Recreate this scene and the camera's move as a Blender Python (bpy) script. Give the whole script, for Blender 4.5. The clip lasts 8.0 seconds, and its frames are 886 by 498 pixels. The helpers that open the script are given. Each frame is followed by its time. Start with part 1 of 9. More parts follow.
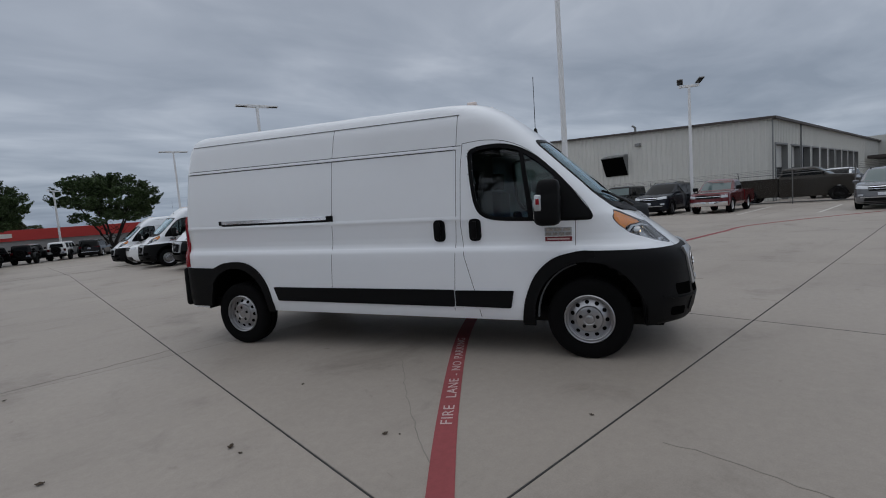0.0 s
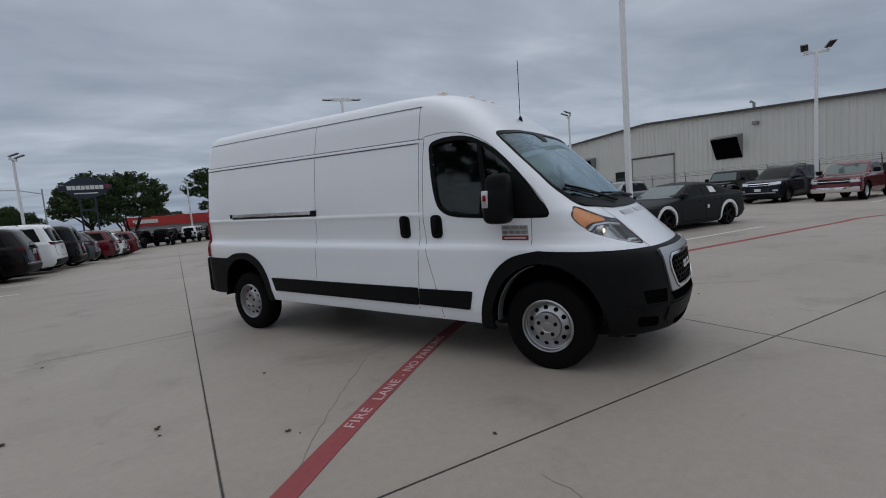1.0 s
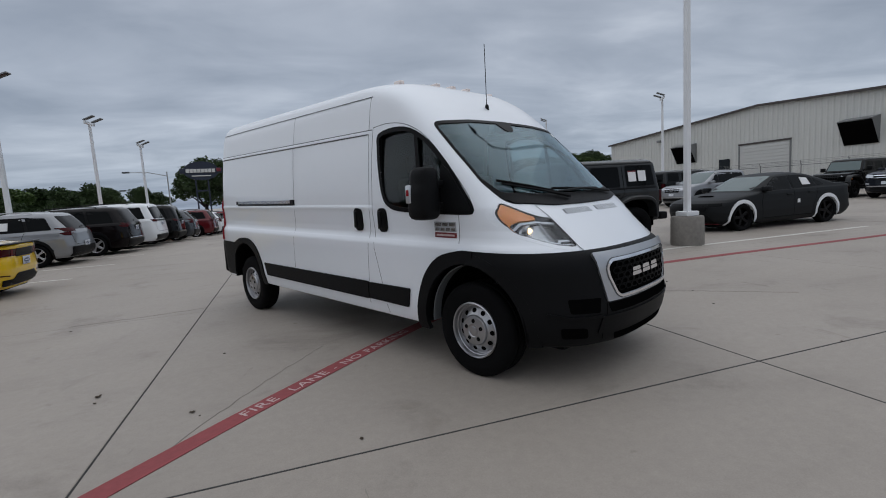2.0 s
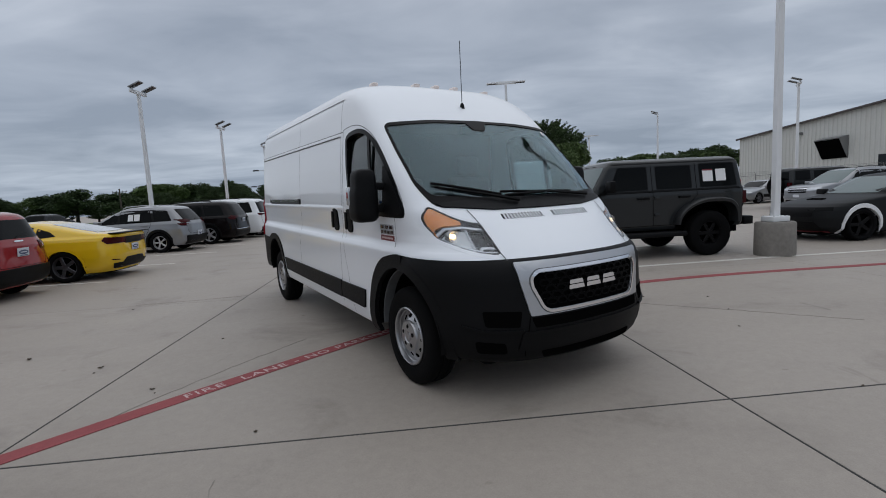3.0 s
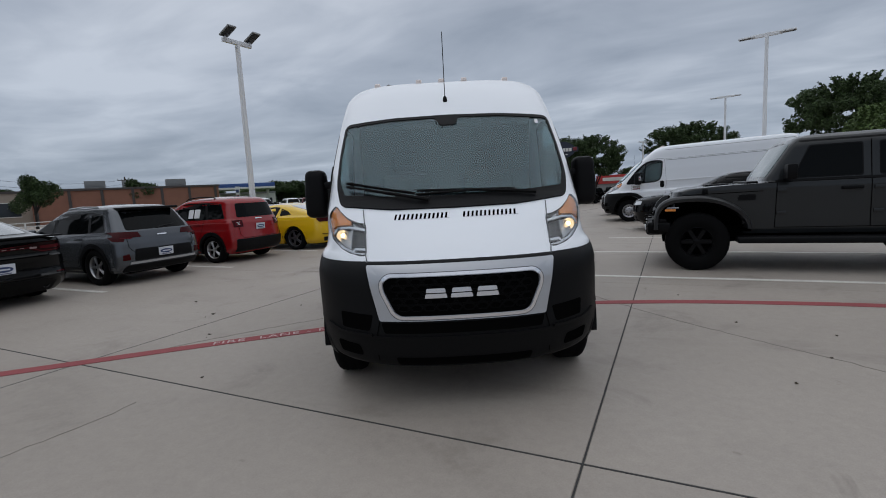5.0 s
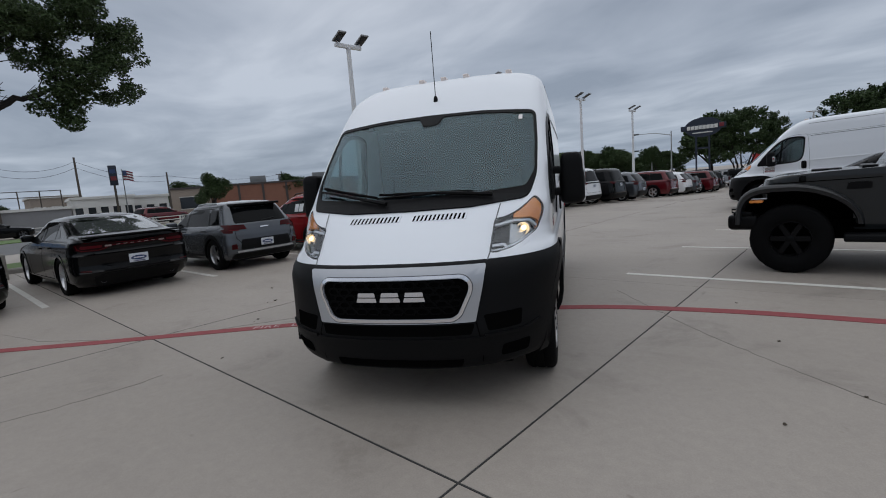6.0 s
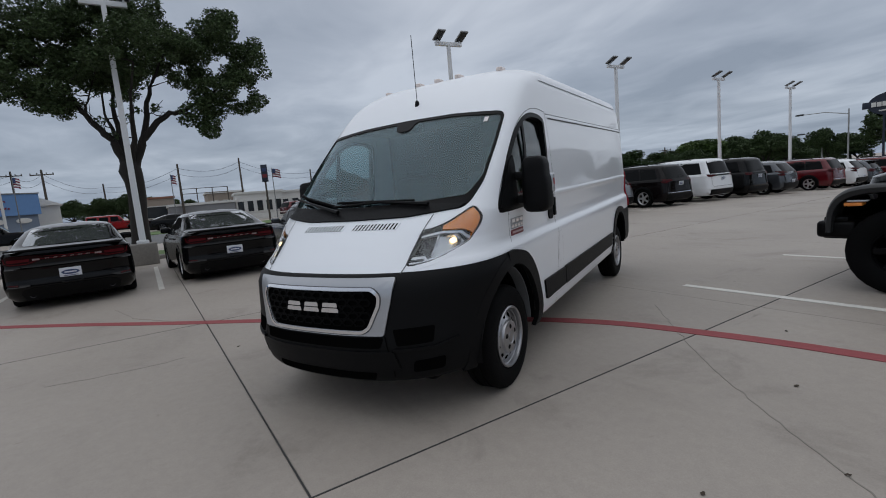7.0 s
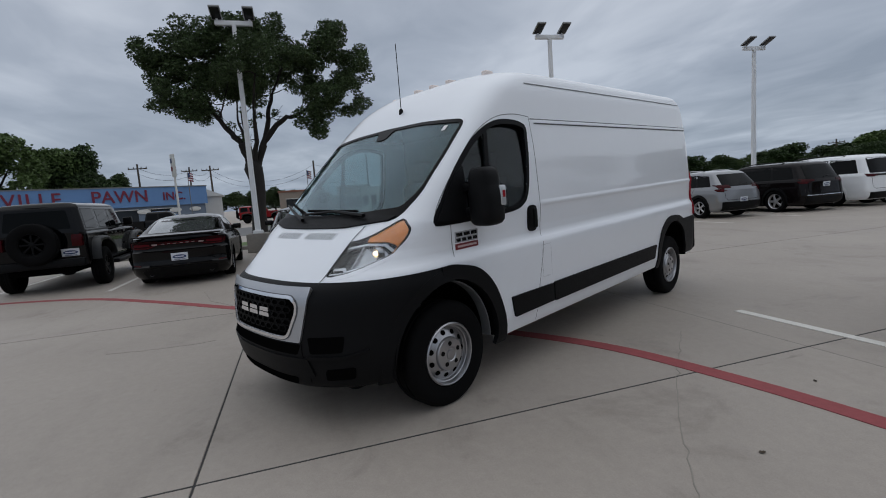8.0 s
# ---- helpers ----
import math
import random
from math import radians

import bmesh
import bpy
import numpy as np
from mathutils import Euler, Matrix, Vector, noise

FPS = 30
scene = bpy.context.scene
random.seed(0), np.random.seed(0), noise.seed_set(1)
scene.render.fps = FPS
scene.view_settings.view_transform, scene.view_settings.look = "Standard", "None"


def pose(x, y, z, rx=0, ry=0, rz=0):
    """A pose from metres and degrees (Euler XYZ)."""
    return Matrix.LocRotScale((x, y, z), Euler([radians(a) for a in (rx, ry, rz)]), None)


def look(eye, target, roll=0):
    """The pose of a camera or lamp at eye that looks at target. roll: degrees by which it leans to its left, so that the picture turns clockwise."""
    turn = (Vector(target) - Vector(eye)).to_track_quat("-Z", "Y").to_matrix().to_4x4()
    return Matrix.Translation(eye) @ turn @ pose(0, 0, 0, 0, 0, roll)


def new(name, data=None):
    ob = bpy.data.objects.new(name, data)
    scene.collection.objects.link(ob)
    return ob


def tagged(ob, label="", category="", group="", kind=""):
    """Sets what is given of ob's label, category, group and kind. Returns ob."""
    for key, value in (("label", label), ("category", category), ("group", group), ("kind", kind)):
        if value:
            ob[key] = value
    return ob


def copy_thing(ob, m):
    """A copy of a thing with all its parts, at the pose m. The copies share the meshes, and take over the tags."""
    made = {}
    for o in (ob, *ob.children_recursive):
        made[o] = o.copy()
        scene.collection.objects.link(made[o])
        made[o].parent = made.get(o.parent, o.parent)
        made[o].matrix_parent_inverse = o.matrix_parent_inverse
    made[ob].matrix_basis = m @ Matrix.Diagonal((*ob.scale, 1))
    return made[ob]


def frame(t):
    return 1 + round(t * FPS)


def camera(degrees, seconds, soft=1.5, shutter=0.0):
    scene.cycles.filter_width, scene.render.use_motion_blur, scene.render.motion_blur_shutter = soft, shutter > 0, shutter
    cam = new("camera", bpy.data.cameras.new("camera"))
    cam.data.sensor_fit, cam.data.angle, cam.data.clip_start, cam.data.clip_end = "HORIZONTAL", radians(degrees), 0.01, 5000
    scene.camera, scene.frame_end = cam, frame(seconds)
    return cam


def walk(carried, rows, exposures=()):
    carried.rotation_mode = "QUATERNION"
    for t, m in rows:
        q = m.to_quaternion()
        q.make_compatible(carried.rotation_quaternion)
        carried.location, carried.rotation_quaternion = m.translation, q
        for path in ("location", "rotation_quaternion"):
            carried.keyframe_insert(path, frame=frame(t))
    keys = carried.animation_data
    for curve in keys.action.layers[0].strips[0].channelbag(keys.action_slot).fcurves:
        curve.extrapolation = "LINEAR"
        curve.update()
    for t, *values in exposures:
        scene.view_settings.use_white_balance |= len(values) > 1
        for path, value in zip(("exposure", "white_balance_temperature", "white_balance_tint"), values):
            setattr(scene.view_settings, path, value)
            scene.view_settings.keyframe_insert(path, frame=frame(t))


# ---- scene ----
cam = camera(86.8, 8.0, soft=1.0)
PATH = [
    (0, (0.259, -0.096, 1.468), (1.552, 1.419, 1.292), -4.4),
    (0.5, (0.755, -0.455, 1.471), (1.883, 1.186, 1.283), -4.7),
    (1, (1.41, -0.711, 1.454), (2.351, 1.042, 1.254), -4.6),
    (1.5, (2.029, -0.927, 1.457), (2.803, 0.904, 1.236), -4.0),
    (1.7, (2.295, -0.989, 1.439), (2.994, 0.871, 1.211), -3.8),
    (2.8, (3.678, -1.263, 1.42), (3.91, 0.711, 1.199), -3.1),
    (3, (3.963, -1.249, 1.399), (4.094, 0.734, 1.181), -3.0),
    (3.5, (4.579, -1.226, 1.401), (4.457, 0.757, 1.176), -2.8),
    (4, (5.253, -1.137, 1.4), (4.851, 0.809, 1.172), -2.6),
    (4.5, (5.832, -1.039, 1.405), (5.185, 0.839, 1.175), -2.7),
    (4.7, (6.064, -0.916, 1.389), (5.309, 0.922, 1.157), -2.8),
    (5.8, (7.255, -0.178, 1.45), (5.972, 1.334, 1.189), -4.3),
    (6, (7.443, -0.002, 1.446), (6.079, 1.437, 1.185), -4.5),
    (6.5, (7.855, 0.466, 1.451), (6.315, 1.716, 1.189), -5.0),
    (7, (8.208, 1.081, 1.455), (6.504, 2.098, 1.207), -5.0),
    (7.5, (8.466, 1.634, 1.46), (6.648, 2.433, 1.225), -4.6),
    (8, (8.662, 2.271, 1.47), (6.75, 2.813, 1.243), -4.2),
]
walk(cam, [(t, look(eye, target, roll)) for t, eye, target, roll in PATH],
     [(0, -0.09), (0.7, -0.05), (1.2, 0.02), (1.5, 0.11), (3.5, 0.11), (6.0, 0.05), (8, 0.03)])

# ------------------------------------------------------------------ world and sun
world = bpy.data.worlds.new("overcast")
scene.world = world
world.use_nodes = True
SKY_GAIN = 0.86
SUN_EL, SUN_AZ = 58, 150


def build_world():
    nt = world.node_tree
    nt.nodes.clear()
    N, L = nt.nodes.new, nt.links.new
    out, bg = N("ShaderNodeOutputWorld"), N("ShaderNodeBackground")
    sky = N("ShaderNodeTexSky")
    sky.sky_type = "NISHITA"
    sky.sun_disc = False
    sky.sun_elevation, sky.sun_rotation = radians(SUN_EL), radians(90 - SUN_AZ)
    tc, sep = N("ShaderNodeTexCoord"), N("ShaderNodeSeparateXYZ")
    L(tc.outputs["Generated"], sep.inputs[0])
    zc = N("ShaderNodeMath"); zc.operation = "MAXIMUM"; zc.inputs[1].default_value = 0.0
    L(sep.outputs["Z"], zc.inputs[0])
    za = N("ShaderNodeMath"); za.operation = "ADD"; za.inputs[1].default_value = 0.10
    L(zc.outputs[0], za.inputs[0])
    comb = N("ShaderNodeCombineXYZ")
    for k in "XY":
        d = N("ShaderNodeMath"); d.operation = "DIVIDE"
        L(sep.outputs[k], d.inputs[0]); L(za.outputs[0], d.inputs[1]); L(d.outputs[0], comb.inputs[k])

    def clouds(scale, stretch, detail, rough, seed):
        mp = N("ShaderNodeMapping")
        mp.inputs["Scale"].default_value = (scale, scale * stretch, 1)
        mp.inputs["Rotation"].default_value = (0, 0, 0.5)
        mp.inputs["Location"].default_value = (seed, seed * 0.7, seed)
        L(comb.outputs[0], mp.inputs[0])
        n = N("ShaderNodeTexNoise")
        n.inputs["Scale"].default_value, n.inputs["Detail"].default_value = 1.0, detail
        n.inputs["Roughness"].default_value = rough
        n.inputs["Distortion"].default_value = 0.5
        L(mp.outputs[0], n.inputs["Vector"])
        return n.outputs["Fac"]
    big, fine = clouds(0.5, 1.35, 5, 0.48, 3.1), clouds(1.15, 1.5, 6, 0.52, 8.2)
    mix = N("ShaderNodeMath"); mix.operation = "MULTIPLY_ADD"; mix.inputs[1].default_value = 0.6
    half = N("ShaderNodeMath"); half.operation = "MULTIPLY"; half.inputs[1].default_value = 0.4
    L(fine, half.inputs[0]); L(big, mix.inputs[0]); L(half.outputs[0], mix.inputs[2])
    ramp = N("ShaderNodeValToRGB")
    e = ramp.color_ramp.elements
    e[0].position, e[0].color = 0.36, (0.338, 0.372, 0.436, 1)
    e[1].position, e[1].color = 0.64, (0.65, 0.675, 0.735, 1)
    m = e.new(0.5); m.color = (0.46, 0.492, 0.558, 1)
    L(mix.outputs[0], ramp.inputs[0])
    # the cloud deck is brightest overhead and thins to a darker blue grey towards the horizon
    hor = N("ShaderNodeValToRGB")
    h = hor.color_ramp.elements
    h[0].position, h[0].color = 0.0, (0.62, 0.70, 0.80, 1)
    h[1].position, h[1].color = 1.0, (1.7, 1.68, 1.62, 1)
    k = h.new(0.10); k.color = (0.86, 0.90, 0.94, 1)
    k = h.new(0.5); k.color = (1.05, 1.05, 1.05, 1)
    L(zc.outputs[0], hor.inputs[0])
    mul = N("ShaderNodeMixRGB"); mul.blend_type = "MULTIPLY"; mul.inputs[0].default_value = 1
    L(ramp.outputs[0], mul.inputs[1]); L(hor.outputs[0], mul.inputs[2])
    skm = N("ShaderNodeMixRGB"); skm.blend_type = "MULTIPLY"; skm.inputs[0].default_value = 1
    skm.inputs[2].default_value = (0.12, 0.12, 0.12, 1)
    L(sky.outputs[0], skm.inputs[1])
    fin = N("ShaderNodeMixRGB"); fin.inputs[0].default_value = 0.94
    L(skm.outputs[0], fin.inputs[1]); L(mul.outputs[0], fin.inputs[2])
    tint = N("ShaderNodeMixRGB"); tint.blend_type = "MULTIPLY"; tint.inputs[0].default_value = 1
    tint.inputs[2].default_value = (0.975, 1.0, 1.022, 1)
    L(fin.outputs[0], tint.inputs[1])
    L(tint.outputs[0], bg.inputs["Color"])
    bg.inputs["Strength"].default_value = SKY_GAIN
    L(bg.outputs[0], out.inputs[0])


build_world()
sun = new("sun", bpy.data.lights.new("sun", "SUN"))
sun.data.energy, sun.data.angle, sun.data.color = 0.5, radians(150), (1.0, 0.97, 0.93)
SUN_FROM = Vector((math.cos(radians(SUN_AZ)) * math.cos(radians(SUN_EL)), math.sin(radians(SUN_AZ)) * math.cos(radians(SUN_EL)), math.sin(radians(SUN_EL))))
sun.matrix_world = look(SUN_FROM * 60, (0, 0, 0))

# ------------------------------------------------------------------ materials


def mat(name, color, rough=0.5, metal=0.0, vary=0.08, scale=6.0, bump=0.0, bump_scale=60.0, coat=0.0, emit=0.0, spec=0.5, per_object=0.0, rough_vary=0.0):
    """A procedural surface: base colour varied by two scales of noise, fine relief."""
    m = bpy.data.materials.new(name)
    m.use_nodes = True
    nt = m.node_tree
    N, L = nt.nodes.new, nt.links.new
    b = nt.nodes["Principled BSDF"]
    b.inputs["Roughness"].default_value, b.inputs["Metallic"].default_value = rough, metal
    b.inputs["Specular IOR Level"].default_value = spec
    if coat:
        b.inputs["Coat Weight"].default_value, b.inputs["Coat Roughness"].default_value = coat, 0.03
    if emit:
        b.inputs["Emission Color"].default_value = (*color, 1)
        b.inputs["Emission Strength"].default_value = emit
    tc = N("ShaderNodeTexCoord")
    n1, n2 = N("ShaderNodeTexNoise"), N("ShaderNodeTexNoise")
    n1.inputs["Scale"].default_value, n1.inputs["Detail"].default_value = scale * 0.25, 4
    n2.inputs["Scale"].default_value, n2.inputs["Detail"].default_value = scale * 3, 6
    L(tc.outputs["Object"], n1.inputs["Vector"]); L(tc.outputs["Object"], n2.inputs["Vector"])
    add = N("ShaderNodeMath"); add.operation = "ADD"
    L(n1.outputs["Fac"], add.inputs[0]); L(n2.outputs["Fac"], add.inputs[1])
    val = N("ShaderNodeMath"); val.operation = "MULTIPLY_ADD"
    val.inputs[1].default_value, val.inputs[2].default_value = vary, 1 - vary
    L(add.outputs[0], val.inputs[0])
    fac = val.outputs[0]
    if per_object:
        oi, pm = N("ShaderNodeObjectInfo"), N("ShaderNodeMath")
        pm.operation = "MULTIPLY_ADD"; pm.inputs[1].default_value, pm.inputs[2].default_value = per_object, 1 - per_object / 2
        L(oi.outputs["Random"], pm.inputs[0])
        pp = N("ShaderNodeMath"); pp.operation = "MULTIPLY"
        L(fac, pp.inputs[0]); L(pm.outputs[0], pp.inputs[1])
        fac = pp.outputs[0]
    mx = N("ShaderNodeVectorMath"); mx.operation = "SCALE"
    mx.inputs[0].default_value = color
    L(fac, mx.inputs["Scale"])
    L(mx.outputs[0], b.inputs["Base Color"])
    if rough_vary:
        rv = N("ShaderNodeMath"); rv.operation = "MULTIPLY_ADD"
        rv.inputs[1].default_value, rv.inputs[2].default_value = rough_vary, rough - rough_vary / 2
        L(n2.outputs["Fac"], rv.inputs[0]); L(rv.outputs[0], b.inputs["Roughness"])
    if bump:
        nb, bp = N("ShaderNodeTexNoise"), N("ShaderNodeBump")
        nb.inputs["Scale"].default_value, nb.inputs["Detail"].default_value = bump_scale, 5
        L(tc.outputs["Object"], nb.inputs["Vector"])
        bp.inputs["Strength"].default_value, bp.inputs["Distance"].default_value = bump, 0.01
        L(nb.outputs["Fac"], bp.inputs["Height"]); L(bp.outputs[0], b.inputs["Normal"])
    return m


def glass(name, tint, f0=0.05, gloss=(1, 1, 1)):
    """Clear or tinted sheet glass: lets light through, tinted, and mirrors more at a slant."""
    m = bpy.data.materials.new(name)
    m.use_nodes = True
    nt = m.node_tree
    nt.nodes.clear()
    N, L = nt.nodes.new, nt.links.new
    out, mix, lw = N("ShaderNodeOutputMaterial"), N("ShaderNodeMixShader"), N("ShaderNodeLayerWeight")
    tr, gl = N("ShaderNodeBsdfTransparent"), N("ShaderNodeBsdfGlossy")
    lw.inputs["Blend"].default_value = 0.5
    p5, f = N("ShaderNodeMath"), N("ShaderNodeMath")
    p5.operation, p5.inputs[1].default_value = "POWER", 5.0
    f.operation, f.inputs[1].default_value, f.inputs[2].default_value = "MULTIPLY_ADD", 1 - f0, f0
    L(lw.outputs["Facing"], p5.inputs[0]); L(p5.outputs[0], f.inputs[0])
    tr.inputs["Color"].default_value = (*tint, 1)
    gl.inputs["Color"].default_value, gl.inputs["Roughness"].default_value = (*gloss, 1), 0.0
    L(f.outputs[0], mix.inputs[0]); L(tr.outputs[0], mix.inputs[1]); L(gl.outputs[0], mix.inputs[2])
    L(mix.outputs[0], out.inputs[0])
    return m


def concrete():
    """Broom-finished lot concrete with blotches, tyre marks and fine grain."""
    m = bpy.data.materials.new("concrete")
    m.use_nodes = True
    nt = m.node_tree
    N, L = nt.nodes.new, nt.links.new
    b = nt.nodes["Principled BSDF"]
    tc = N("ShaderNodeTexCoord")

    def noise_fac(scale, detail, rough=0.55, dist=0.0, stretch=(1, 1, 1)):
        mp = N("ShaderNodeMapping"); mp.inputs["Scale"].default_value = stretch
        L(tc.outputs["Object"], mp.inputs[0])
        n = N("ShaderNodeTexNoise")
        n.inputs["Scale"].default_value, n.inputs["Detail"].default_value = scale, detail
        n.inputs["Roughness"].default_value, n.inputs["Distortion"].default_value = rough, dist
        L(mp.outputs[0], n.inputs["Vector"])
        return n.outputs["Fac"]

    def ramp(fac, stops):
        r = N("ShaderNodeValToRGB")
        e = r.color_ramp.elements
        e[0].position, e[0].color = stops[0][0], (*stops[0][1], 1)
        e[1].position, e[1].color = stops[-1][0], (*stops[-1][1], 1)
        for p, c in stops[1:-1]:
            k = e.new(p); k.color = (*c, 1)
        L(fac, r.inputs[0])
        return r.outputs[0]

    def mult(a, c, f=1.0):
        x = N("ShaderNodeMixRGB"); x.blend_type = "MULTIPLY"; x.inputs[0].default_value = f
        L(a, x.inputs[1]); L(c, x.inputs[2])
        return x.outputs[0]
    base = ramp(noise_fac(0.22, 6, 0.55, 0.3), [(0.3, (0.285, 0.249, 0.213)), (0.5, (0.327, 0.287, 0.249)), (0.72, (0.368, 0.326, 0.285))])
    stain = ramp(noise_fac(0.9, 8, 0.66, 0.5), [(0.30, (0.75, 0.74, 0.73)), (0.43, (0.985, 0.985, 0.985)), (0.8, (1.05, 1.05, 1.04))])
    drag = ramp(noise_fac(1.0, 6, 0.6, 0.5, (0.5, 1.5, 1)), [(0.28, (0.88, 0.875, 0.87)), (0.44, (1, 1, 1)), (1, (1.03, 1.03, 1.03))])
    spots = ramp(noise_fac(5.0, 3, 0.5), [(0.20, (0.62, 0.60, 0.58)), (0.27, (1, 1, 1)), (1, (1, 1, 1))])
    grain = ramp(noise_fac(130, 4, 0.7), [(0.3, (0.90, 0.90, 0.90)), (0.7, (1.09, 1.09, 1.09))])
    scuff = ramp(noise_fac(2.6, 4, 0.6, 0.8, (1.0, 0.45, 1)), [(0.25, (0.72, 0.71, 0.70)), (0.30, (1, 1, 1)), (1, (1, 1, 1))])
    mottle = ramp(noise_fac(14, 5, 0.65), [(0.3, (0.94, 0.94, 0.94)), (0.7, (1.05, 1.05, 1.05))])
    c = mult(mult(mult(mult(mult(mult(base, stain), drag), spots), grain), scuff), mottle)
    oi, pm = N("ShaderNodeObjectInfo"), N("ShaderNodeMath")
    pm.operation, pm.inputs[1].default_value, pm.inputs[2].default_value = "MULTIPLY_ADD", 0.07, 0.965
    L(oi.outputs["Random"], pm.inputs[0])
    sc = N("ShaderNodeVectorMath"); sc.operation = "SCALE"
    L(c, sc.inputs[0]); L(pm.outputs[0], sc.inputs["Scale"])
    L(sc.outputs[0], b.inputs["Base Color"])
    b.inputs["Roughness"].default_value = 0.62
    b.inputs["Specular IOR Level"].default_value = 0.55
    bp = N("ShaderNodeBump"); bp.inputs["Strength"].default_value, bp.inputs["Distance"].default_value = 0.25, 0.004
    L(noise_fac(90, 5, 0.7), bp.inputs["Height"]); L(bp.outputs[0], b.inputs["Normal"])
    return m


M = {}
M["concrete"] = concrete()
M["concrete_base"] = mat("concrete_base", (0.20, 0.185, 0.165), 0.85, vary=0.6, scale=5, bump=0.6, bump_scale=40)
M["joint"] = mat("joint", (0.035, 0.034, 0.033), 0.8, vary=0.3, scale=8)
M["joint_faint"] = mat("joint_faint", (0.23, 0.215, 0.195), 0.85, vary=0.4, scale=4)
M["red_line"] = mat("red_line", (0.262, 0.054, 0.058), 0.8, vary=0.42, scale=7, bump=0.2)
M["white_line"] = mat("white_line", (0.61, 0.59, 0.545), 0.75, vary=0.3, scale=9, bump=0.2)
M["stencil"] = mat("stencil", (0.52, 0.40, 0.39), 0.8, vary=0.4, scale=14)
M["grass"] = mat("grass", (0.10, 0.16, 0.05), 0.95, vary=0.5, scale=3, bump=0.8, bump_scale=30)
M["asphalt"] = mat("asphalt", (0.13, 0.13, 0.13), 0.9, vary=0.2, scale=2, bump=0.3)
M["van_white"] = mat("van_white", (0.80, 0.825, 0.86), 0.28, vary=0.02, scale=3, coat=0.7)
M["black_plastic"] = mat("black_plastic", (0.0052, 0.0054, 0.0060), 0.50, vary=0.2, scale=10, bump=0.12, bump_scale=220, spec=0.115)
M["dark_plastic"] = mat("dark_plastic", (0.003, 0.003, 0.0034), 0.4, vary=0.1, spec=0.12)
M["grille_black"] = mat("grille_black", (0.0022, 0.0022, 0.0024), 0.5, vary=0.1, spec=0.05)
M["silver"] = mat("silver", (0.47, 0.48, 0.50), 0.36, 0.8, vary=0.06, scale=8, coat=0.3)
M["chrome"] = mat("chrome", (0.80, 0.80, 0.82), 0.12, 1.0, vary=0.03)
M["steel_wheel"] = mat("steel_wheel", (0.38, 0.38, 0.392), 0.28, 0.88, vary=0.16, scale=20)
M["flange"] = mat("flange", (0.12, 0.126, 0.13), 0.6, vary=0.3, scale=8)
M["rubber"] = mat("rubber", (0.0042, 0.0042, 0.0045), 0.8, spec=0.08, vary=0.25, scale=14, bump=0.25, bump_scale=90)
# glossless near-black that stands in for shade in openings and under cars
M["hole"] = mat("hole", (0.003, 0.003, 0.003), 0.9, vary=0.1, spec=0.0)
M["seam_faint"] = mat("seam_faint", (0.34, 0.35, 0.36), 0.6, vary=0.1)
M["seam"] = mat("seam", (0.10, 0.105, 0.11), 0.6, vary=0.1)
M["amber"] = mat("amber", (0.80, 0.265, 0.045), 0.18, 0.1, vary=0.5, scale=55, bump=0.5, bump_scale=120, coat=0.5)
M["lamp_warm"] = mat("lamp_warm", (1.0, 0.72, 0.40), 0.3, vary=0.02, emit=2.5)
M["tail_red"] = mat("tail_red", (0.040, 0.0015, 0.003), 0.15, vary=0.1, spec=0.15)
M["lens_clear"] = glass("lens_clear", (0.95, 0.96, 0.97), 0.035)
M["windscreen"] = glass("windscreen", (0.76, 0.872, 0.895), 0.05, (0.862, 0.982, 1.032))
M["side_glass"] = glass("side_glass", (0.52, 0.58, 0.58), 0.03)
M["tint_glass"] = mat("tint_glass", (0.003, 0.0038, 0.0042), 0.03, vary=0.1, spec=0.09)
M["pole_white"] = mat("pole_white", (0.72, 0.73, 0.74), 0.45, vary=0.06, scale=3)
M["interior"] = mat("interior", (0.022, 0.024, 0.025), 0.75, vary=0.15, scale=10)
M["interior_light"] = mat("interior_light", (0.042, 0.047, 0.050), 0.7, vary=0.12)
M["seat_cloth"] = mat("seat_cloth", (0.020, 0.021, 0.023), 0.95, vary=0.2, scale=40, bump=0.3, bump_scale=300)
M["decal_red"] = mat("decal_red", (0.16, 0.014, 0.02), 0.4, vary=0.05)
M["paper"] = mat("paper", (0.75, 0.75, 0.75), 0.7, vary=0.05)
M["rear_gloss"] = mat("rear_gloss", (0.24, 0.26, 0.265), 0.03, 0.75, vary=0.08, spec=1.0, coat=1.0)
M["plate"] = mat("plate", (0.62, 0.64, 0.68), 0.4, vary=0.1, scale=30)
M["plate_blue"] = mat("plate_blue", (0.03, 0.05, 0.13), 0.4, vary=0.1)
M["bark"] = mat("bark", (0.024, 0.0205, 0.018), 0.95, vary=0.5, scale=6, bump=1.0, bump_scale=14)

# ------------------------------------------------------------------ mesh helpers


def part(name, bm, material, parent=None, label="", smooth=True, m=None):
    """Links a bmesh as one mesh object under a thing or part."""
    bmesh.ops.recalc_face_normals(bm, faces=bm.faces[:])
    me = bpy.data.meshes.new(name)
    bm.to_mesh(me)
    bm.free()
    if smooth:
        me.shade_smooth()
        me.set_sharp_from_angle(angle=radians(38))
    if material:
        me.materials.append(material)
    ob = new(name, me)
    if parent:
        ob.parent = parent
    if m is not None:
        ob.matrix_basis = m
    if label:
        ob["label"] = label
    return ob


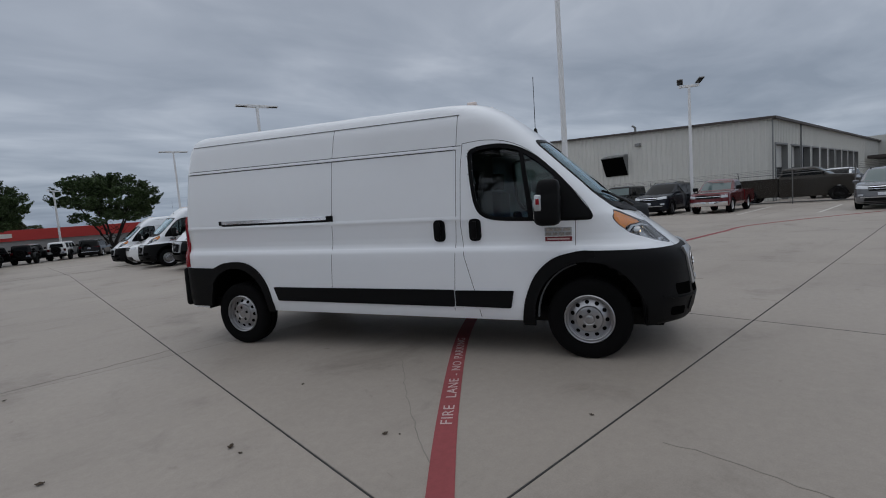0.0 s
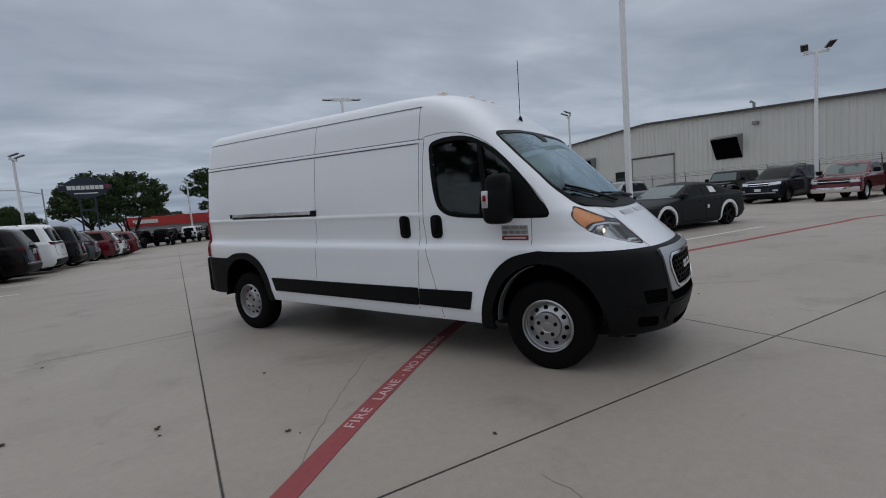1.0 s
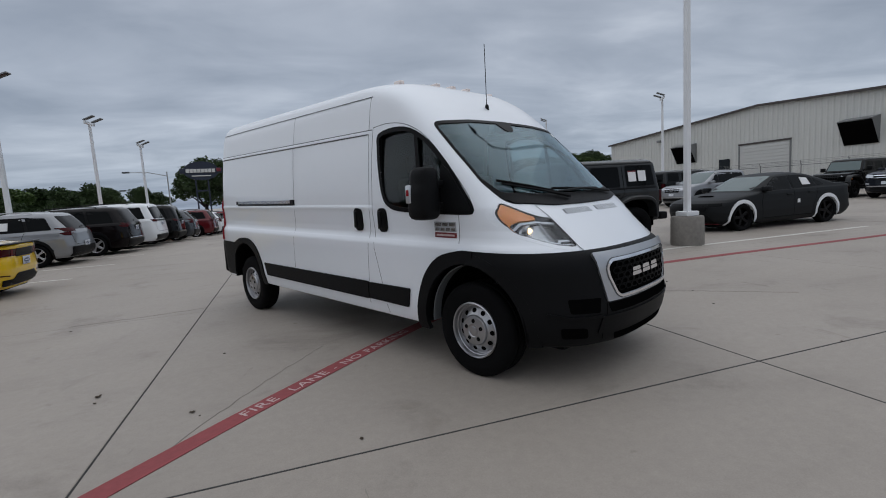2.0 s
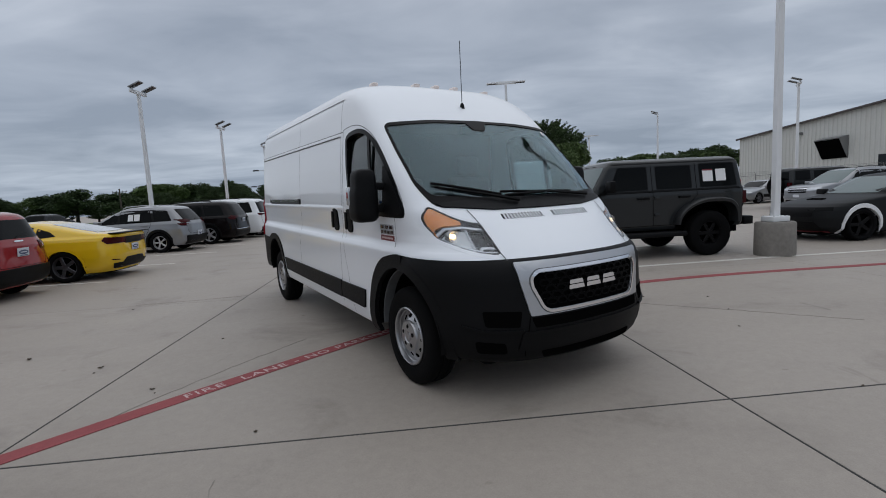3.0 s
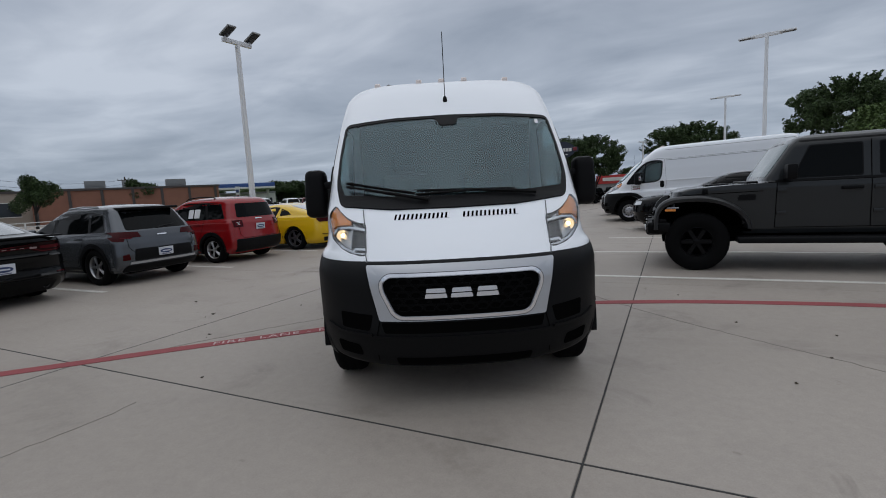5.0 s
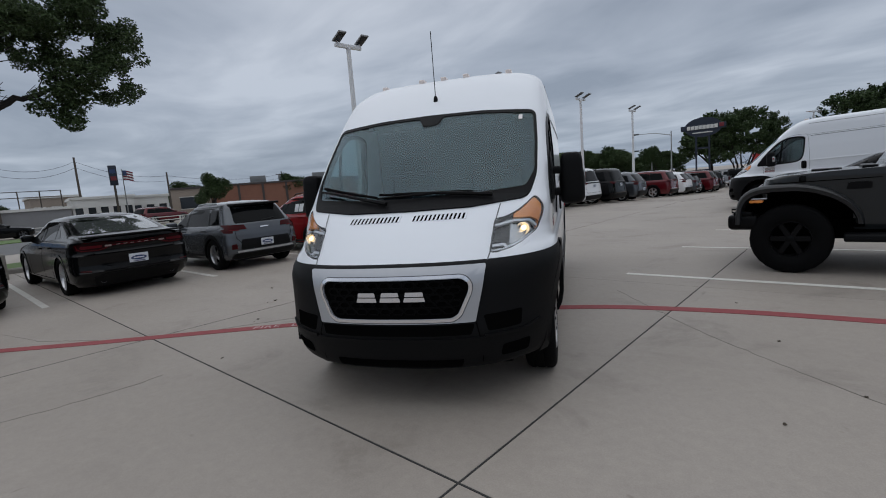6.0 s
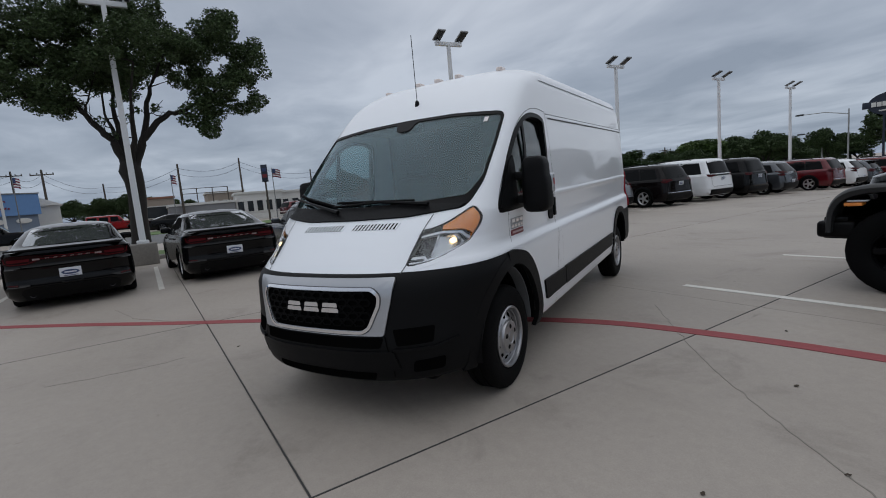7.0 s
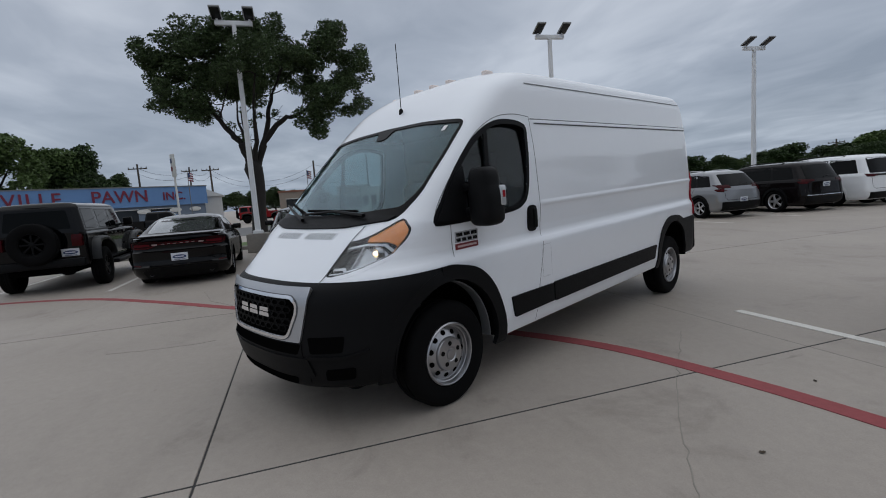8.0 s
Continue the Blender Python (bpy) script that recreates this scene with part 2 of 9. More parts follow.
def ground_z(x, y):
    """The lot is level, and falls gently towards its far end."""
    def ease(a, b, v):
        k = max(0.0, min(1.0, (v - a) / (b - a)))
        return k * k * (3 - 2 * k)
    return -0.03 * max(0.0, min(28.3, y - 22.0)) * ease(-22, -12, x) * (1 - ease(13, 23, x))


def thing(name, m, label, category, group="", kind=""):
    p = m.translation
    if category in ("car", "off-road car", "pickup truck", "van", "lamp post", "tree"):
        m = Matrix.Translation((0, 0, ground_z(p.x, p.y))) @ m
    ob = new(name)
    ob.empty_display_size = 0.2
    ob.matrix_basis = m
    return tagged(ob, label, category, group, kind)


def add_box(bm, x0, y0, z0, x1, y1, z1, bevel=0.0, seg=2, m=None):
    r = bmesh.ops.create_cube(bm, size=1.0)
    vs = r["verts"]
    bmesh.ops.scale(bm, vec=(abs(x1 - x0), abs(y1 - y0), abs(z1 - z0)), verts=vs)
    bmesh.ops.translate(bm, vec=((x0 + x1) / 2, (y0 + y1) / 2, (z0 + z1) / 2), verts=vs)
    if bevel:
        es = list({e for v in vs for e in v.link_edges})
        g = bmesh.ops.bevel(bm, geom=es, offset=bevel, segments=seg, affect="EDGES", profile=0.6)
        vs = list({v for f in g["faces"] for v in f.verts} | {v for v in vs if v.is_valid})
    if m is not None:
        bmesh.ops.transform(bm, matrix=m, verts=vs)
    return vs


def box(x0, y0, z0, x1, y1, z1, bevel=0.0, seg=2):
    bm = bmesh.new()
    add_box(bm, x0, y0, z0, x1, y1, z1, bevel, seg)
    return bm


def add_tube(bm, pts, radii, n=8, caps=True):
    """A tapered tube along a line of points."""
    rings = []
    for i, p in enumerate(pts):
        p = Vector(p)
        a, b = Vector(pts[max(i - 1, 0)]), Vector(pts[min(i + 1, len(pts) - 1)])
        d = (b - a).normalized()
        u = d.cross(Vector((0, 0, 1)) if abs(d.z) < 0.9 else Vector((1, 0, 0))).normalized()
        v = d.cross(u)
        r = radii[i] if isinstance(radii, (list, tuple)) else radii
        rings.append([bm.verts.new(p + (u * math.cos(k * math.tau / n) + v * math.sin(k * math.tau / n)) * r) for k in range(n)])
    for r0, r1 in zip(rings, rings[1:]):
        for k in range(n):
            bm.faces.new((r0[k], r0[(k + 1) % n], r1[(k + 1) % n], r1[k]))
    if caps:
        bm.faces.new(rings[0][::-1])
        bm.faces.new(rings[-1])
    return bm


def add_lathe(bm, profile, n=32, axis="Y"):
    """Turns a profile of (radius, along) round an axis through the origin."""
    rings = []
    for r, h in profile:
        ring = []
        for k in range(n):
            c, s = math.cos(k * math.tau / n) * r, math.sin(k * math.tau / n) * r
            ring.append(bm.verts.new((c, h, s) if axis == "Y" else (c, s, h)))
        rings.append(ring)
    for r0, r1 in zip(rings, rings[1:]):
        for k in range(n):
            bm.faces.new((r0[k], r0[(k + 1) % n], r1[(k + 1) % n], r1[k]))
    return rings


def interp(table, x):
    """Smooth lookup in a table of (x, value) rows."""
    if x <= table[0][0]:
        return table[0][1]
    for (xa, va), (xb, vb) in zip(table, table[1:]):
        if x <= xb:
            return va + (vb - va) * (x - xa) / (xb - xa)
    return table[-1][1]


def inside(poly, u, v):
    c = False
    for (ax, ay), (bx, by) in zip(poly, poly[1:] + poly[:1]):
        if (ay > v) != (by > v) and u < (bx - ax) * (v - ay) / (by - ay) + ax:
            c = not c
    return c


def nearest(poly, u, v):
    best = None
    for (ax, ay), (bx, by) in zip(poly, poly[1:] + poly[:1]):
        dx, dy = bx - ax, by - ay
        t = max(0, min(1, ((u - ax) * dx + (v - ay) * dy) / (dx * dx + dy * dy + 1e-12)))
        px, py = ax + dx * t, ay + dy * t
        d = math.hypot(u - px, v - py)
        if best is None or d < best[0]:
            best = (d, px, py)
    return best


def smooth_poly(pts, n=4, closed=True):
    """Rounds a polygon by Catmull-Rom."""
    out, N = [], len(pts)
    for i in range(N if closed else N - 1):
        p0, p1, p2, p3 = (pts[(i - 1) % N], pts[i], pts[(i + 1) % N], pts[(i + 2) % N]) if closed else (pts[max(i - 1, 0)], pts[i], pts[i + 1], pts[min(i + 2, N - 1)])
        for k in range(n):
            t = k / n
            out.append(tuple(0.5 * (2 * b + (c - a) * t + (2 * a - 5 * b + 4 * c - d) * t * t + (3 * b - a - 3 * c + d) * t ** 3)
                             for a, b, c, d in zip(p0, p1, p2, p3)))
    return out


def round_poly(pts, r, n=4):
    """Fillets the corners of a polygon."""
    out, N = [], len(pts)
    for i in range(N):
        a, b, c = Vector(pts[i - 1]), Vector(pts[i]), Vector(pts[(i + 1) % N])
        k = min(r, (a - b).length * 0.45, (c - b).length * 0.45)
        s, e = b + (a - b).normalized() * k, b + (c - b).normalized() * k
        for j in range(n + 1):
            t = j / n
            q = s * (1 - t) ** 2 + b * 2 * t * (1 - t) + e * t * t
            out.append((q.x, q.y))
    return out


def grow(poly, d):
    """Offsets a polygon outward by d."""
    area = sum(a[0] * b[1] - b[0] * a[1] for a, b in zip(poly, poly[1:] + poly[:1]))
    s = 1 if area > 0 else -1
    out, N = [], len(poly)
    for i in range(N):
        a, b, c = poly[i - 1], poly[i], poly[(i + 1) % N]
        n1 = Vector((b[1] - a[1], a[0] - b[0])).normalized()
        n2 = Vector((c[1] - b[1], b[0] - c[0])).normalized()
        q = (n1 + n2)
        q = q / max(q.length_squared, 0.3) * 2 * s * d
        out.append((b[0] + q.x, b[1] + q.y))
    return out


def panel(poly, surf, offset=0.004, thick=0.01, res=0.06, holes=(), bm=None):
    """A sheet cut to an outline in (u, v), bent onto the surface surf(u, v) and given thickness."""
    own = bm is None
    q = bmesh.new()
    edges = []
    for loop in (poly, *holes):
        vs = [q.verts.new((u, v, 0)) for u, v in loop]
        edges += [q.edges.new((a, b)) for a, b in zip(vs, vs[1:] + vs[:1])]
    bmesh.ops.triangle_fill(q, use_beauty=True, edges=edges, normal=(0, 0, 1))
    us, vv = [p[0] for p in poly], [p[1] for p in poly]
    for k, lo, hi in ((0, min(us), max(us)), (1, min(vv), max(vv))):
        n = int((hi - lo) / res)
        for i in range(1, n + 1):
            c = lo + (hi - lo) * i / (n + 1)
            bmesh.ops.bisect_plane(q, geom=q.verts[:] + q.edges[:] + q.faces[:], plane_co=(c, 0, 0) if k == 0 else (0, c, 0), plane_no=(1, 0, 0) if k == 0 else (0, 1, 0))
    tops, lows = {}, {}
    t = bm if bm is not None else bmesh.new()
    e = 0.004
    for v in q.verts:
        u, w = v.co.x, v.co.y
        p = Vector(surf(u, w))
        nrm = (Vector(surf(u + e, w)) - Vector(surf(u - e, w))).cross(Vector(surf(u, w + e)) - Vector(surf(u, w - e)))
        nrm.normalize()
        out = surf.outward(p)
        if nrm.dot(out) < 0:
            nrm = -nrm
        tops[v], lows[v] = t.verts.new(p + nrm * offset), t.verts.new(p + nrm * (offset - thick))
    for f in q.faces:
        t.faces.new([tops[v] for v in f.verts])
        t.faces.new([lows[v] for v in reversed(f.verts)])
    for ed in q.edges:
        if len(ed.link_faces) == 1:
            a, b = ed.verts
            t.faces.new((tops[a], tops[b], lows[b], lows[a]))
    q.free()
    return t

# ------------------------------------------------------------------ ground
GRID = 1.3          # degrees by which the slab joints lean from the axes


def slab_point(u, v):
    """Slab coordinates (metres from the joint crossing before the van) to the ground."""
    c, s = math.cos(radians(GRID)), math.sin(radians(GRID))
    return Vector((5.965 + u * c - v * s, 1.535 + u * s + v * c, 0))


def ground():
    bm = bmesh.new()
    xs = [-1500, -300, -90, -40] + [-22 + i for i in range(46)] + [40, 90, 300, 1500]
    ys = [-1500, -300, -60, 0, 22] + [22 + 2 * i for i in range(1, 20)] + [80, 120, 300, 1500]
    rows = [[bm.verts.new((x, y, ground_z(x, y))) for x in xs] for y in ys]
    for a, b in zip(rows, rows[1:]):
        for k in range(len(xs) - 1):
            bm.faces.new((a[k], a[k + 1], b[k + 1], b[k]))
    g = part("ground", bm, M["concrete"])
    tagged(g, "pale grey concrete car lot with stains and tyre marks", "ground", kind="structure")


def strip(pts, width, z, thick=0.004, bm=None):
    """A flat painted or cut band along a line on the ground."""
    bm = bm or bmesh.new()
    L, R = [], []
    for i, p in enumerate(pts):
        a, b = Vector(pts[max(i - 1, 0)]), Vector(pts[min(i + 1, len(pts) - 1)])
        d = (b - a).normalized()
        n = Vector((-d.y, d.x, 0)) * width / 2
        q = Vector((p[0], p[1], ground_z(p[0], p[1])))
        L.append((bm.verts.new(q + n + Vector((0, 0, z))), bm.verts.new(q + n + Vector((0, 0, z - thick)))))
        R.append((bm.verts.new(q - n + Vector((0, 0, z))), bm.verts.new(q - n + Vector((0, 0, z - thick)))))
    for i in range(len(pts) - 1):
        bm.faces.new((L[i][0], L[i + 1][0], R[i + 1][0], R[i][0]))
        bm.faces.new((L[i][1], L[i][0], L[i + 1][0], L[i + 1][1])[::-1])
        bm.faces.new((R[i][1], R[i][0], R[i + 1][0], R[i + 1][1]))
    return bm


ground()


def wobble(a, b, amp, step, seed):
    n = max(2, int((b - a).length / step))
    d = (b - a).normalized()
    nrm = Vector((-d.y, d.x, 0))
    return [a.lerp(b, i / n) + nrm * amp * noise.noise(Vector((i * 0.7, seed, 0))) for i in range(n + 1)]


def joints():
    ROWS_U = [(-13.65, 0), (-9.1, 0), (-4.55, 1), (0, 1), (4.55, 0), (9.1, 0), (13.65, 0), (18.2, 0)]
    for i, (u, strong) in enumerate(ROWS_U):
        bm = strip(wobble(slab_point(u, -14), slab_point(u, 45), 0.001, 0.6, i), 0.0100 if strong else 0.007, 0.0040 if strong else 0.0034)
        j = part("joint", bm, M["joint"] if strong else M["joint_faint"], smooth=False)
        tagged(j, "dark sealed saw-cut joint between concrete slabs", "joint", kind="structure")
    for i, (v, strong) in enumerate([(-4.6, 0), (0, 1), (4.62, 0), (9.2, 0), (13.8, 0), (18.4, 0), (23, 0)]):
        bm = strip(wobble(slab_point(-18, v), slab_point(30, v), 0.001, 0.6, i + 20), 0.0100 if strong else 0.007, 0.0041 if strong else 0.0035)
        j = part("joint", bm, M["joint"] if strong else M["joint_faint"], smooth=False)
        tagged(j, "dark sealed saw-cut joint between concrete slabs", "joint", kind="structure")


joints()


def fire_lane():
    ctrl = [(-3.4, -9.0), (-2.75, -6.0), (-2.35, -3.7), (-1.62, -1.85), (-0.32, -0.31), (0.98, 1.0), (2.2, 2.28), (3.46, 3.5), (4.3, 4.2), (5.05, 4.72), (5.8, 5.02), (6.95, 5.3), (9.0, 5.52), (13.0, 5.5), (17.0, 5.48), (19.7, 5.3), (24.9, 2.9), (29, 0.2), (36, -5)]
    pts = smooth_poly(ctrl, 5, closed=False)
    r = part("fire_lane_line", strip([(x, y, 0) for x, y in pts], 0.15, 0.009), M["red_line"], smooth=False)
    tagged(r, "faded red painted fire lane line curving over the concrete", "road marking", kind="structure")
    d = Vector((3.47 - 2.18, 3.50 - 2.26, 0)).normalized()
    ang = math.degrees(math.atan2(d.y, d.x))
    cu = bpy.data.curves.new("fire_lane_lettering", "FONT")
    cu.body, cu.size, cu.extrude = "FIRE  LANE - NO PARKING", 0.112, 0.0008
    cu.space_character, cu.space_word = 1.12, 1.2
    cu.align_y = "CENTER"
    t = new("fire_lane_lettering", cu)
    t.matrix_basis = pose(2.185, 2.265, 0.0102, 0, 0, ang)
    bpy.context.view_layer.update()
    w = t.dimensions.x
    t.matrix_basis = pose(2.185, 2.265, 0.0102, 0, 0, ang) @ Matrix.Diagonal((2.05 / max(w, 0.1), 1.05, 1, 1))
    cu.materials.append(M["stencil"])
    tagged(t, "white stencilled fire lane no parking lettering on red", "road marking", kind="structure")


fire_lane()


def bay_lines():
    for y in (-12.3, -9.75, -7.2, -4.5, -1.87, 0.9, 3.6, 6.2, 8.9, 11.75, 14.5, 17.2, 19.9, 22.6, 25.3, 28.0, 30.7, 33.4, 36.1, 38.8):
        bm = strip([(-7.4, y - 0.06, 0), (-5, y, 0), (-2.45, y + 0.06, 0)], 0.10, 0.009)
        tagged(part("bay_line", bm, M["white_line"], smooth=False), "white painted parking bay line", "road marking", "parking bay lines", "structure")
    for y, x0, x1 in ((6.72, 4.78, 16.0), (9.36, 4.75, 10.2), (12.0, 4.7, 10.2), (14.7, 4.7, 10.2), (17.4, 4.7, 10.2), (20.1, 4.7, 10.2)):
        bm = strip([(x0, y - 0.1, 0), ((x0 + x1) / 2, y + 0.08, 0), (x1, y + 0.05, 0)], 0.10, 0.009)
        tagged(part("bay_line", bm, M["white_line"], smooth=False), "white painted parking bay line", "road marking", "parking bay lines", "structure")
    for a, b in (((26.05, 4.72), (32.74, 5.01)), ((26.5, 8.0), (33.76, 8.46)), ((26, 1.6), (32, 1.7))):
        bm = strip([(*a, 0), (*b, 0)], 0.12, 0.005)
        tagged(part("bay_line", bm, M["white_line"], smooth=False), "white painted parking bay line", "road marking", "parking bay lines", "structure")


bay_lines()

# ------------------------------------------------------------------ the white van
# body frame: x ahead, y to its left, z up, origin under the front axle
V_W = [(0.30, 0.965), (0.36, 0.995), (0.46, 1.015), (0.94, 1.022), (1.005, 1.018), (1.03, 1.008), (1.05, 0.992), (1.085, 0.984), (1.14, 0.983), (1.24, 0.989), (1.30, 0.994), (1.345, 0.993), (1.70, 0.982),
       (1.98, 0.962), (2.22, 0.940), (2.30, 0.925), (2.315, 0.915), (2.36, 0.900), (2.40, 0.872), (2.425, 0.830), (2.44, 0.76), (2.45, 0.66), (2.457, 0.52), (2.461, 0.34), (2.463, 0.1)]
V_XF = [(0.24, 0.80), (0.34, 0.885), (0.55, 0.925), (0.64, 0.905), (0.90, 0.872), (0.965, 0.845), (1.00, 0.80), (1.06, 0.735), (1.15, 0.625), (1.25, 0.492), (1.31, 0.405), (1.37, 0.315), (1.55, 0.12), (1.80, -0.15), (2.05, -0.425), (2.10, -0.475), (2.19, -0.575),
        (2.30, -0.715), (2.36, -0.80), (2.40, -0.865), (2.425, -0.92), (2.44, -0.98), (2.45, -1.05), (2.457, -1.15), (2.461, -1.3), (2.463, -1.6)]
V_XR = [(0.30, -4.88), (0.9, -4.90), (1.4, -4.87), (2.0, -4.80), (2.3, -4.74), (2.36, -4.71), (2.40, -4.67), (2.425, -4.62), (2.44, -4.55), (2.45, -4.45), (2.457, -4.3), (2.461, -4.1), (2.463, -3.8)]
V_X0 = [(0.24, 0.08), (1.02, 0.05), (1.30, -0.30), (1.60, -0.55), (2.05, -1.05), (2.30, -1.3), (2.463, -1.9)]
V_N = [(0.24, 2.5), (1.02, 2.6), (1.15, 3.0), (1.31, 4.2), (1.6, 5.0), (2.05, 6.0), (2.3, 5.2), (2.463, 4.0)]

LEDGE = [(1.295, 0), (1.31, 0.007), (1.33, 0.007), (1.345, 0), (1.972, 0), (1.984, 0.007), (2.008, 0.007), (2.018, 0)]     # raised strips along the load space


def van_y(x, z):
    w, x0, xf, n = interp(V_W, z), interp(V_X0, z), interp(V_XF, z), interp(V_N, z)
    if x <= x0:
        w *= 1 - 0.012 * max(0, (-3.2 - x) / 1.7) ** 2
        k = max(0.0, min(1.0, (-1.16 - x) / 0.06))
        w += k * interp(LEDGE, z)
        r, d = min(0.16, w * 0.5), 0.0
        d = interp(V_XR, z) + r - x
        return w if d <= 0 else w - r + math.sqrt(max(0.0, r * r - min(d, r) ** 2))
    t = min(1.0, (x - x0) / (xf - x0))
    return w * max(0.0, 1 - t ** n) ** (1 / n)


def van_x(y, z):
    w, x0, xf, n = interp(V_W, z), interp(V_X0, z), interp(V_XF, z), interp(V_N, z)
    t = min(1.0, abs(y) / w)
    return x0 + (xf - x0) * max(0.0, 1 - t ** n) ** (1 / n)


def side_surface(s):
    def f(x, z):
        return (x, s * van_y(x, z), z)
    f.outward = lambda p: Vector((0.15, s, 0.1))
    return f


def front_surface():
    def f(y, z):
        return (van_x(y, z), y, z)
    f.outward = lambda p: Vector((1, p.y * 0.8, 0.3))
    return f


SIDE = {1: side_surface(1), -1: side_surface(-1)}
FRONT = front_surface()
WINDOW = smooth_poly([(-1.035, 1.955), (-0.83, 1.985), (-0.63, 1.955), (-0.43, 1.84), (-0.22, 1.64), (-0.04, 1.41), (0.035, 1.30), (-0.05, 1.283), (-0.40, 1.288), (-0.78, 1.305), (-0.93, 1.345), (-1.00, 1.43), (-1.035, 1.60), (-1.055, 1.85)], 3)
SCREEN = round_poly([(-0.835, 1.345), (-0.45, 1.325), (0, 1.318), (0.45, 1.325), (0.835, 1.345), (0.885, 1.50), (0.885, 1.75), (0.868, 2.000), (0.45, 2.037), (0, 2.047), (-0.45, 2.037), (-0.868, 2.000), (-0.885, 1.75), (-0.885, 1.50)], 0.05)


def y_of(x, z):
    return van_y(x, z)


LAMP = smooth_poly([(0.617, 1.030), (0.622, 1.12), (0.631, 1.213), (0.69, 1.230), (0.765, 1.260), (0.825, 1.302), (0.875, 1.342), (y_of(0.216, 1.33), 1.328), (y_of(0.216, 1.28), 1.280), (y_of(0.252, 1.222), 1.222), (y_of(0.312, 1.172), 1.172), (y_of(0.385, 1.125), 1.122), (0.785, 1.060), (0.70, 1.036)], 4)
F_HUB, R_HUB, TYRE_R = (0.0, 0.37), (-4.04, 0.275), 0.372


def arch(cx, cz, r, foot=0.28):
    return [(cx - r, foot)] + [(cx + r * math.cos(a), cz + r * 1.06 * math.sin(a)) for a in [math.pi * (1 - i / 20) for i in range(21)]] + [(cx + r, foot)]


F_ARCH, R_ARCH = arch(0.0, 0.40, 0.53), arch(-4.04, 0.37, 0.49)


def cut(bm, regions):
    """Cuts openings out of a skin: (outline, to uv, from uv, test)."""
    for poly, to, back, test in regions:
        us, vs = [p[0] for p in poly], [p[1] for p in poly]
        lo, hi = (min(us) - 0.05, min(vs) - 0.05), (max(us) + 0.05, max(vs) + 0.05)
        near = []
        for v in bm.verts:
            if test(v.co):
                a, b = to(v.co)
                if lo[0] < a < hi[0] and lo[1] < b < hi[1]:
                    near.append((v, a, b))
        snapped = set()
        dead = []
        keep = {}
        for v, a, b in near:
            keep[v] = inside(poly, a, b)
        for v, a, b in near:
            d, pa, pb = nearest(poly, a, b)
            if d < 0.022:
                v.co = back(pa, pb, v.co)
                snapped.add(v)
        for f in {f for v, _, _ in near for f in v.link_faces}:
            c = f.calc_center_median()
            if test(c) and inside(poly, *to(c)):
                dead.append(f)
        bmesh.ops.delete(bm, geom=dead, context="FACES")


def side_region(poly, s):
    return (poly, lambda c: (c.x, c.z), lambda x, z, c: Vector((x, s * van_y(x, z) + (abs(c.y) - van_y(c.x, c.z)) * s * 0, z)), lambda c: c.y * s > 0.6)


def front_region(poly):
    return (poly, lambda c: (c.y, c.z), lambda y, z, c: Vector((van_x(y, z), y, z)), lambda c: c.x > -0.7)


def van_skin():
    bm = bmesh.new()
    zs = [0.34 + 0.028 * i for i in range(int((2.30 - 0.34) / 0.028) + 1)]
    zs += [2.315, 2.335, 2.36, 2.38, 2.40, 2.413, 2.425, 2.433, 2.44, 2.445, 2.45, 2.457, 2.461, 2.463]
    zs = sorted(set(zs) | {1.005, 1.03, 1.05, 1.085, 1.14, 1.30, 1.31, 1.33, 1.345, 1.972, 1.984, 2.008, 2.018})
    rings = []
    for z in zs:
        w, xr, x0, xf, n = (interp(t, z) for t in (V_W, V_XR, V_X0, V_XF, V_N))
        half = []
        r = min(0.16, w * 0.5)
        for i in range(5):
            half.append((xr - 0.03 * (1 - (i / 5) ** 2), (w * 0.988 - r) * i / 5))
        for i in range(7):
            a = math.pi / 2 * i / 6
            xx = xr + r - r * math.cos(a)
            half.append((xx, van_y(xx, z)))
        for i in range(1, 96):
            x = xr + r + (x0 - xr - r) * i / 95
            half.append((x, van_y(x, z)))
        for i in range(1, 33):
            a = math.pi / 2 * (1 - i / 32)
            half.append((x0 + (xf - x0) * math.cos(a) ** (2 / n), w * math.sin(a) ** (2 / n)))
        ring = half + [(x, -y) for x, y in reversed(half[1:-1])]
        rings.append([bm.verts.new((x, y, z)) for x, y in ring])
    for a, b in zip(rings, rings[1:]):
        for k in range(len(a)):
            bm.faces.new((a[k], a[(k + 1) % len(a)], b[(k + 1) % len(a)], b[k]))
    bm.faces.new(rings[-1])
    regions = [front_region(SCREEN), front_region(LAMP), front_region([(-y, z) for y, z in LAMP])]
    for s in (1, -1):
        regions += [side_region(WINDOW, s), side_region(F_ARCH, s), side_region(R_ARCH, s)]
    cut(bm, regions)
    return bm


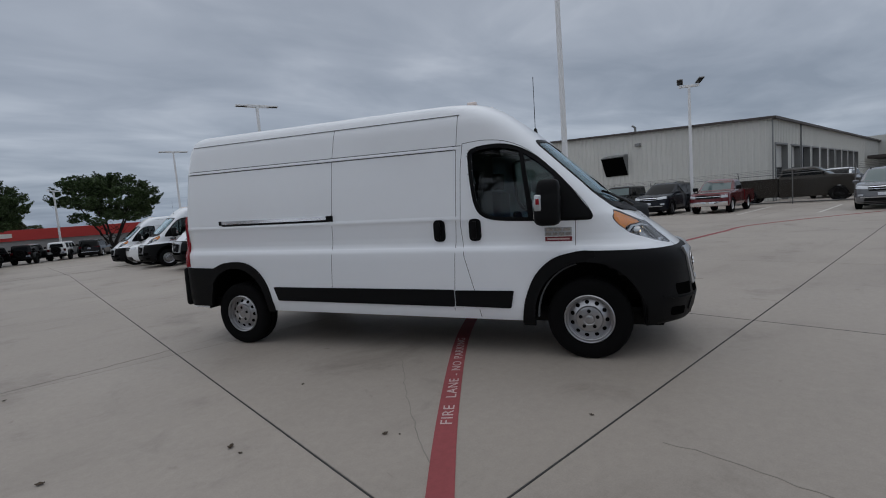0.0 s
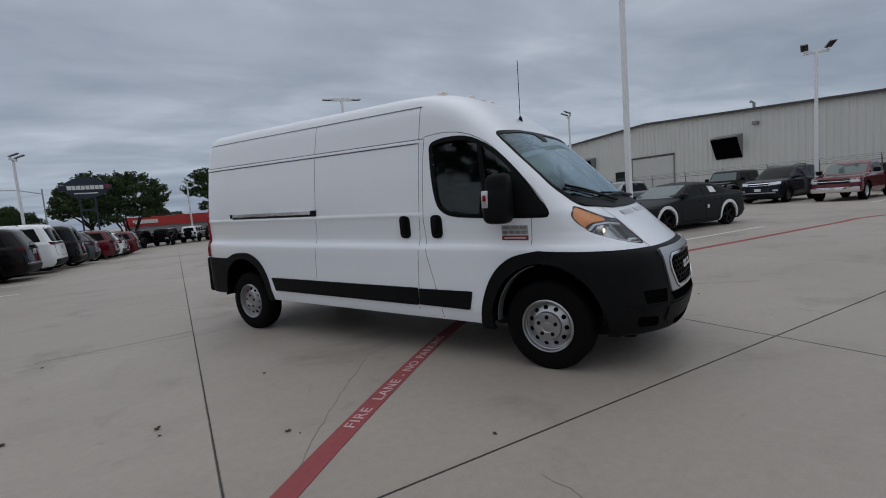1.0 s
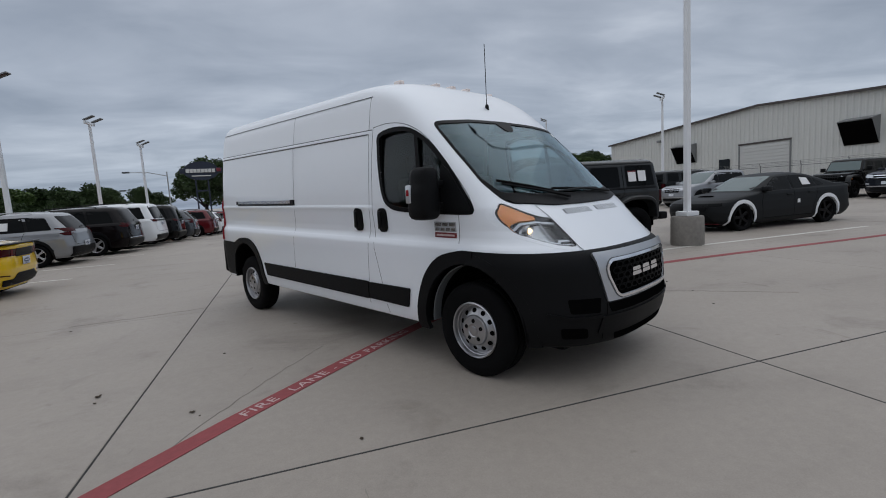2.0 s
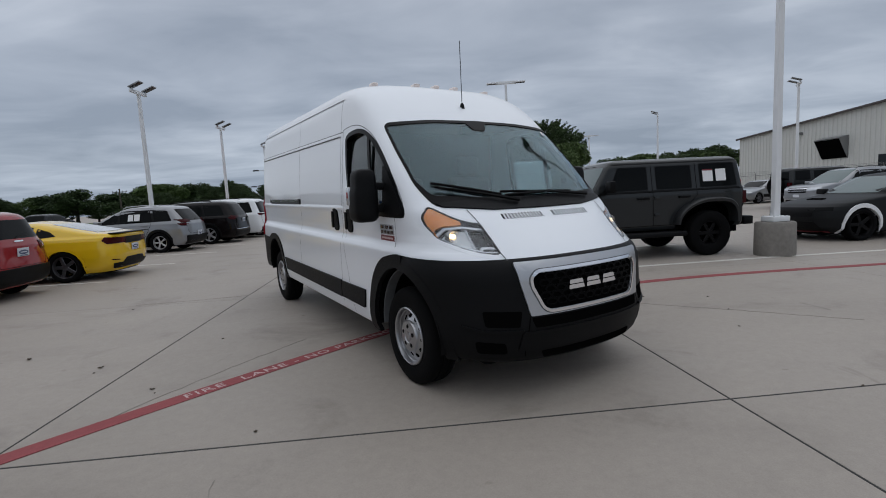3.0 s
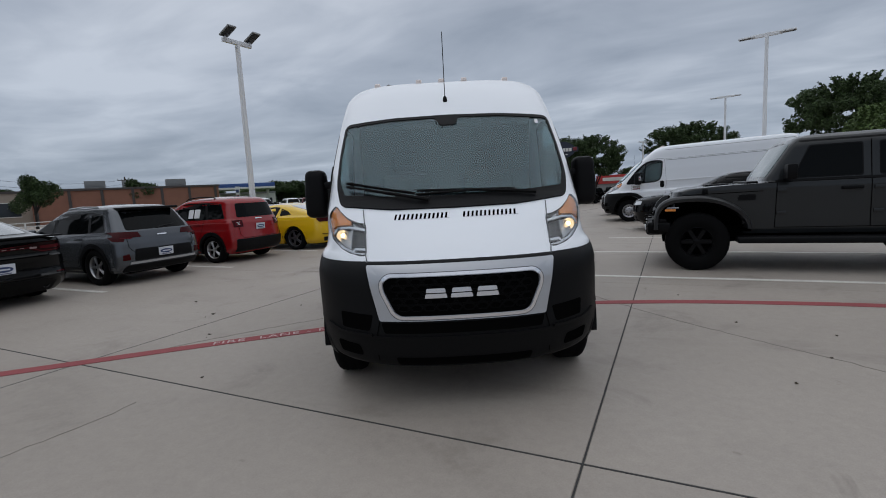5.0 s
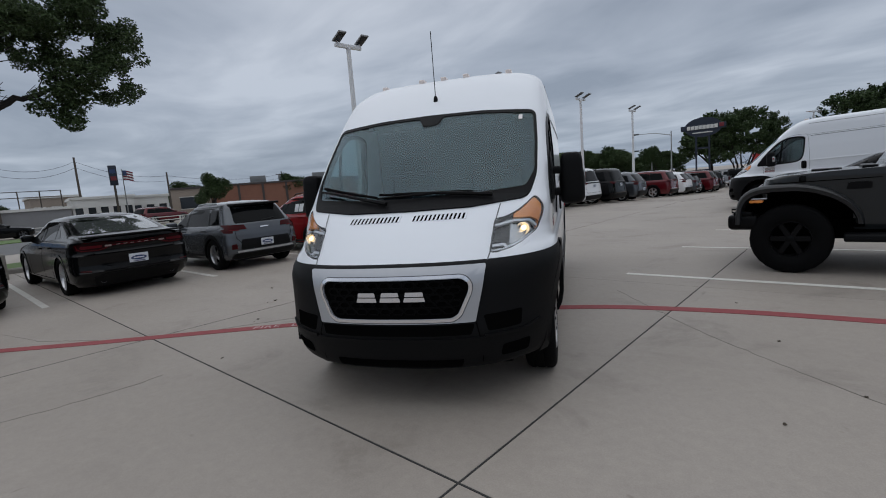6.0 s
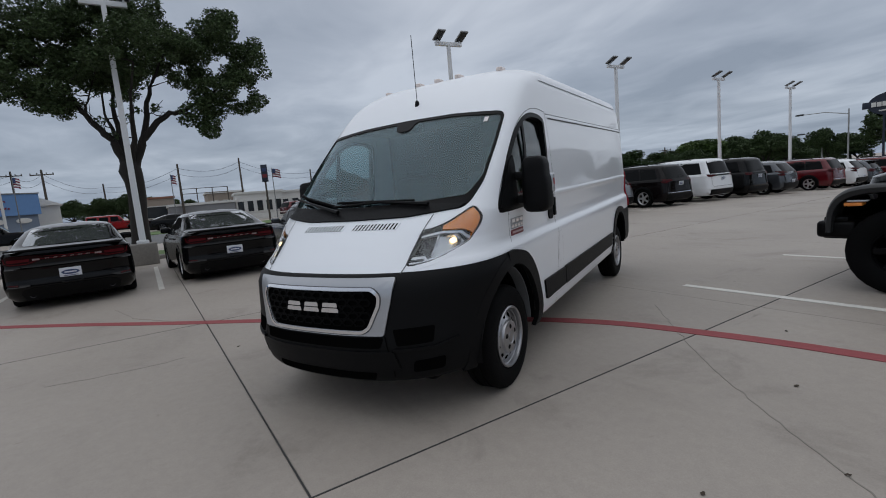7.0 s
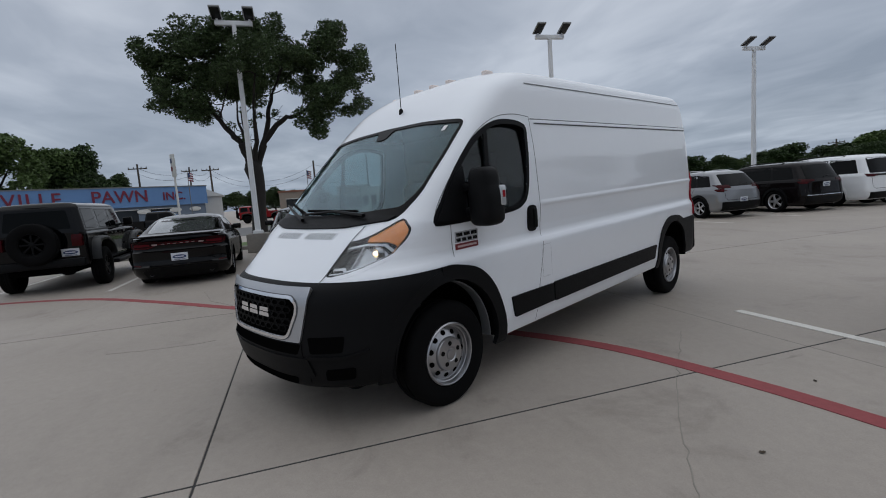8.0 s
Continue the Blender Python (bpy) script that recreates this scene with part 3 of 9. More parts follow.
def ribbon(pts, surf, width=0.008, offset=0.0012, bm=None):
    """A narrow line that follows a surface: shut lines, seals and gutters."""
    bm = bm or bmesh.new()
    dense = []
    for a, b in zip(pts, pts[1:]):
        n = max(1, int(math.dist(a, b) / 0.05))
        dense += [(a[0] + (b[0] - a[0]) * i / n, a[1] + (b[1] - a[1]) * i / n) for i in range(n)]
    dense.append(pts[-1])
    rows = []
    for i, p in enumerate(dense):
        a, b = dense[max(i - 1, 0)], dense[min(i + 1, len(dense) - 1)]
        du, dv = b[0] - a[0], b[1] - a[1]
        L = math.hypot(du, dv) or 1
        nu, nv = -dv / L * width / 2, du / L * width / 2
        row = []
        for k in (-1, 1):
            q = Vector(surf(p[0] + k * nu, p[1] + k * nv))
            row.append(bm.verts.new(q + surf.outward(q).normalized() * offset))
        rows.append(row)
    for r0, r1 in zip(rows, rows[1:]):
        bm.faces.new((r0[0], r0[1], r1[1], r1[0]))
    return bm


def van_bumper():
    """The black front bumper wraps from wheel arch to wheel arch."""
    bm = bmesh.new()
    rows = []
    zs = [0.288, 0.300, 0.318, 0.34, 0.37, 0.41, 0.46, 0.52, 0.57, 0.62, 0.67, 0.72, 0.78, 0.84, 0.90, 0.94, 0.965, 0.985, 0.996]
    us = [i / 60 for i in range(-60, 61)]
    for z in zs:
        row = []
        zz = max(z, 0.25)
        w, x0, xf, n = (interp(t, zz) for t in (V_W, V_X0, V_XF, V_N))
        puff = 0.022 - 0.016 * max(0, (z - 0.9) / 0.09) - (0.045 * (0.318 - z) / 0.03 if z < 0.318 else 0)
        ex = [(-0.34 * k / 6) for k in range(6, 0, -1)]
        for e in ex:
            row.append((x0 + e, -(w + puff)))
        for u in us:
            a = u * math.pi / 2
            x = x0 + (xf + puff - x0) * math.cos(a) ** (2 / n)
            y = (w + puff) * abs(math.sin(a)) ** (2 / n) * (1 if a > 0 else -1)
            row.append((x, y))
        for e in reversed(ex):
            row.append((x0 + e, w + puff))
        rows.append([bm.verts.new((x, y, z + 0.035 * min(1.0, abs(y)) ** 3 * max(0.0, (0.55 - z) / 0.25))) for x, y in row])
    for a, b in zip(rows, rows[1:]):
        for k in range(len(a) - 1):
            bm.faces.new((a[k], a[k + 1], b[k + 1], b[k]))
    regs = []
    hole = arch(0.0, 0.40, 0.485, foot=0.1)
    for s in (1, -1):
        regs.append((hole, lambda c: (c.x, c.z), lambda x, z, c: Vector((x, c.y, z)), lambda c, s=s: c.y * s > 0.5))
        regs.append(([(-1, 0.1), (0.0, 0.1), (0.0, 1.2), (-1, 1.2)], lambda c: (c.x, c.z), lambda x, z, c: Vector((x, c.y, z)), lambda c, s=s: c.y * s > 0.5))
    cut(bm, regs)
    g = bmesh.ops.extrude_face_region(bm, geom=bm.faces[:])
    for v in [v for v in g["geom"] if isinstance(v, bmesh.types.BMVert)]:
        v.co.x -= 0.03
        v.co.y *= 0.975
    return bm


def bumper_front(extra):
    def f(y, z):
        w, x0, xf, n = (interp(t, z) for t in (V_W, V_X0, V_XF, V_N))
        t = min(1.0, abs(y) / (w + 0.022))
        return (x0 + (xf + 0.022 - x0) * max(0.0, 1 - t ** n) ** (1 / n) + extra, y, z)
    f.outward = lambda p: Vector((1, p.y * 0.6, 0))
    return f


def wheel_mesh_tyre(r, half, rim, n=48):
    bm = bmesh.new()
    prof = [(rim, -half * 0.75), (rim + 0.015, -half * 0.92), (rim + (r - rim) * 0.45, -half), (rim + (r - rim) * 0.8, -half * 0.96), (r - 0.012, -half * 0.84), (r - 0.003, -half * 0.70)]
    for k in (-0.5, -0.1, 0.1, 0.5):
        prof += [(r, half * (k - 0.12)), (r, half * (k + 0.08)), (r - 0.009, half * (k + 0.1)), (r - 0.009, half * (k + 0.13))][: 4 if k != 0.5 else 2]
    prof += [(r - 0.003, half * 0.70), (r - 0.012, half * 0.84), (rim + (r - rim) * 0.8, half * 0.96), (rim + (r - rim) * 0.45, half), (rim + 0.015, half * 0.92), (rim, half * 0.75)]
    add_lathe(bm, prof, n)
    return bm


def mirror_head(s):
    """Towing mirror housing: a lower block that narrows into a domed cap."""
    bm = bmesh.new()
    prev = None
    for z, k, dx in ((1.235, 0.55, 0.0), (1.245, 0.80, 0.0), (1.27, 0.97, 0.0), (1.32, 1.0, 0.0), (1.43, 1.0, 0.0), (1.47, 0.98, 0.004), (1.495, 0.90, 0.010), (1.52, 0.88, 0.012), (1.57, 0.87, 0.012), (1.605, 0.80, 0.014), (1.625, 0.66, 0.018), (1.635, 0.40, 0.02)):
        ring = []
        for i in range(28):
            q = math.tau * i / 28
            c, d = math.cos(q), math.sin(q)
            x = -0.315 + dx + 0.112 * k * math.copysign(abs(c) ** 0.55, c)
            y = 1.140 + 0.098 * k * math.copysign(abs(d) ** 0.55, d)
            ring.append(bm.verts.new((x, s * y, z)))
        if prev:
            for i in range(28):
                bm.faces.new((prev[i], prev[(i + 1) % 28], ring[(i + 1) % 28], ring[i]))
        else:
            bm.faces.new(ring[::-1])
        prev = ring
    bm.faces.new(prev)
    return bm


def make_van():
    van = thing("cargo_van", pose(4.751, 2.686, 0, 0, 1.375, -62.1), "white high-roof cargo van with black bumpers on the concrete lot", "van")
    W, B = M["van_white"], M["black_plastic"]
    body = part("body", van_skin(), W, van)
    part("underbody", box(-4.55, -0.90, 0.34, -0.52, 0.90, 0.44, 0.02), M["dark_plastic"], van)
    # unseen low box added to deepen the shade under the front end
    part("engine_tray", box(-0.6, -0.72, 0.265, 0.64, 0.72, 0.44, 0.04), M["dark_plastic"], van)
    bumper = part("front_bumper", van_bumper(), B, van, "textured black plastic front bumper")
    # smooth edge of the bumper round the wheel
    for s in (1, -1):
        def cheek(x, z, s=s):
            puff = 0.022 - 0.016 * max(0, (z - 0.9) / 0.09)
            return (x, s * (van_y(x, max(z, 0.25)) + puff), z)
        cheek.outward = lambda p, s=s: Vector((0, s, 0))
        arc = [math.pi / 2 * i / 14 for i in range(15)]
        inn = [(0.0, 0.895)] + [(0.472 * math.sin(q), 0.40 + 0.497 * math.cos(q)) for q in arc[1:]] + [(0.472, 0.325)]
        out = [(0.560, 0.325)] + [(0.55 * math.sin(q), 0.40 + 0.575 * math.cos(q)) for q in arc[::-1]]
        part("bumper_edge", panel(inn + out, cheek, 0.004, 0.05, 0.07), B, bumper)
    # wheel wells
    for cx, cz, s in ((0, 0.40, 1), (0, 0.40, -1), (-4.04, 0.37, 1), (-4.04, 0.37, -1)):
        bm = bmesh.new()
        a = [(cx + 0.49 * math.cos(math.pi * i / 16), cz + 0.52 * math.sin(math.pi * i / 16)) for i in range(17)]
        foot = 0.36 if cx > -1 else 0.33
        a = [(cx + 0.49, foot)] + a + [(cx - 0.49, foot)]
        r0 = [bm.verts.new((x, s * 0.985, z)) for x, z in a]
        r1 = [bm.verts.new((x, s * 0.45, z)) for x, z in a]
        for k in range(len(a) - 1):
            bm.faces.new((r0[k], r0[k + 1], r1[k + 1], r1[k]))
        bm.faces.new(r1)
        part("wheel_well", bm, M["dark_plastic"], van)
    for s in (1, -1):
        S = SIDE[s]
        # arch flares
        outer = smooth_poly([(-0.59, 0.345), (-0.555, 0.56), (-0.46, 0.78), (-0.30, 0.93), (-0.08, 0.993), (0.02, 0.997), (0.06, 0.996)], 4, closed=False) + [(0.06, 0.996), (0.06, 0.89)]
        inner = [(0.475 * math.cos(a), 0.40 + 0.50 * math.sin(a)) for a in [math.pi * i / 18 for i in range(9, 19)]] + [(-0.475, 0.30)]
        part("wheel_arch_trim", panel(outer + inner + [(-0.585, 0.30)], S, 0.020, 0.035, 0.07), B, van)
        outer = [(-3.50, 0.33), (-3.50, 0.40)] + smooth_poly([(-3.50, 0.40), (-3.56, 0.62), (-3.68, 0.80), (-3.86, 0.90), (-4.05, 0.915), (-4.22, 0.895), (-4.36, 0.84)], 4, closed=False) + [(-4.36, 0.84)]
        inner = [(-4.04 + 0.45 * math.cos(a), 0.37 + 0.47 * math.sin(a)) for a in [math.pi * i / 18 for i in range(17, -1, -1)]] + [(-3.59, 0.33)]
        part("wheel_arch_trim", panel(outer + inner, S, 0.014, 0.03, 0.07), B, van)
        # sill trim in two lengths
        for x0, x1 in ((-3.46, -1.262), (-1.245, -0.665)):
            part("sill_trim", panel(round_poly([(x0 - (0.01 if x0 < -3 else 0), 0.622), (x1, 0.628), (x1 - (0.03 if x1 > -1 else 0), 0.462), (x0 + (0.05 if x0 < -3 else 0), 0.468)], 0.012), S, 0.016, 0.022, 0.12), B, van)
        # side window: glass, seal, division bar, mirror triangle
        part("window_seal", panel(grow(WINDOW, 0.018), S, 0.003, 0.05, 0.08, holes=[grow(WINDOW, -0.018)[::-1]]), M["dark_plastic"], van)
        def drop_glass(x, z, s=s):
            return (x, s * (van_y(x, z) - 0.004 - 0.034 * max(0.0, (z - 1.28) / 0.68) ** 2), z)
        drop_glass.outward = S.outward
        g = part("door_window", panel(grow(WINDOW, -0.008), drop_glass, -0.003, 0.004, 0.07), M["side_glass"], van)
        g.visible_shadow = False
        part("window_bar", panel([(-0.585, 1.94), (-0.545, 1.915), (-0.46, 1.30), (-0.51, 1.30)], S, 0.002, 0.014, 0.08), M["dark_plastic"], van)
        part("mirror_mount", panel([(-0.27, 1.66), (-0.20, 1.61), (-0.02, 1.375), (0.028, 1.30), (-0.05, 1.29), (-0.27, 1.293)], S, 0.012, 0.02, 0.06), B, van)
        # shut lines; those at z 1.978 and 2.014 paint shade along the ledge
        lines = [[(-1.126, 2.03), (-1.15, 1.8), (-1.171, 1.255), (-1.14, 0.95), (-1.03, 0.55), (-0.994, 0.36)],
                 smooth_poly([(-1.126, 2.03), (-0.95, 2.045), (-0.769, 2.03), (-0.62, 1.985), (-0.465, 1.895), (-0.30, 1.745), (-0.136, 1.568), (0.0, 1.40), (0.05, 1.30)], 3, closed=False),
                 [(-0.095, 1.275), (-0.10, 0.99)],
                 [(-1.15, 2.308), (-2.56, 2.308), (-4.62, 2.308)], [(-1.14, 2.014), (-4.70, 2.014)], [(-1.19, 1.978), (-4.70, 1.978)]]
        if s < 0:
            lines += [[(-2.56, 2.308), (-2.60, 1.98), (-2.62, 1.6), (-2.675, 0.63)], [(-1.167, 2.308), (-1.19, 1.98), (-1.215, 1.3), (-1.264, 0.42)], [(-4.72, 1.97), (-4.79, 1.30)]]
        else:
            lines += [[(-4.72, 1.97), (-4.79, 1.30)]]
            part("filler_flap", ribbon([(-1.117, 0.97), (-1.248, 0.97), (-1.248, 0.70), (-1.117, 0.70), (-1.117, 0.97)], S, 0.0025), M["seam_faint"], van, smooth=False)
        for ln in lines:
            part("panel_gap", ribbon(ln, S, 0.009 if len(ln) < 4 and ln[0][1] == ln[-1][1] else 0.0055), M["seam"], van, smooth=False)
        # handles
        for hx in ((-1.025, -1.392) if s < 0 else (-1.04,)):
            h = part("door_handle", panel(round_poly([(hx - 0.06, 1.10), (hx + 0.06, 1.10), (hx + 0.06, 1.315), (hx - 0.06, 1.315)], 0.05), S, 0.012, 0.02, 0.04), B, van)
            part("grip", box(hx - 0.022, s * 1.018, 1.13, hx + 0.022, s * 1.038, 1.29, 0.009), M["dark_plastic"], h)
        # tail lamp on the rear corner
        def corner(u, z, s=s):
            xr, r = interp(V_XR, z), 0.16
            x = xr + r - r * math.sin(u)
            return (x, s * van_y(x, z), z)
        corner.outward = lambda p, s=s: Vector((-1, s, 0))
        part("tail_lamp", panel([(0.10, 0.86), (1.45, 0.86), (1.45, 1.47), (0.95, 1.48), (0.50, 1.38), (0.22, 1.15)], corner, 0.022, 0.04, 0.12), M["tail_bright"], van, "tall red tail lamp on the rear corner")
        # door mirror
        m = part("door_mirror", mirror_head(s), B, van, "large black towing mirror")
        for z0, z1 in ((1.475, 1.535), (1.305, 1.365)):
            part("mirror_arm", box(-0.315, s * 0.965, z0, -0.235, s * 1.09, z1, 0.022, 3), B, m)
        part("mirror_glass", box(-0.430, s * 1.090, 1.30, -0.424, s * 1.185, 1.46, 0.002), M["chrome"], m)
        part("mirror_lamp", box(-0.412, s * 1.190, 1.365, -0.352, s * 1.244, 1.505, 0.016, 3), M["lens_white"], m, "clear side marker lamp")
        part("mirror_lamp_bulb", box(-0.398, s * 1.224, 1.42, -0.366, s * 1.2465, 1.47, 0.006), M["tail_bright"], m, "small red lamp insert")
        # maker's badge as plain bars on a dark ground
        badge = part("badge", panel(round_poly([(-0.368, 1.130), (-0.130, 1.130), (-0.130, 1.208), (-0.368, 1.208)], 0.006), S, 0.002, 0.003, 0.2), M["seam_faint"], van, "small chrome and dark red model badge")
        for z0, z1, n in ((1.172, 1.203, 3), (1.134, 1.164, 4)):
            for i in range(n):
                w = 0.228 / n
                x0 = -0.363 + i * w
                part("badge_bar", panel([(x0 + 0.006, z0 + 0.003), (x0 + w - 0.008, z0 + 0.003), (x0 + w - 0.004, z1 - 0.003), (x0 + 0.010, z1 - 0.003)], S, 0.005, 0.004, 0.2), M["chrome"], badge)
        part("badge_strip", panel([(-0.365, 1.082), (-0.128, 1.082), (-0.128, 1.124), (-0.365, 1.124)], S, 0.003, 0.003, 0.2), M["decal_red"], badge, "dark red badge strip")
        part("badge_line", panel([(-0.345, 1.096), (-0.15, 1.096), (-0.15, 1.110), (-0.345, 1.110)], S, 0.005, 0.004, 0.2), M["stencil"], badge)
        # pale inner edge of the front wheel arch
        bm = bmesh.new()
        rows = []
        for i in range(15):
            q = radians(104 + i * 5.6)
            rows.append([bm.verts.new((0.455 * math.cos(q), s * yy, 0.40 + 0.485 * math.sin(q))) for yy in (0.962, 0.880)])
        for r0, r1 in zip(rows, rows[1:]):
            bm.faces.new((r0[0], r0[1], r1[1], r1[0]))
        g = bmesh.ops.extrude_face_region(bm, geom=bm.faces[:])
        bmesh.ops.translate(bm, vec=(0.01, 0, -0.006), verts=[v for v in g["geom"] if isinstance(v, bmesh.types.BMVert)])
        part("arch_flange", bm, M["flange"], van, "pale painted inner edge of the wheel arch")
        # rear bumper corner
        part("rear_bumper", panel(round_poly([(-4.885, 0.37), (-4.47, 0.37), (-4.40, 0.62), (-4.37, 0.838), (-4.885, 0.845)], 0.015), S, 0.014, 0.03, 0.08), B, van, "black plastic rear bumper corner")
    part("rear_bumper", box(-4.940, -0.98, 0.36, -4.86, 0.98, 0.84, 0.05, 3), B, van)
    rail = part("slide_rail", panel(round_poly([(-4.20, 1.362), (-2.66, 1.366), (-2.66, 1.404), (-4.20, 1.400)], 0.006), SIDE[-1], 0.012, 0.02, 0.3), M["chrome"], van, "metal sliding door rail")
    part("rail_slot", panel([(-4.19, 1.338), (-2.66, 1.342), (-2.66, 1.366), (-4.19, 1.362)], SIDE[-1], 0.006, 0.01, 0.3), M["dark_plastic"], rail)
    part("rail_end", panel(round_poly([(-4.235, 1.352), (-4.19, 1.352), (-4.19, 1.402), (-4.235, 1.402)], 0.008), SIDE[-1], 0.014, 0.02, 0.1), M["dark_plastic"], rail)
    part("rail_end", panel(round_poly([(-2.70, 1.345), (-2.62, 1.345), (-2.62, 1.408), (-2.70, 1.408)], 0.008), SIDE[-1], 0.016, 0.02, 0.1), M["dark_plastic"], rail)
    # windscreen
    part("screen_border", panel(grow(SCREEN, 0.010), FRONT, 0.002, 0.006, 0.08, holes=[round_poly([(-0.82, 1.42), (-0.45, 1.395), (0, 1.385), (0.45, 1.395), (0.82, 1.42), (0.876, 1.53), (0.876, 1.75), (0.860, 1.983), (0.45, 2.022), (0.10, 2.031), (0.065, 1.960), (-0.065, 1.960), (-0.10, 2.031), (-0.45, 2.022), (-0.860, 1.983), (-0.876, 1.75), (-0.876, 1.53)][::-1], 0.03)]), M["dark_plastic"], van, "black printed border round the windscreen")
    ws = part("windscreen", panel(grow(SCREEN, -0.008), FRONT, -0.003, 0.004, 0.10), M["windscreen"], van, "greenish laminated windscreen glass")
    ws.visible_shadow = False
    part("cowl", panel([(-0.80, 1.335), (-0.45, 1.302), (0, 1.297), (0.45, 1.302), (0.80, 1.335), (0.83, 1.36), (0.45, 1.385), (0, 1.375), (-0.45, 1.385), (-0.83, 1.36)], FRONT, 0.012, 0.02, 0.08), B, van)
    part("sticker", panel([(0.745, 1.935), (0.775, 1.935), (0.775, 1.972), (0.745, 1.972)], FRONT, 0.003, 0.002, 0.2), M["paper"], van)
    # wipers
    for pts in (((-0.18, 1.345), (-0.45, 1.40), (-0.80, 1.465)), ((0.60, 1.362), (0.18, 1.398), (-0.27, 1.385))):
        bm = bmesh.new()
        p = [Vector(FRONT(y, z)) + Vector((0.03, 0, 0.02)) for y, z in pts]
        add_tube(bm, p, [0.016, 0.012, 0.008], 6)
        w = part("wiper", bm, M["dark_plastic"], van)
        bm = bmesh.new()
        a, b = pts[0], pts[2]
        ln = [(a[0] + (b[0] - a[0]) * k / 6, a[1] + 0.015 + (b[1] - a[1]) * k / 6 + (0.02 if k else 0)) for k in range(1, 7)]
        add_tube(bm, [Vector(FRONT(y, z)) + Vector((0.012, 0, 0.01)) for y, z in ln], 0.011, 6)
        part("blade", bm, M["rubber"], w)
    # bonnet lines and louvres, the slots being flat strips coloured as shade
    for s in (1, -1):
        part("panel_gap", ribbon([(s * 0.600, 0.988), (s * 0.613, 1.03), (s * 0.618, 1.12), (s * 0.633, 1.215), (s * 0.643, 1.26), (s * 0.655, 1.315)], FRONT, 0.007, 0.005), M["seam"], van, smooth=False)
    part("panel_gap", ribbon([(-0.60, 0.984), (-0.3, 0.986), (0, 0.987), (0.3, 0.986), (0.60, 0.984)], FRONT, 0.007, 0.003), M["seam"], van, smooth=False)
    for y0 in (-0.43, 0.05):
        for i in range(13):
            y = y0 + i * 0.0295
            part("louvre", panel([(y, 1.238), (y + 0.014, 1.238), (y + 0.022, 1.272), (y + 0.008, 1.272)], FRONT, 0.0015, 0.004, 0.2), M["hole"], van)
            part("louvre_fin", panel([(y + 0.0150, 1.236), (y + 0.0285, 1.236), (y + 0.0370, 1.274), (y + 0.0235, 1.274)], FRONT, 0.005, 0.007, 0.2), W, van)
    # headlamps
    for s in (1, -1):
        L = [(s * y, z) for y, z in LAMP]
        lamp = part("headlamp", panel(L, FRONT, -0.045, 0.01, 0.05), M["lamp_black"], van, "clear headlamp with amber corner")
        part("lamp_rim", panel(grow(L, 0.002), FRONT, 0.0, 0.045, 0.05, holes=[grow(L, -0.0025)[::-1]]), M["rim_lamp"], lamp)
        part("lamp_surround", panel(grow(L, 0.028), FRONT, 0.0012, 0.012, 0.05, holes=[grow(L, 0.003)[::-1]]), W, van)
        def lp(rows):
            return [(s * y, z) for y, z in rows]
        edge = [p for p in grow(LAMP, -0.005) if p[1] > 1.242 and p[0] > 0.735 or p[1] > 1.135 and p[0] > 0.88]
        amb = edge + [(0.918, 1.160), (0.900, 1.192), (0.860, 1.215), (0.750, 1.226)]
        part("indicator", panel(lp(amb), FRONT, -0.010, 0.02, 0.04), M["amber"], lamp, "amber corner indicator")
        for poly in ([(0.634, 1.196), (0.76, 1.214), (0.862, 1.203), (0.912, 1.148), (0.899, 1.143), (0.854, 1.191), (0.76, 1.201), (0.634, 1.183)],
                     [(0.626, 1.064), (0.695, 1.066), (0.714, 1.046), (0.78, 1.064), (0.885, 1.112), (0.912, 1.148), (0.899, 1.143), (0.872, 1.122), (0.775, 1.077), (0.720, 1.061), (0.702, 1.080), (0.626, 1.077)]):
            part("light_bar", panel(lp(poly), FRONT, -0.012, 0.016, 0.05), M["lens_white"], lamp, "white daytime running light strip")
        part("reflector", panel(lp([(0.742, 1.074), (0.835, 1.108), (0.885, 1.138), (0.850, 1.180), (0.745, 1.190)]), FRONT, -0.034, 0.01, 0.04), M["lamp_chrome"], lamp, "bright chrome reflector")
        part("reflector", panel(lp([(0.642, 1.202), (0.735, 1.218), (0.742, 1.240), (0.69, 1.222), (0.642, 1.208)]), FRONT, -0.030, 0.01, 0.04), M["lamp_chrome"], lamp)
        part("light_bar", panel(lp([(0.623, 1.046), (0.70, 1.050), (0.78, 1.066), (0.78, 1.061), (0.70, 1.041), (0.622, 1.037)]), FRONT, -0.008, 0.012, 0.05), M["lamp_chrome"], lamp)
        part("divider", panel(lp([(0.733, 1.072), (0.742, 1.074), (0.744, 1.200), (0.735, 1.199)]), FRONT, -0.016, 0.02, 0.05), M["lamp_chrome"], lamp)
        c = Vector(FRONT(s * 0.808, 1.142)) - Vector((0.045, 0, 0))
        bm = bmesh.new()
        add_lathe(bm, [(0.020, -0.012), (0.034, 0.000), (0.040, 0.018), (0.043, 0.020), (0.046, 0.0), (0.046, -0.03)], 24, "Z")
        part("projector_ring", bm, M["lamp_chrome"], lamp, m=Matrix.Translation(c) @ pose(0, 0, 0, 0, 90, 0))
        bm = bmesh.new()
        add_lathe(bm, [(0.001, 0.026), (0.009, 0.024), (0.015, 0.016), (0.018, 0.002), (0.018, -0.03)], 16, "Z")
        part("projector", bm, M["lamp_warm"], lamp, "lit warm bulb", m=Matrix.Translation(c) @ pose(0, 0, 0, 0, 90, 0))
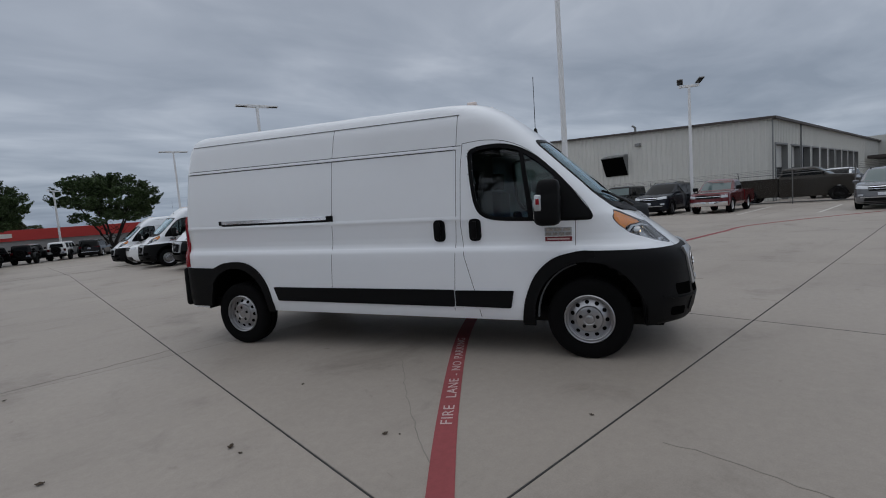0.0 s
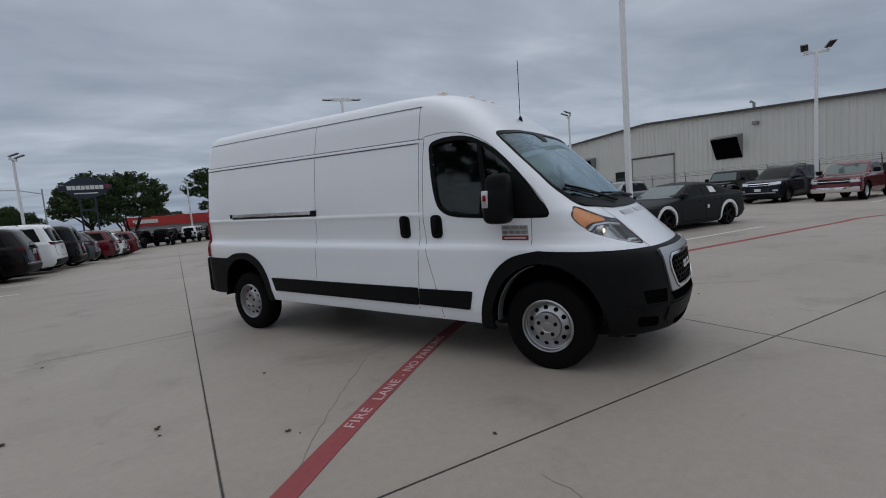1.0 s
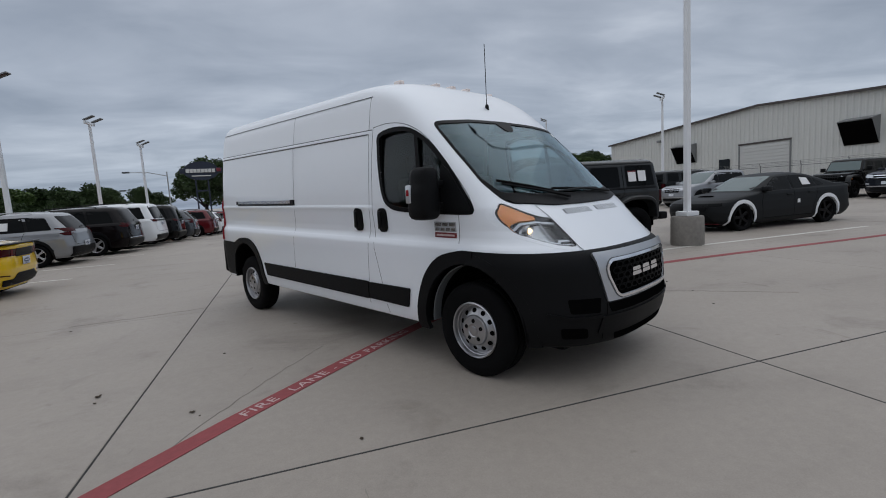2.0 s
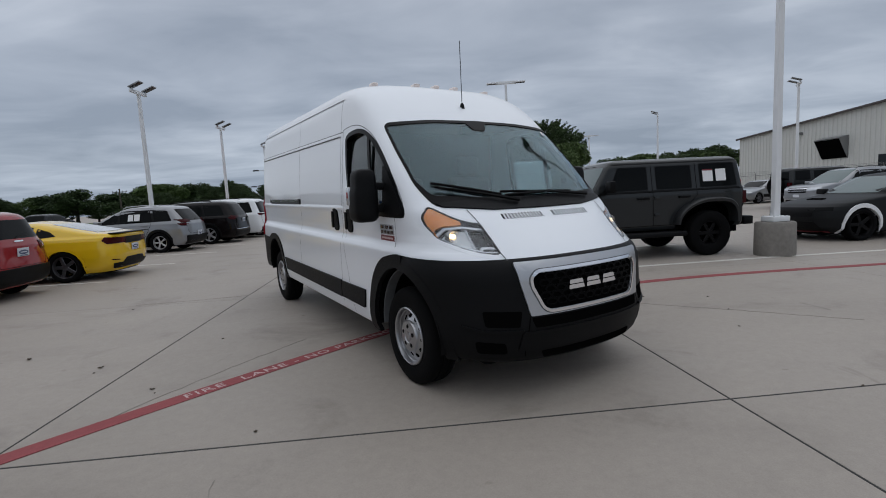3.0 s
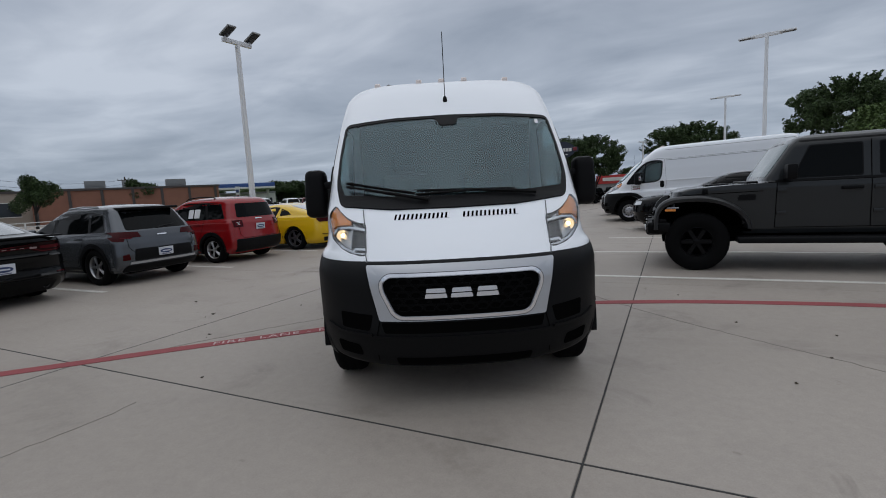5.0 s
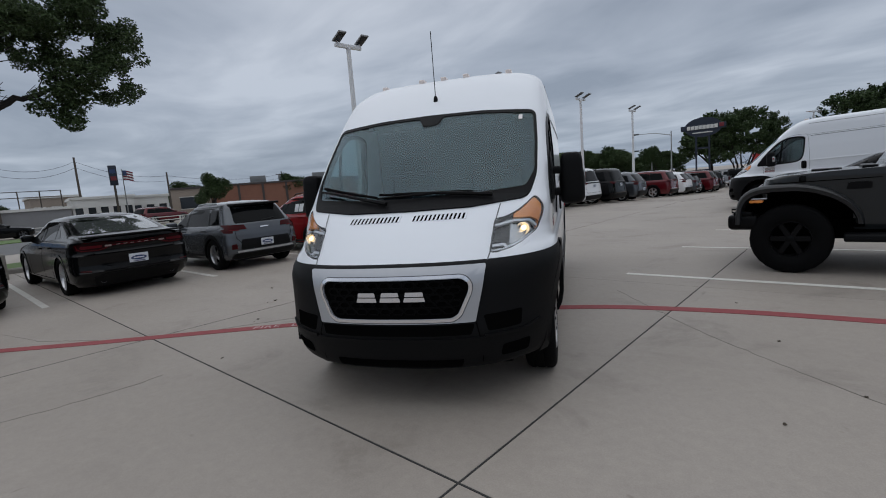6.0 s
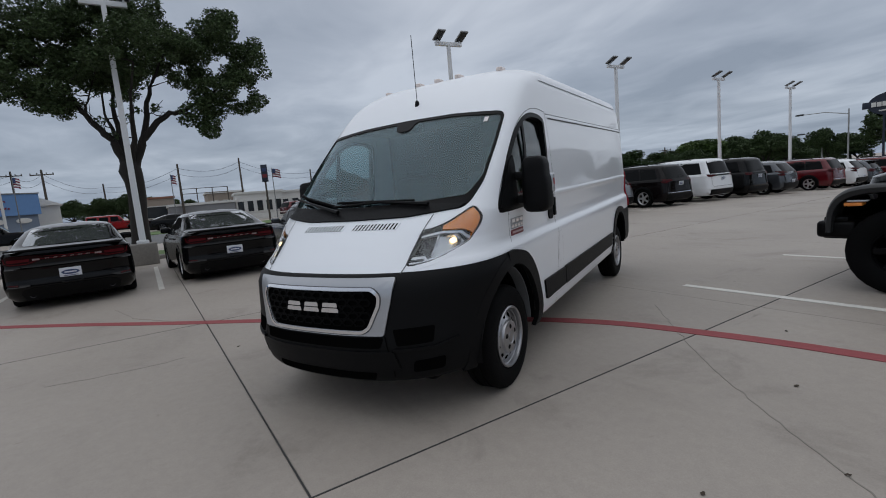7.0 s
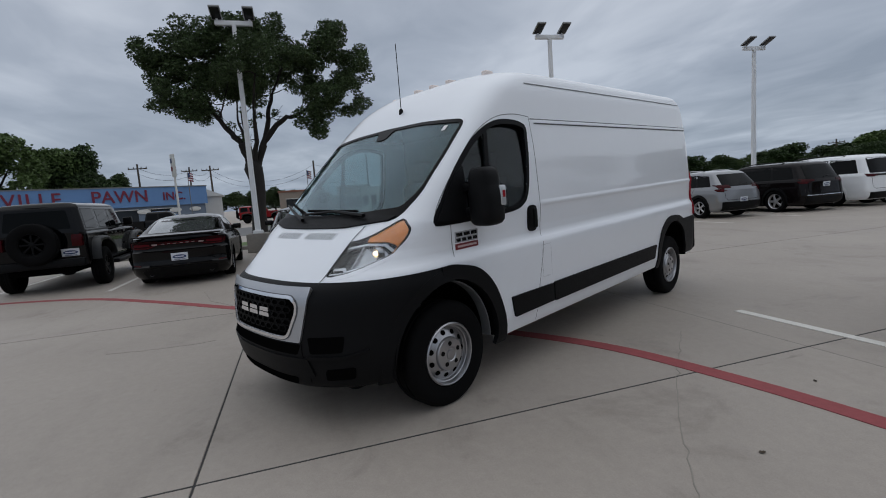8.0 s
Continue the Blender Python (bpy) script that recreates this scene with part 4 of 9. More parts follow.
        lens = part("lens", panel(grow(L, -0.004), FRONT, 0.0015, 0.003, 0.05), M["lens_clear"], lamp)
        lens.visible_shadow = False
    # grille
    HOLE = round_poly([(-0.455, 0.902), (0.455, 0.902), (0.495, 0.872), (0.490, 0.82), (0.425, 0.685), (0.385, 0.662), (-0.385, 0.662), (-0.425, 0.685), (-0.490, 0.82), (-0.495, 0.872)], 0.02)
    BF = bumper_front(0)
    part("grille_surround", panel(round_poly([(-0.60, 0.972), (0.60, 0.972), (0.575, 0.84), (0.525, 0.630), (-0.525, 0.630), (-0.575, 0.84)], 0.012), BF, 0.014, 0.05, 0.06, holes=[HOLE[::-1]]), M["silver"], van, "silver painted grille surround")
    part("grille_frame", panel(grow(HOLE, 0.021), BF, 0.021, 0.04, 0.06, holes=[grow(HOLE, 0.002)[::-1]]), M["chrome"], van)
    part("frame_shadow_gap", panel(grow(HOLE, 0.027), BF, 0.0155, 0.01, 0.06, holes=[grow(HOLE, 0.018)[::-1]]), M["seam"], van)
    gr = part("grille", panel(grow(HOLE, 0.004), BF, 0.0035, 0.004, 0.06), M["hole"], van, "black honeycomb grille")
    bm = bmesh.new()
    for r in range(6):
        for c in range(-7, 8):
            y, z = c * 0.082 + (0.041 if r % 2 else 0), 0.672 + r * 0.041
            hexa = [(y + a, z + b) for a, b in ((0.046, 0), (0.026, 0.025), (-0.026, 0.025), (-0.046, 0), (-0.026, -0.025), (0.026, -0.025))]
            if sum(inside(HOLE, *q) for q in hexa) >= 5:
                inn = [(y + (a - y) * 0.70, z + (b - z) * 0.60 - 0.003) for a, b in hexa]
                panel(hexa, BF, 0.012, 0.008, 0.2, holes=[inn[::-1]], bm=bm)
    part("honeycomb", bm, M["grille_black"], gr, smooth=False)
    for y0 in (-0.232, -0.072, 0.088):
        for z0, z1, k in ((0.772, 0.799, 0.0), (0.805, 0.832, 0.008)):
            part("badge_plate", panel(round_poly([(y0 + k, z0), (y0 + 0.140 - k, z0), (y0 + 0.134 - k, z1), (y0 + 0.006 + k, z1)], 0.006), BF, 0.022, 0.012, 0.05), M["chrome"], gr, "plain bright metal badge bar")
    # bumper openings: flat black patches that paint the shade of their depth
    part("air_slot", panel(round_poly([(-0.50, 0.555), (0.50, 0.555), (0.52, 0.618), (-0.52, 0.618)], 0.015), BF, 0.003, 0.004, 0.06), M["hole"], bumper)
    part("air_slot", panel(round_poly([(-0.42, 0.335), (0.42, 0.335), (0.44, 0.385), (-0.44, 0.385)], 0.015), BF, 0.003, 0.004, 0.06), M["hole"], bumper)
    part("bumper_step", panel(round_poly([(-0.60, 0.405), (0.60, 0.405), (0.58, 0.535), (-0.58, 0.535)], 0.02), BF, 0.010, 0.012, 0.06), M["black_plastic"], bumper)
    for s in (1, -1):
        part("fog_recess", panel([(s * y, z) for y, z in round_poly([(0.60, 0.565), (0.79, 0.575), (0.80, 0.675), (0.575, 0.665)], 0.015)], BF, 0.003, 0.004, 0.05), M["hole"], bumper)
        part("fog_recess", panel([(s * y, z) for y, z in round_poly([(0.66, 0.385), (0.82, 0.395), (0.84, 0.475), (0.68, 0.46)], 0.02)], BF, 0.003, 0.004, 0.05), M["hole"], bumper)
    for s in (1, -1):
        part("bumper_seam", ribbon([(s * 0.530, 0.625), (s * 0.545, 0.56), (s * 0.56, 0.45), (s * 0.55, 0.36)], BF, 0.006, 0.004), M["hole"], bumper, smooth=False)
        part("bumper_crease", panel([(s * y, z) for y, z in [(0.58, 0.548), (0.80, 0.552), (0.90, 0.585), (0.905, 0.578), (0.80, 0.536), (0.58, 0.530)]], BF, 0.012, 0.014, 0.06), B, bumper)
    # roof marker lamps and aerial
    for y in (-0.645, -0.235, -0.015, 0.206, 0.61):
        z = 2.438 if abs(y) > 0.5 else 2.447
        x = van_x(y, z)
        part("roof_marker_lamp", box(x - 0.055, y - 0.028, z - 0.008, x + 0.04, y + 0.028, z + 0.030, 0.012, 3), M["marker_lens"], van, "clear amber roof marker lamp")
    ax = van_x(0, 2.20)
    bm = bmesh.new()
    add_tube(bm, [(ax, 0, 2.185), (ax - 0.002, 0, 2.225), (ax - 0.004, 0, 2.24)], [0.022, 0.018, 0.008], 10)
    a = part("aerial", bm, M["dark_plastic"], van)
    bm = bmesh.new()
    add_tube(bm, [(ax - 0.004, 0, 2.235), (ax - 0.012, 0.0, 2.79)], 0.0035, 6)
    part("whip", bm, M["dark_plastic"], a)
    # wheels
    tyre = wheel_mesh_tyre(TYRE_R, 0.113, 0.215)
    rim = bmesh.new()
    add_lathe(rim, [(0.212, -0.09), (0.222, 0.085), (0.214, 0.092), (0.206, 0.088), (0.200, 0.070), (0.199, 0.058), (0.193, 0.054), (0.190, 0.032), (0.186, 0.030), (0.180, 0.033), (0.128, 0.062), (0.121, 0.066), (0.118, 0.076), (0.113, 0.084), (0.100, 0.087), (0.052, 0.092), (0.046, 0.086), (0.001, 0.086)], 48)
    # vent holes are black discs on the rim, shade put into the colour
    hole = bmesh.new()
    add_lathe(hole, [(0.0005, 0.002), (0.0155, 0.002), (0.017, 0.0035), (0.019, 0.003), (0.020, -0.003)], 16)
    lug = bmesh.new()
    add_lathe(lug, [(0.0005, 0.005), (0.009, 0.005), (0.010, 0.001), (0.0165, 0.002), (0.018, -0.003)], 12)
    cap = bmesh.new()
    add_lathe(cap, [(0.0005, 0.007), (0.026, 0.006), (0.034, 0.003), (0.036, -0.003)], 20)
    first = None
    for (hx, hz), s in ((F_HUB, 1), (F_HUB, -1), (R_HUB, 1), (R_HUB, -1)):
        y = 0.865 if hx > -1 else 0.855
        mm = pose(hx, s * y, hz, 0, 0, 0 if s > 0 else 180)
        if first is None:
            wh = part("wheel", tyre, M["rubber"], van, "black tyre on a silver steel wheel", m=mm)
            r = part("rim", rim, M["steel_wheel"], wh, m=pose(0, 0.022, 0))
            h = part("vent_hole", hole, M["hole"], wh)
            l = part("lug_nut", lug, M["dark_plastic"], wh)
            c = part("hub_cap", cap, M["steel_wheel"], wh, m=pose(0, 0.110, 0))
            first = (wh, r, h, l, c)
        else:
            wh = new("wheel", first[0].data)
            wh.parent, wh.matrix_basis = van, mm
            wh["label"] = "black tyre on a silver steel wheel"
            k = new("rim", first[1].data)
            k.parent, k.matrix_basis = wh, pose(0, 0.022, 0)
            k = new("hub_cap", first[4].data)
            k.parent, k.matrix_basis = wh, pose(0, 0.110, 0)
        for n, (o, nm, rr, yy) in ((11, (first[2], "vent_hole", 0.153, 0.0700)), (5, (first[3], "lug_nut", 0.076, 0.1115))):
            for i in range(n):
                a = math.tau * i / n + 0.3
                tilt = 29 if n == 11 else 5
                k = o if wh is first[0] and i == 0 else new(nm, o.data)
                k.parent, k.matrix_basis = wh, pose(rr * math.cos(a), yy, rr * math.sin(a), tilt * math.sin(a), 0, -tilt * math.cos(a))
    # cab inside
    part("bulkhead", box(-1.36, -0.90, 0.5, -1.33, 0.90, 2.24), M["interior_light"], van)
    part("cab_floor", box(-1.33, -0.92, 0.52, -0.55, 0.92, 0.56), M["interior"], van)
    part("dashboard", box(-0.42, -0.88, 0.9, 0.10, 0.88, 1.285, 0.08, 3), M["interior"], van)
    part("binnacle", box(-0.42, 0.18, 1.24, -0.12, 0.62, 1.36, 0.05, 3), M["interior"], van)
    part("headliner", box(-1.32, -0.86, 2.045, -0.52, 0.86, 2.075, 0.01), M["interior"], van)
    bm = bmesh.new()
    for k in range(28):
        a0, a1 = math.tau * k / 28, math.tau * (k + 1) / 28
        add_tube(bm, [(0.19 * math.cos(a0), 0.19 * math.sin(a0), 0), (0.19 * math.cos(a1), 0.19 * math.sin(a1), 0)], 0.016, 6, caps=False)
    add_box(bm, -0.18, -0.025, -0.02, 0.18, 0.025, 0.02, 0.01)
    part("steering_wheel", bm, M["dark_plastic"], van, m=pose(-0.48, 0.42, 1.28, 0, -35, 0))
    for y in (0.42, -0.42):
        seat = part("seat", box(-1.12, y - 0.25, 0.80, -0.62, y + 0.25, 0.98, 0.05, 3), M["seat_cloth"], van)
        part("seat_back", box(-1.20, y - 0.25, 0.95, -1.05, y + 0.25, 1.58, 0.06, 3), M["seat_cloth"], seat)
        part("head_rest", box(-1.19, y - 0.13, 1.60, -1.09, y + 0.13, 1.80, 0.04, 3), M["seat_cloth"], seat)
    part("rear_view_block", box(-0.50, -0.10, 1.94, -0.42, 0.10, 2.03, 0.02), M["dark_plastic"], van)
    return van


M["lens_white"] = mat("lens_white", (0.55, 0.57, 0.59), 0.12, 0.45, vary=0.05, scale=60, coat=0.5)
M["lamp_black"] = mat("lamp_black", (0.022, 0.0235, 0.026), 0.2, 0.5, vary=0.5, scale=30)
M["rim_lamp"] = mat("rim_lamp", (0.020, 0.021, 0.023), 0.35, 0.0, vary=0.2)
M["lamp_chrome"] = mat("lamp_chrome", (0.42, 0.43, 0.44), 0.14, 0.95, vary=0.3, scale=60, bump=0.4, bump_scale=50)
M["tail_bright"] = mat("tail_bright", (0.24, 0.008, 0.014), 0.15, vary=0.1, spec=0.3)
M["marker_lens"] = mat("marker_lens", (0.80, 0.70, 0.65), 0.15, vary=0.05, scale=60, coat=0.5)
make_van()

# ------------------------------------------------------------------ parked cars
# car frame: x ahead, y left, z up, origin under the rear axle


class Hull:
    """A car body given by its front, rear and width at each height."""

    def __init__(self, wb, front, rear, width, cf=0.75, cg=0.4, cr=0.45, nf=2.6, ng=3.6, nr=3.4, belt=1.0):
        self.wb, self.front, self.rear, self.width = wb, [(z, wb + x) for z, x in front], rear, width
        self.cf, self.cg, self.cr, self.nf, self.ng, self.nr, self.belt = cf, cg, cr, nf, ng, nr, belt

    def at(self, z):
        k = max(0.0, min(1.0, (z - self.belt + 0.05) / 0.1))
        w, xf, xr = interp(self.width, z), interp(self.front, z), interp(self.rear, z)
        mid = (xf + xr) / 2
        x0 = max(mid, xf - (self.cf * (1 - k) + self.cg * k))
        x1 = min(mid, xr + self.cr)
        return w, xf, xr, x0, x1, self.nf * (1 - k) + self.ng * k, self.nr

    def y(self, x, z):
        w, xf, xr, x0, x1, nf, nr = self.at(z)
        if x > x0:
            return w * max(0.0, 1 - min(1, (x - x0) / (xf - x0)) ** nf) ** (1 / nf)
        if x < x1:
            return w * max(0.0, 1 - min(1, (x1 - x) / (x1 - xr)) ** nr) ** (1 / nr)
        return w

    def xf(self, y, z):
        w, xf, xr, x0, x1, nf, nr = self.at(z)
        return x0 + (xf - x0) * max(0.0, 1 - min(1, abs(y) / w) ** nf) ** (1 / nf)

    def xr(self, y, z):
        w, xf, xr, x0, x1, nf, nr = self.at(z)
        return x1 + (xr - x1) * max(0.0, 1 - min(1, abs(y) / w) ** nr) ** (1 / nr)

    def side(self, s):
        def f(x, z):
            return (x, s * self.y(x, z), z)
        f.outward = lambda p: Vector((0, s, 0.15))
        return f

    def nose(self):
        def f(y, z):
            return (self.xf(y, z), y, z)
        f.outward = lambda p: Vector((1, p.y * 0.5, 0.5))
        return f

    def tail(self):
        def f(y, z):
            return (self.xr(y, z), y, z)
        f.outward = lambda p: Vector((-1, p.y * 0.5, 0.4))
        return f

    def skin(self, arches, z0, step=0.05):
        bm = bmesh.new()
        ks = sorted({z for t in (self.front, self.rear, self.width) for z, _ in t if z >= z0} | {z0})
        zs = [ks[0]]
        for a, b in zip(ks, ks[1:]):
            jump = max(b - a, abs(interp(self.front, b) - interp(self.front, a)) * 0.4, abs(interp(self.rear, b) - interp(self.rear, a)) * 0.4)
            n = max(1, int(math.ceil(jump / step)))
            zs += [a + (b - a) * i / n for i in range(1, n + 1)]
        rings = []
        for z in zs:
            w, xf, xr, x0, x1, nf, nr = self.at(z)
            half = []
            for i in range(12):
                a = math.pi / 2 * i / 12
                half.append((x1 + (xr - x1) * math.cos(a) ** (2 / nr), w * math.sin(a) ** (2 / nr)))
            for i in range(38):
                half.append((x1 + (x0 - x1) * i / 37, w))
            for i in range(1, 17):
                a = math.pi / 2 * (1 - i / 16)
                half.append((x0 + (xf - x0) * math.cos(a) ** (2 / nf), w * math.sin(a) ** (2 / nf)))
            ring = half + [(x, -y) for x, y in reversed(half[1:-1])]
            rings.append([bm.verts.new((x, y, z)) for x, y in ring])
        for a, b in zip(rings, rings[1:]):
            for k in range(len(a)):
                bm.faces.new((a[k], a[(k + 1) % len(a)], b[(k + 1) % len(a)], b[k]))
        bm.faces.new(rings[-1])
        bm.faces.new(rings[0][::-1])
        cut(bm, [(p, lambda c: (c.x, c.z), lambda x, z, c: Vector((x, c.y, z)), lambda c, s=s: c.y * s > 0.4) for p in arches for s in (1, -1)])
        return bm


def car_arch(cx, r, foot=0.1, tall=1.0):
    return [(cx - r, foot), (cx - r, r * 0.75)] + [(cx + r * math.cos(a), r * 0.8 + r * tall * math.sin(a)) for a in [math.pi * (1 - i / 16) for i in range(17)]] + [(cx + r, r * 0.75), (cx + r, foot)]


TYRES, RIMS = {}, {}


def tyre_mesh(r, half, rim):
    key = (r, half, rim)
    if key not in TYRES:
        TYRES[key] = wheel_mesh_tyre(r, half, rim, 26)
        me = bpy.data.meshes.new("tyre")
        bmesh.ops.recalc_face_normals(TYRES[key], faces=TYRES[key].faces[:])
        TYRES[key].to_mesh(me)
        me.shade_smooth()
        me.materials.append(M["rubber"])
        TYRES[key] = me
    return TYRES[key]


def rim_mesh(rim, half, spokes, style, material):
    """An alloy rim: barrel, hub and spokes."""
    key = (rim, half, spokes, style, material.name)
    if key not in RIMS:
        bm = bmesh.new()
        add_lathe(bm, [(rim * 0.98, -half * 0.7), (rim * 1.02, half * 0.74), (rim * 0.97, half * 0.76), (rim * 0.90, half * 0.55), (rim * 0.88, -half * 0.6)], 28)
        add_lathe(bm, [(rim * 0.22, half * 0.2), (rim * 0.22, half * 0.60), (rim * 0.14, half * 0.66), (0.002, half * 0.66)], 16)
        for k in range(spokes):
            a = math.tau * k / spokes
            if style == "split":
                for d in (-0.12, 0.12):
                    add_box(bm, rim * 0.18, half * 0.42, -rim * 0.055, rim * 0.95, half * 0.64, rim * 0.055, 0.006, 1, pose(0, 0, 0, 0, math.degrees(a + d * 0.9), 0))
            else:
                wd = 0.15 if style == "wide" else 0.09
                add_box(bm, rim * 0.15, half * 0.42, -rim * wd, rim * 0.95, half * 0.64, rim * wd, 0.008, 1, pose(0, 0, 0, 0, math.degrees(a), 0))
        bmesh.ops.recalc_face_normals(bm, faces=bm.faces[:])
        me = bpy.data.meshes.new("rim")
        bm.to_mesh(me)
        me.shade_smooth()
        me.set_sharp_from_angle(angle=radians(35))
        me.materials.append(material)
        # flat black disc painted in for the shade behind the spokes
        bm = bmesh.new()
        add_lathe(bm, [(rim * 0.9, 0.0), (0.002, 0.0)], 24)
        bk = bpy.data.meshes.new("brake")
        bm.to_mesh(bk)
        bk.materials.append(M["hole"])
        RIMS[key] = (me, bk)
    return RIMS[key]


def wheels(car, wb, track, r, half, rim, spokes, style, material):
    for x in (0, wb):
        for s in (1, -1):
            w = new("wheel", tyre_mesh(r, half, rim))
            w.parent, w.matrix_basis = car, pose(x, s * track, r, 0, 0, 0 if s > 0 else 180)
            me, bk = rim_mesh(rim, half, spokes, style, material)
            k = new("rim", me)
            k.parent = w
            k = new("brake", bk)
            k.parent = w


def plate(car, hull, z, y=0.0, rear=True):
    x = hull.xr(y, z) - 0.02 if rear else hull.xf(y, z) + 0.02
    m = pose(x, y, z, 0, -4 if rear else 4, 0)
    p = part("license_plate", box(-0.006, -0.155, -0.078, 0.006, 0.155, 0.078, 0.004, 1), M["plate"], car, "white dealer plate with dark bars", m=m)
    d = -0.009 if rear else 0.009
    bm = bmesh.new()
    ring = [(0.128 * math.cos(q), 0.042 * math.sin(q)) for q in [math.tau * k / 20 for k in range(20)]]
    f = [bm.verts.new((d, yy, zz)) for yy, zz in ring]
    e = [bm.verts.new((0, yy, zz)) for yy, zz in ring]
    for k in range(20):
        bm.faces.new((f[k], f[(k + 1) % 20], e[(k + 1) % 20], e[k]))
    bm.faces.new(f)
    part("plate_oval", bm, M["plate_blue"], p)
    part("plate_bar", box(min(0, d * 1.25), -0.085, -0.010, max(0, d * 1.25), 0.085, 0.012), M["plate"], p)
    part("plate_bar", box(min(0, d), -0.10, -0.066, max(0, d), 0.10, -0.054), M["plate_blue"], p)


def paint(name, color, rough=0.3, metal=0.35, coat=0.22):
    return mat(name, color, rough, metal, vary=0.05, scale=3, coat=coat, spec=0.25 if sum(color) > 0.1 else 0.12)


def mirror_poly(p, s):
    return [(s * y, z) for y, z in p]


def make_car(name, label, category, m, hull, P, spec, group="parked cars"):
    """Builds a parked car from its hull, paint and a table of its outlines."""
    car = thing(name, m, label, category, group)
    wb = hull.wb
    g = spec.get
    R = g("r", 0.34)
    ar = g("arch", R + 0.05)
    lip = g("lip", 0.03)
    arches = [car_arch(0, ar + lip * 0.65), car_arch(wb, ar + lip * 0.65)]
    z0 = g("sill", 0.22)
    part("body", hull.skin(arches, z0), P, car)
    xr, xf = interp(hull.rear, 0.5), interp(hull.front, 0.5)
    W = interp(hull.width, 0.5)
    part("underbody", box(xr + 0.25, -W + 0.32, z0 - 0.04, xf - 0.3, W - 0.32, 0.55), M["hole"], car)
    tint = g("glass", M["tint_glass"])
    nose, tail = hull.nose(), hull.tail()
    for s in (1, -1):
        S = hull.side(s)
        for cx in (0, wb):
            a = car_arch(cx, ar, z0)
            outer = car_arch(cx, ar + lip, z0)
            part("wheel_arch", panel(outer + a[::-1], S, g("lip_out", 0.010), 0.09, 0.12), g("lip_mat", P), car)
            bm = bmesh.new()
            r0 = [bm.verts.new((x, s * (W - 0.03), z)) for x, z in a]
            r1 = [bm.verts.new((x, s * (W - 0.34), z)) for x, z in a]
            for k in range(len(a) - 1):
                bm.faces.new((r0[k], r0[k + 1], r1[k + 1], r1[k]))
            bm.faces.new(r1)
            part("wheel_well", bm, M["hole"], car)
        if g("window_band"):
            part("window_band", panel(round_poly(g("window_band"), 0.03), S, 0.0025, 0.008, 0.2), M["dark_plastic"], car)
        for poly in g("side_glass", ()):
            part("side_window", panel(round_poly(poly, 0.04), S, 0.004, 0.008, 0.15), tint, car)
        if g("glass_trim"):
            part("window_trim", panel(round_poly(grow(g("glass_trim"), 0.02), 0.04), S, 0.003, 0.006, 0.2, holes=[round_poly(grow(g("glass_trim"), -0.005), 0.04)[::-1]]), g("trim_mat", M["dark_plastic"]), car)
        for ln in g("gaps", ()):
            part("panel_gap", ribbon(ln, S, 0.010, 0.002), M["hole"], car, smooth=False)
        if g("cladding"):
            part("cladding", panel(g("cladding"), S, 0.010, 0.02, 0.2), M["black_plastic"], car)
        for hx, hz in g("handles", ()):
            y = hull.y(hx, hz)
            part("door_handle", box(hx - 0.11, s * (y - 0.01), hz - 0.016, hx + 0.11, s * (y + 0.03), hz + 0.016, 0.008), g("handle_mat", P), car)
        mx, mz = g("mirror", (wb - 0.85, 1.02))
        y = hull.y(mx, mz)
        part("door_mirror", box(mx - 0.09, s * (y + 0.02), mz - 0.04, mx + 0.08, s * (y + 0.24), mz + 0.10, 0.04, 3), g("mirror_mat", P), car)
        if g("tail_lamp"):
            part("tail_lamp", panel(mirror_poly(g("tail_lamp"), s), tail, 0.012, 0.03, 0.06), g("tail_mat", M["tail_red"]), car, "dark red tail lamp")
        if g("tail_lamp_side"):
            part("tail_lamp", panel(g("tail_lamp_side"), S, 0.012, 0.03, 0.08), M["tail_red"], car, "dark red tail lamp")
        if g("tail_line"):
            part("lamp_strip", ribbon(mirror_poly(g("tail_line"), s), tail, 0.012, 0.016), M["tail_glow"], car)
        if g("tail_inner"):
            part("lamp_strip", panel(mirror_poly(g("tail_inner"), s), tail, 0.016, 0.01, 0.06), M["tail_glow"], car)
        if g("headlamp"):
            part("headlamp", panel(mirror_poly(g("headlamp"), s), nose, 0.008, 0.02, 0.06), g("lamp_mat", M["car_lamp"]), car, "headlamp")
        if g("reflector"):
            part("reflector", panel(mirror_poly(g("reflector"), s), tail, 0.010, 0.02, 0.06), M["tail_red"], car)
        if g("rail"):
            x0, x1, yy, zz = g("rail")
            bm = bmesh.new()
            add_tube(bm, [(x0, s * yy, zz - 0.05), (x0 + 0.1, s * yy, zz + 0.005), ((x0 + x1) / 2, s * (yy + 0.01), zz + 0.025), (x1 - 0.12, s * yy, zz + 0.0), (x1, s * yy, zz - 0.06)], 0.016, 8)
            part("roof_rail", bm, g("rail_mat", M["dark_plastic"]), car)
        if g("exhaust"):
            bm = bmesh.new()
            add_lathe(bm, [(0.040, -0.05), (0.043, 0.04), (0.037, 0.04), (0.035, -0.02), (0.002, -0.02)], 16)
            yy, zz = g("exhaust")
            part("exhaust_tip", bm, M["rim_dark"], car, m=pose(hull.xr(yy, zz) + 0.03, s * yy, zz, 0, 0, 90))
    if g("screen"):
        part("windscreen", panel(round_poly(g("screen"), 0.05), nose, 0.004, 0.008, 0.12), g("screen_mat", tint), car)
    if g("rear_glass"):
        part("rear_window", panel(round_poly(g("rear_glass"), 0.05), tail, 0.004, 0.008, 0.10), g("rear_mat", tint), car)
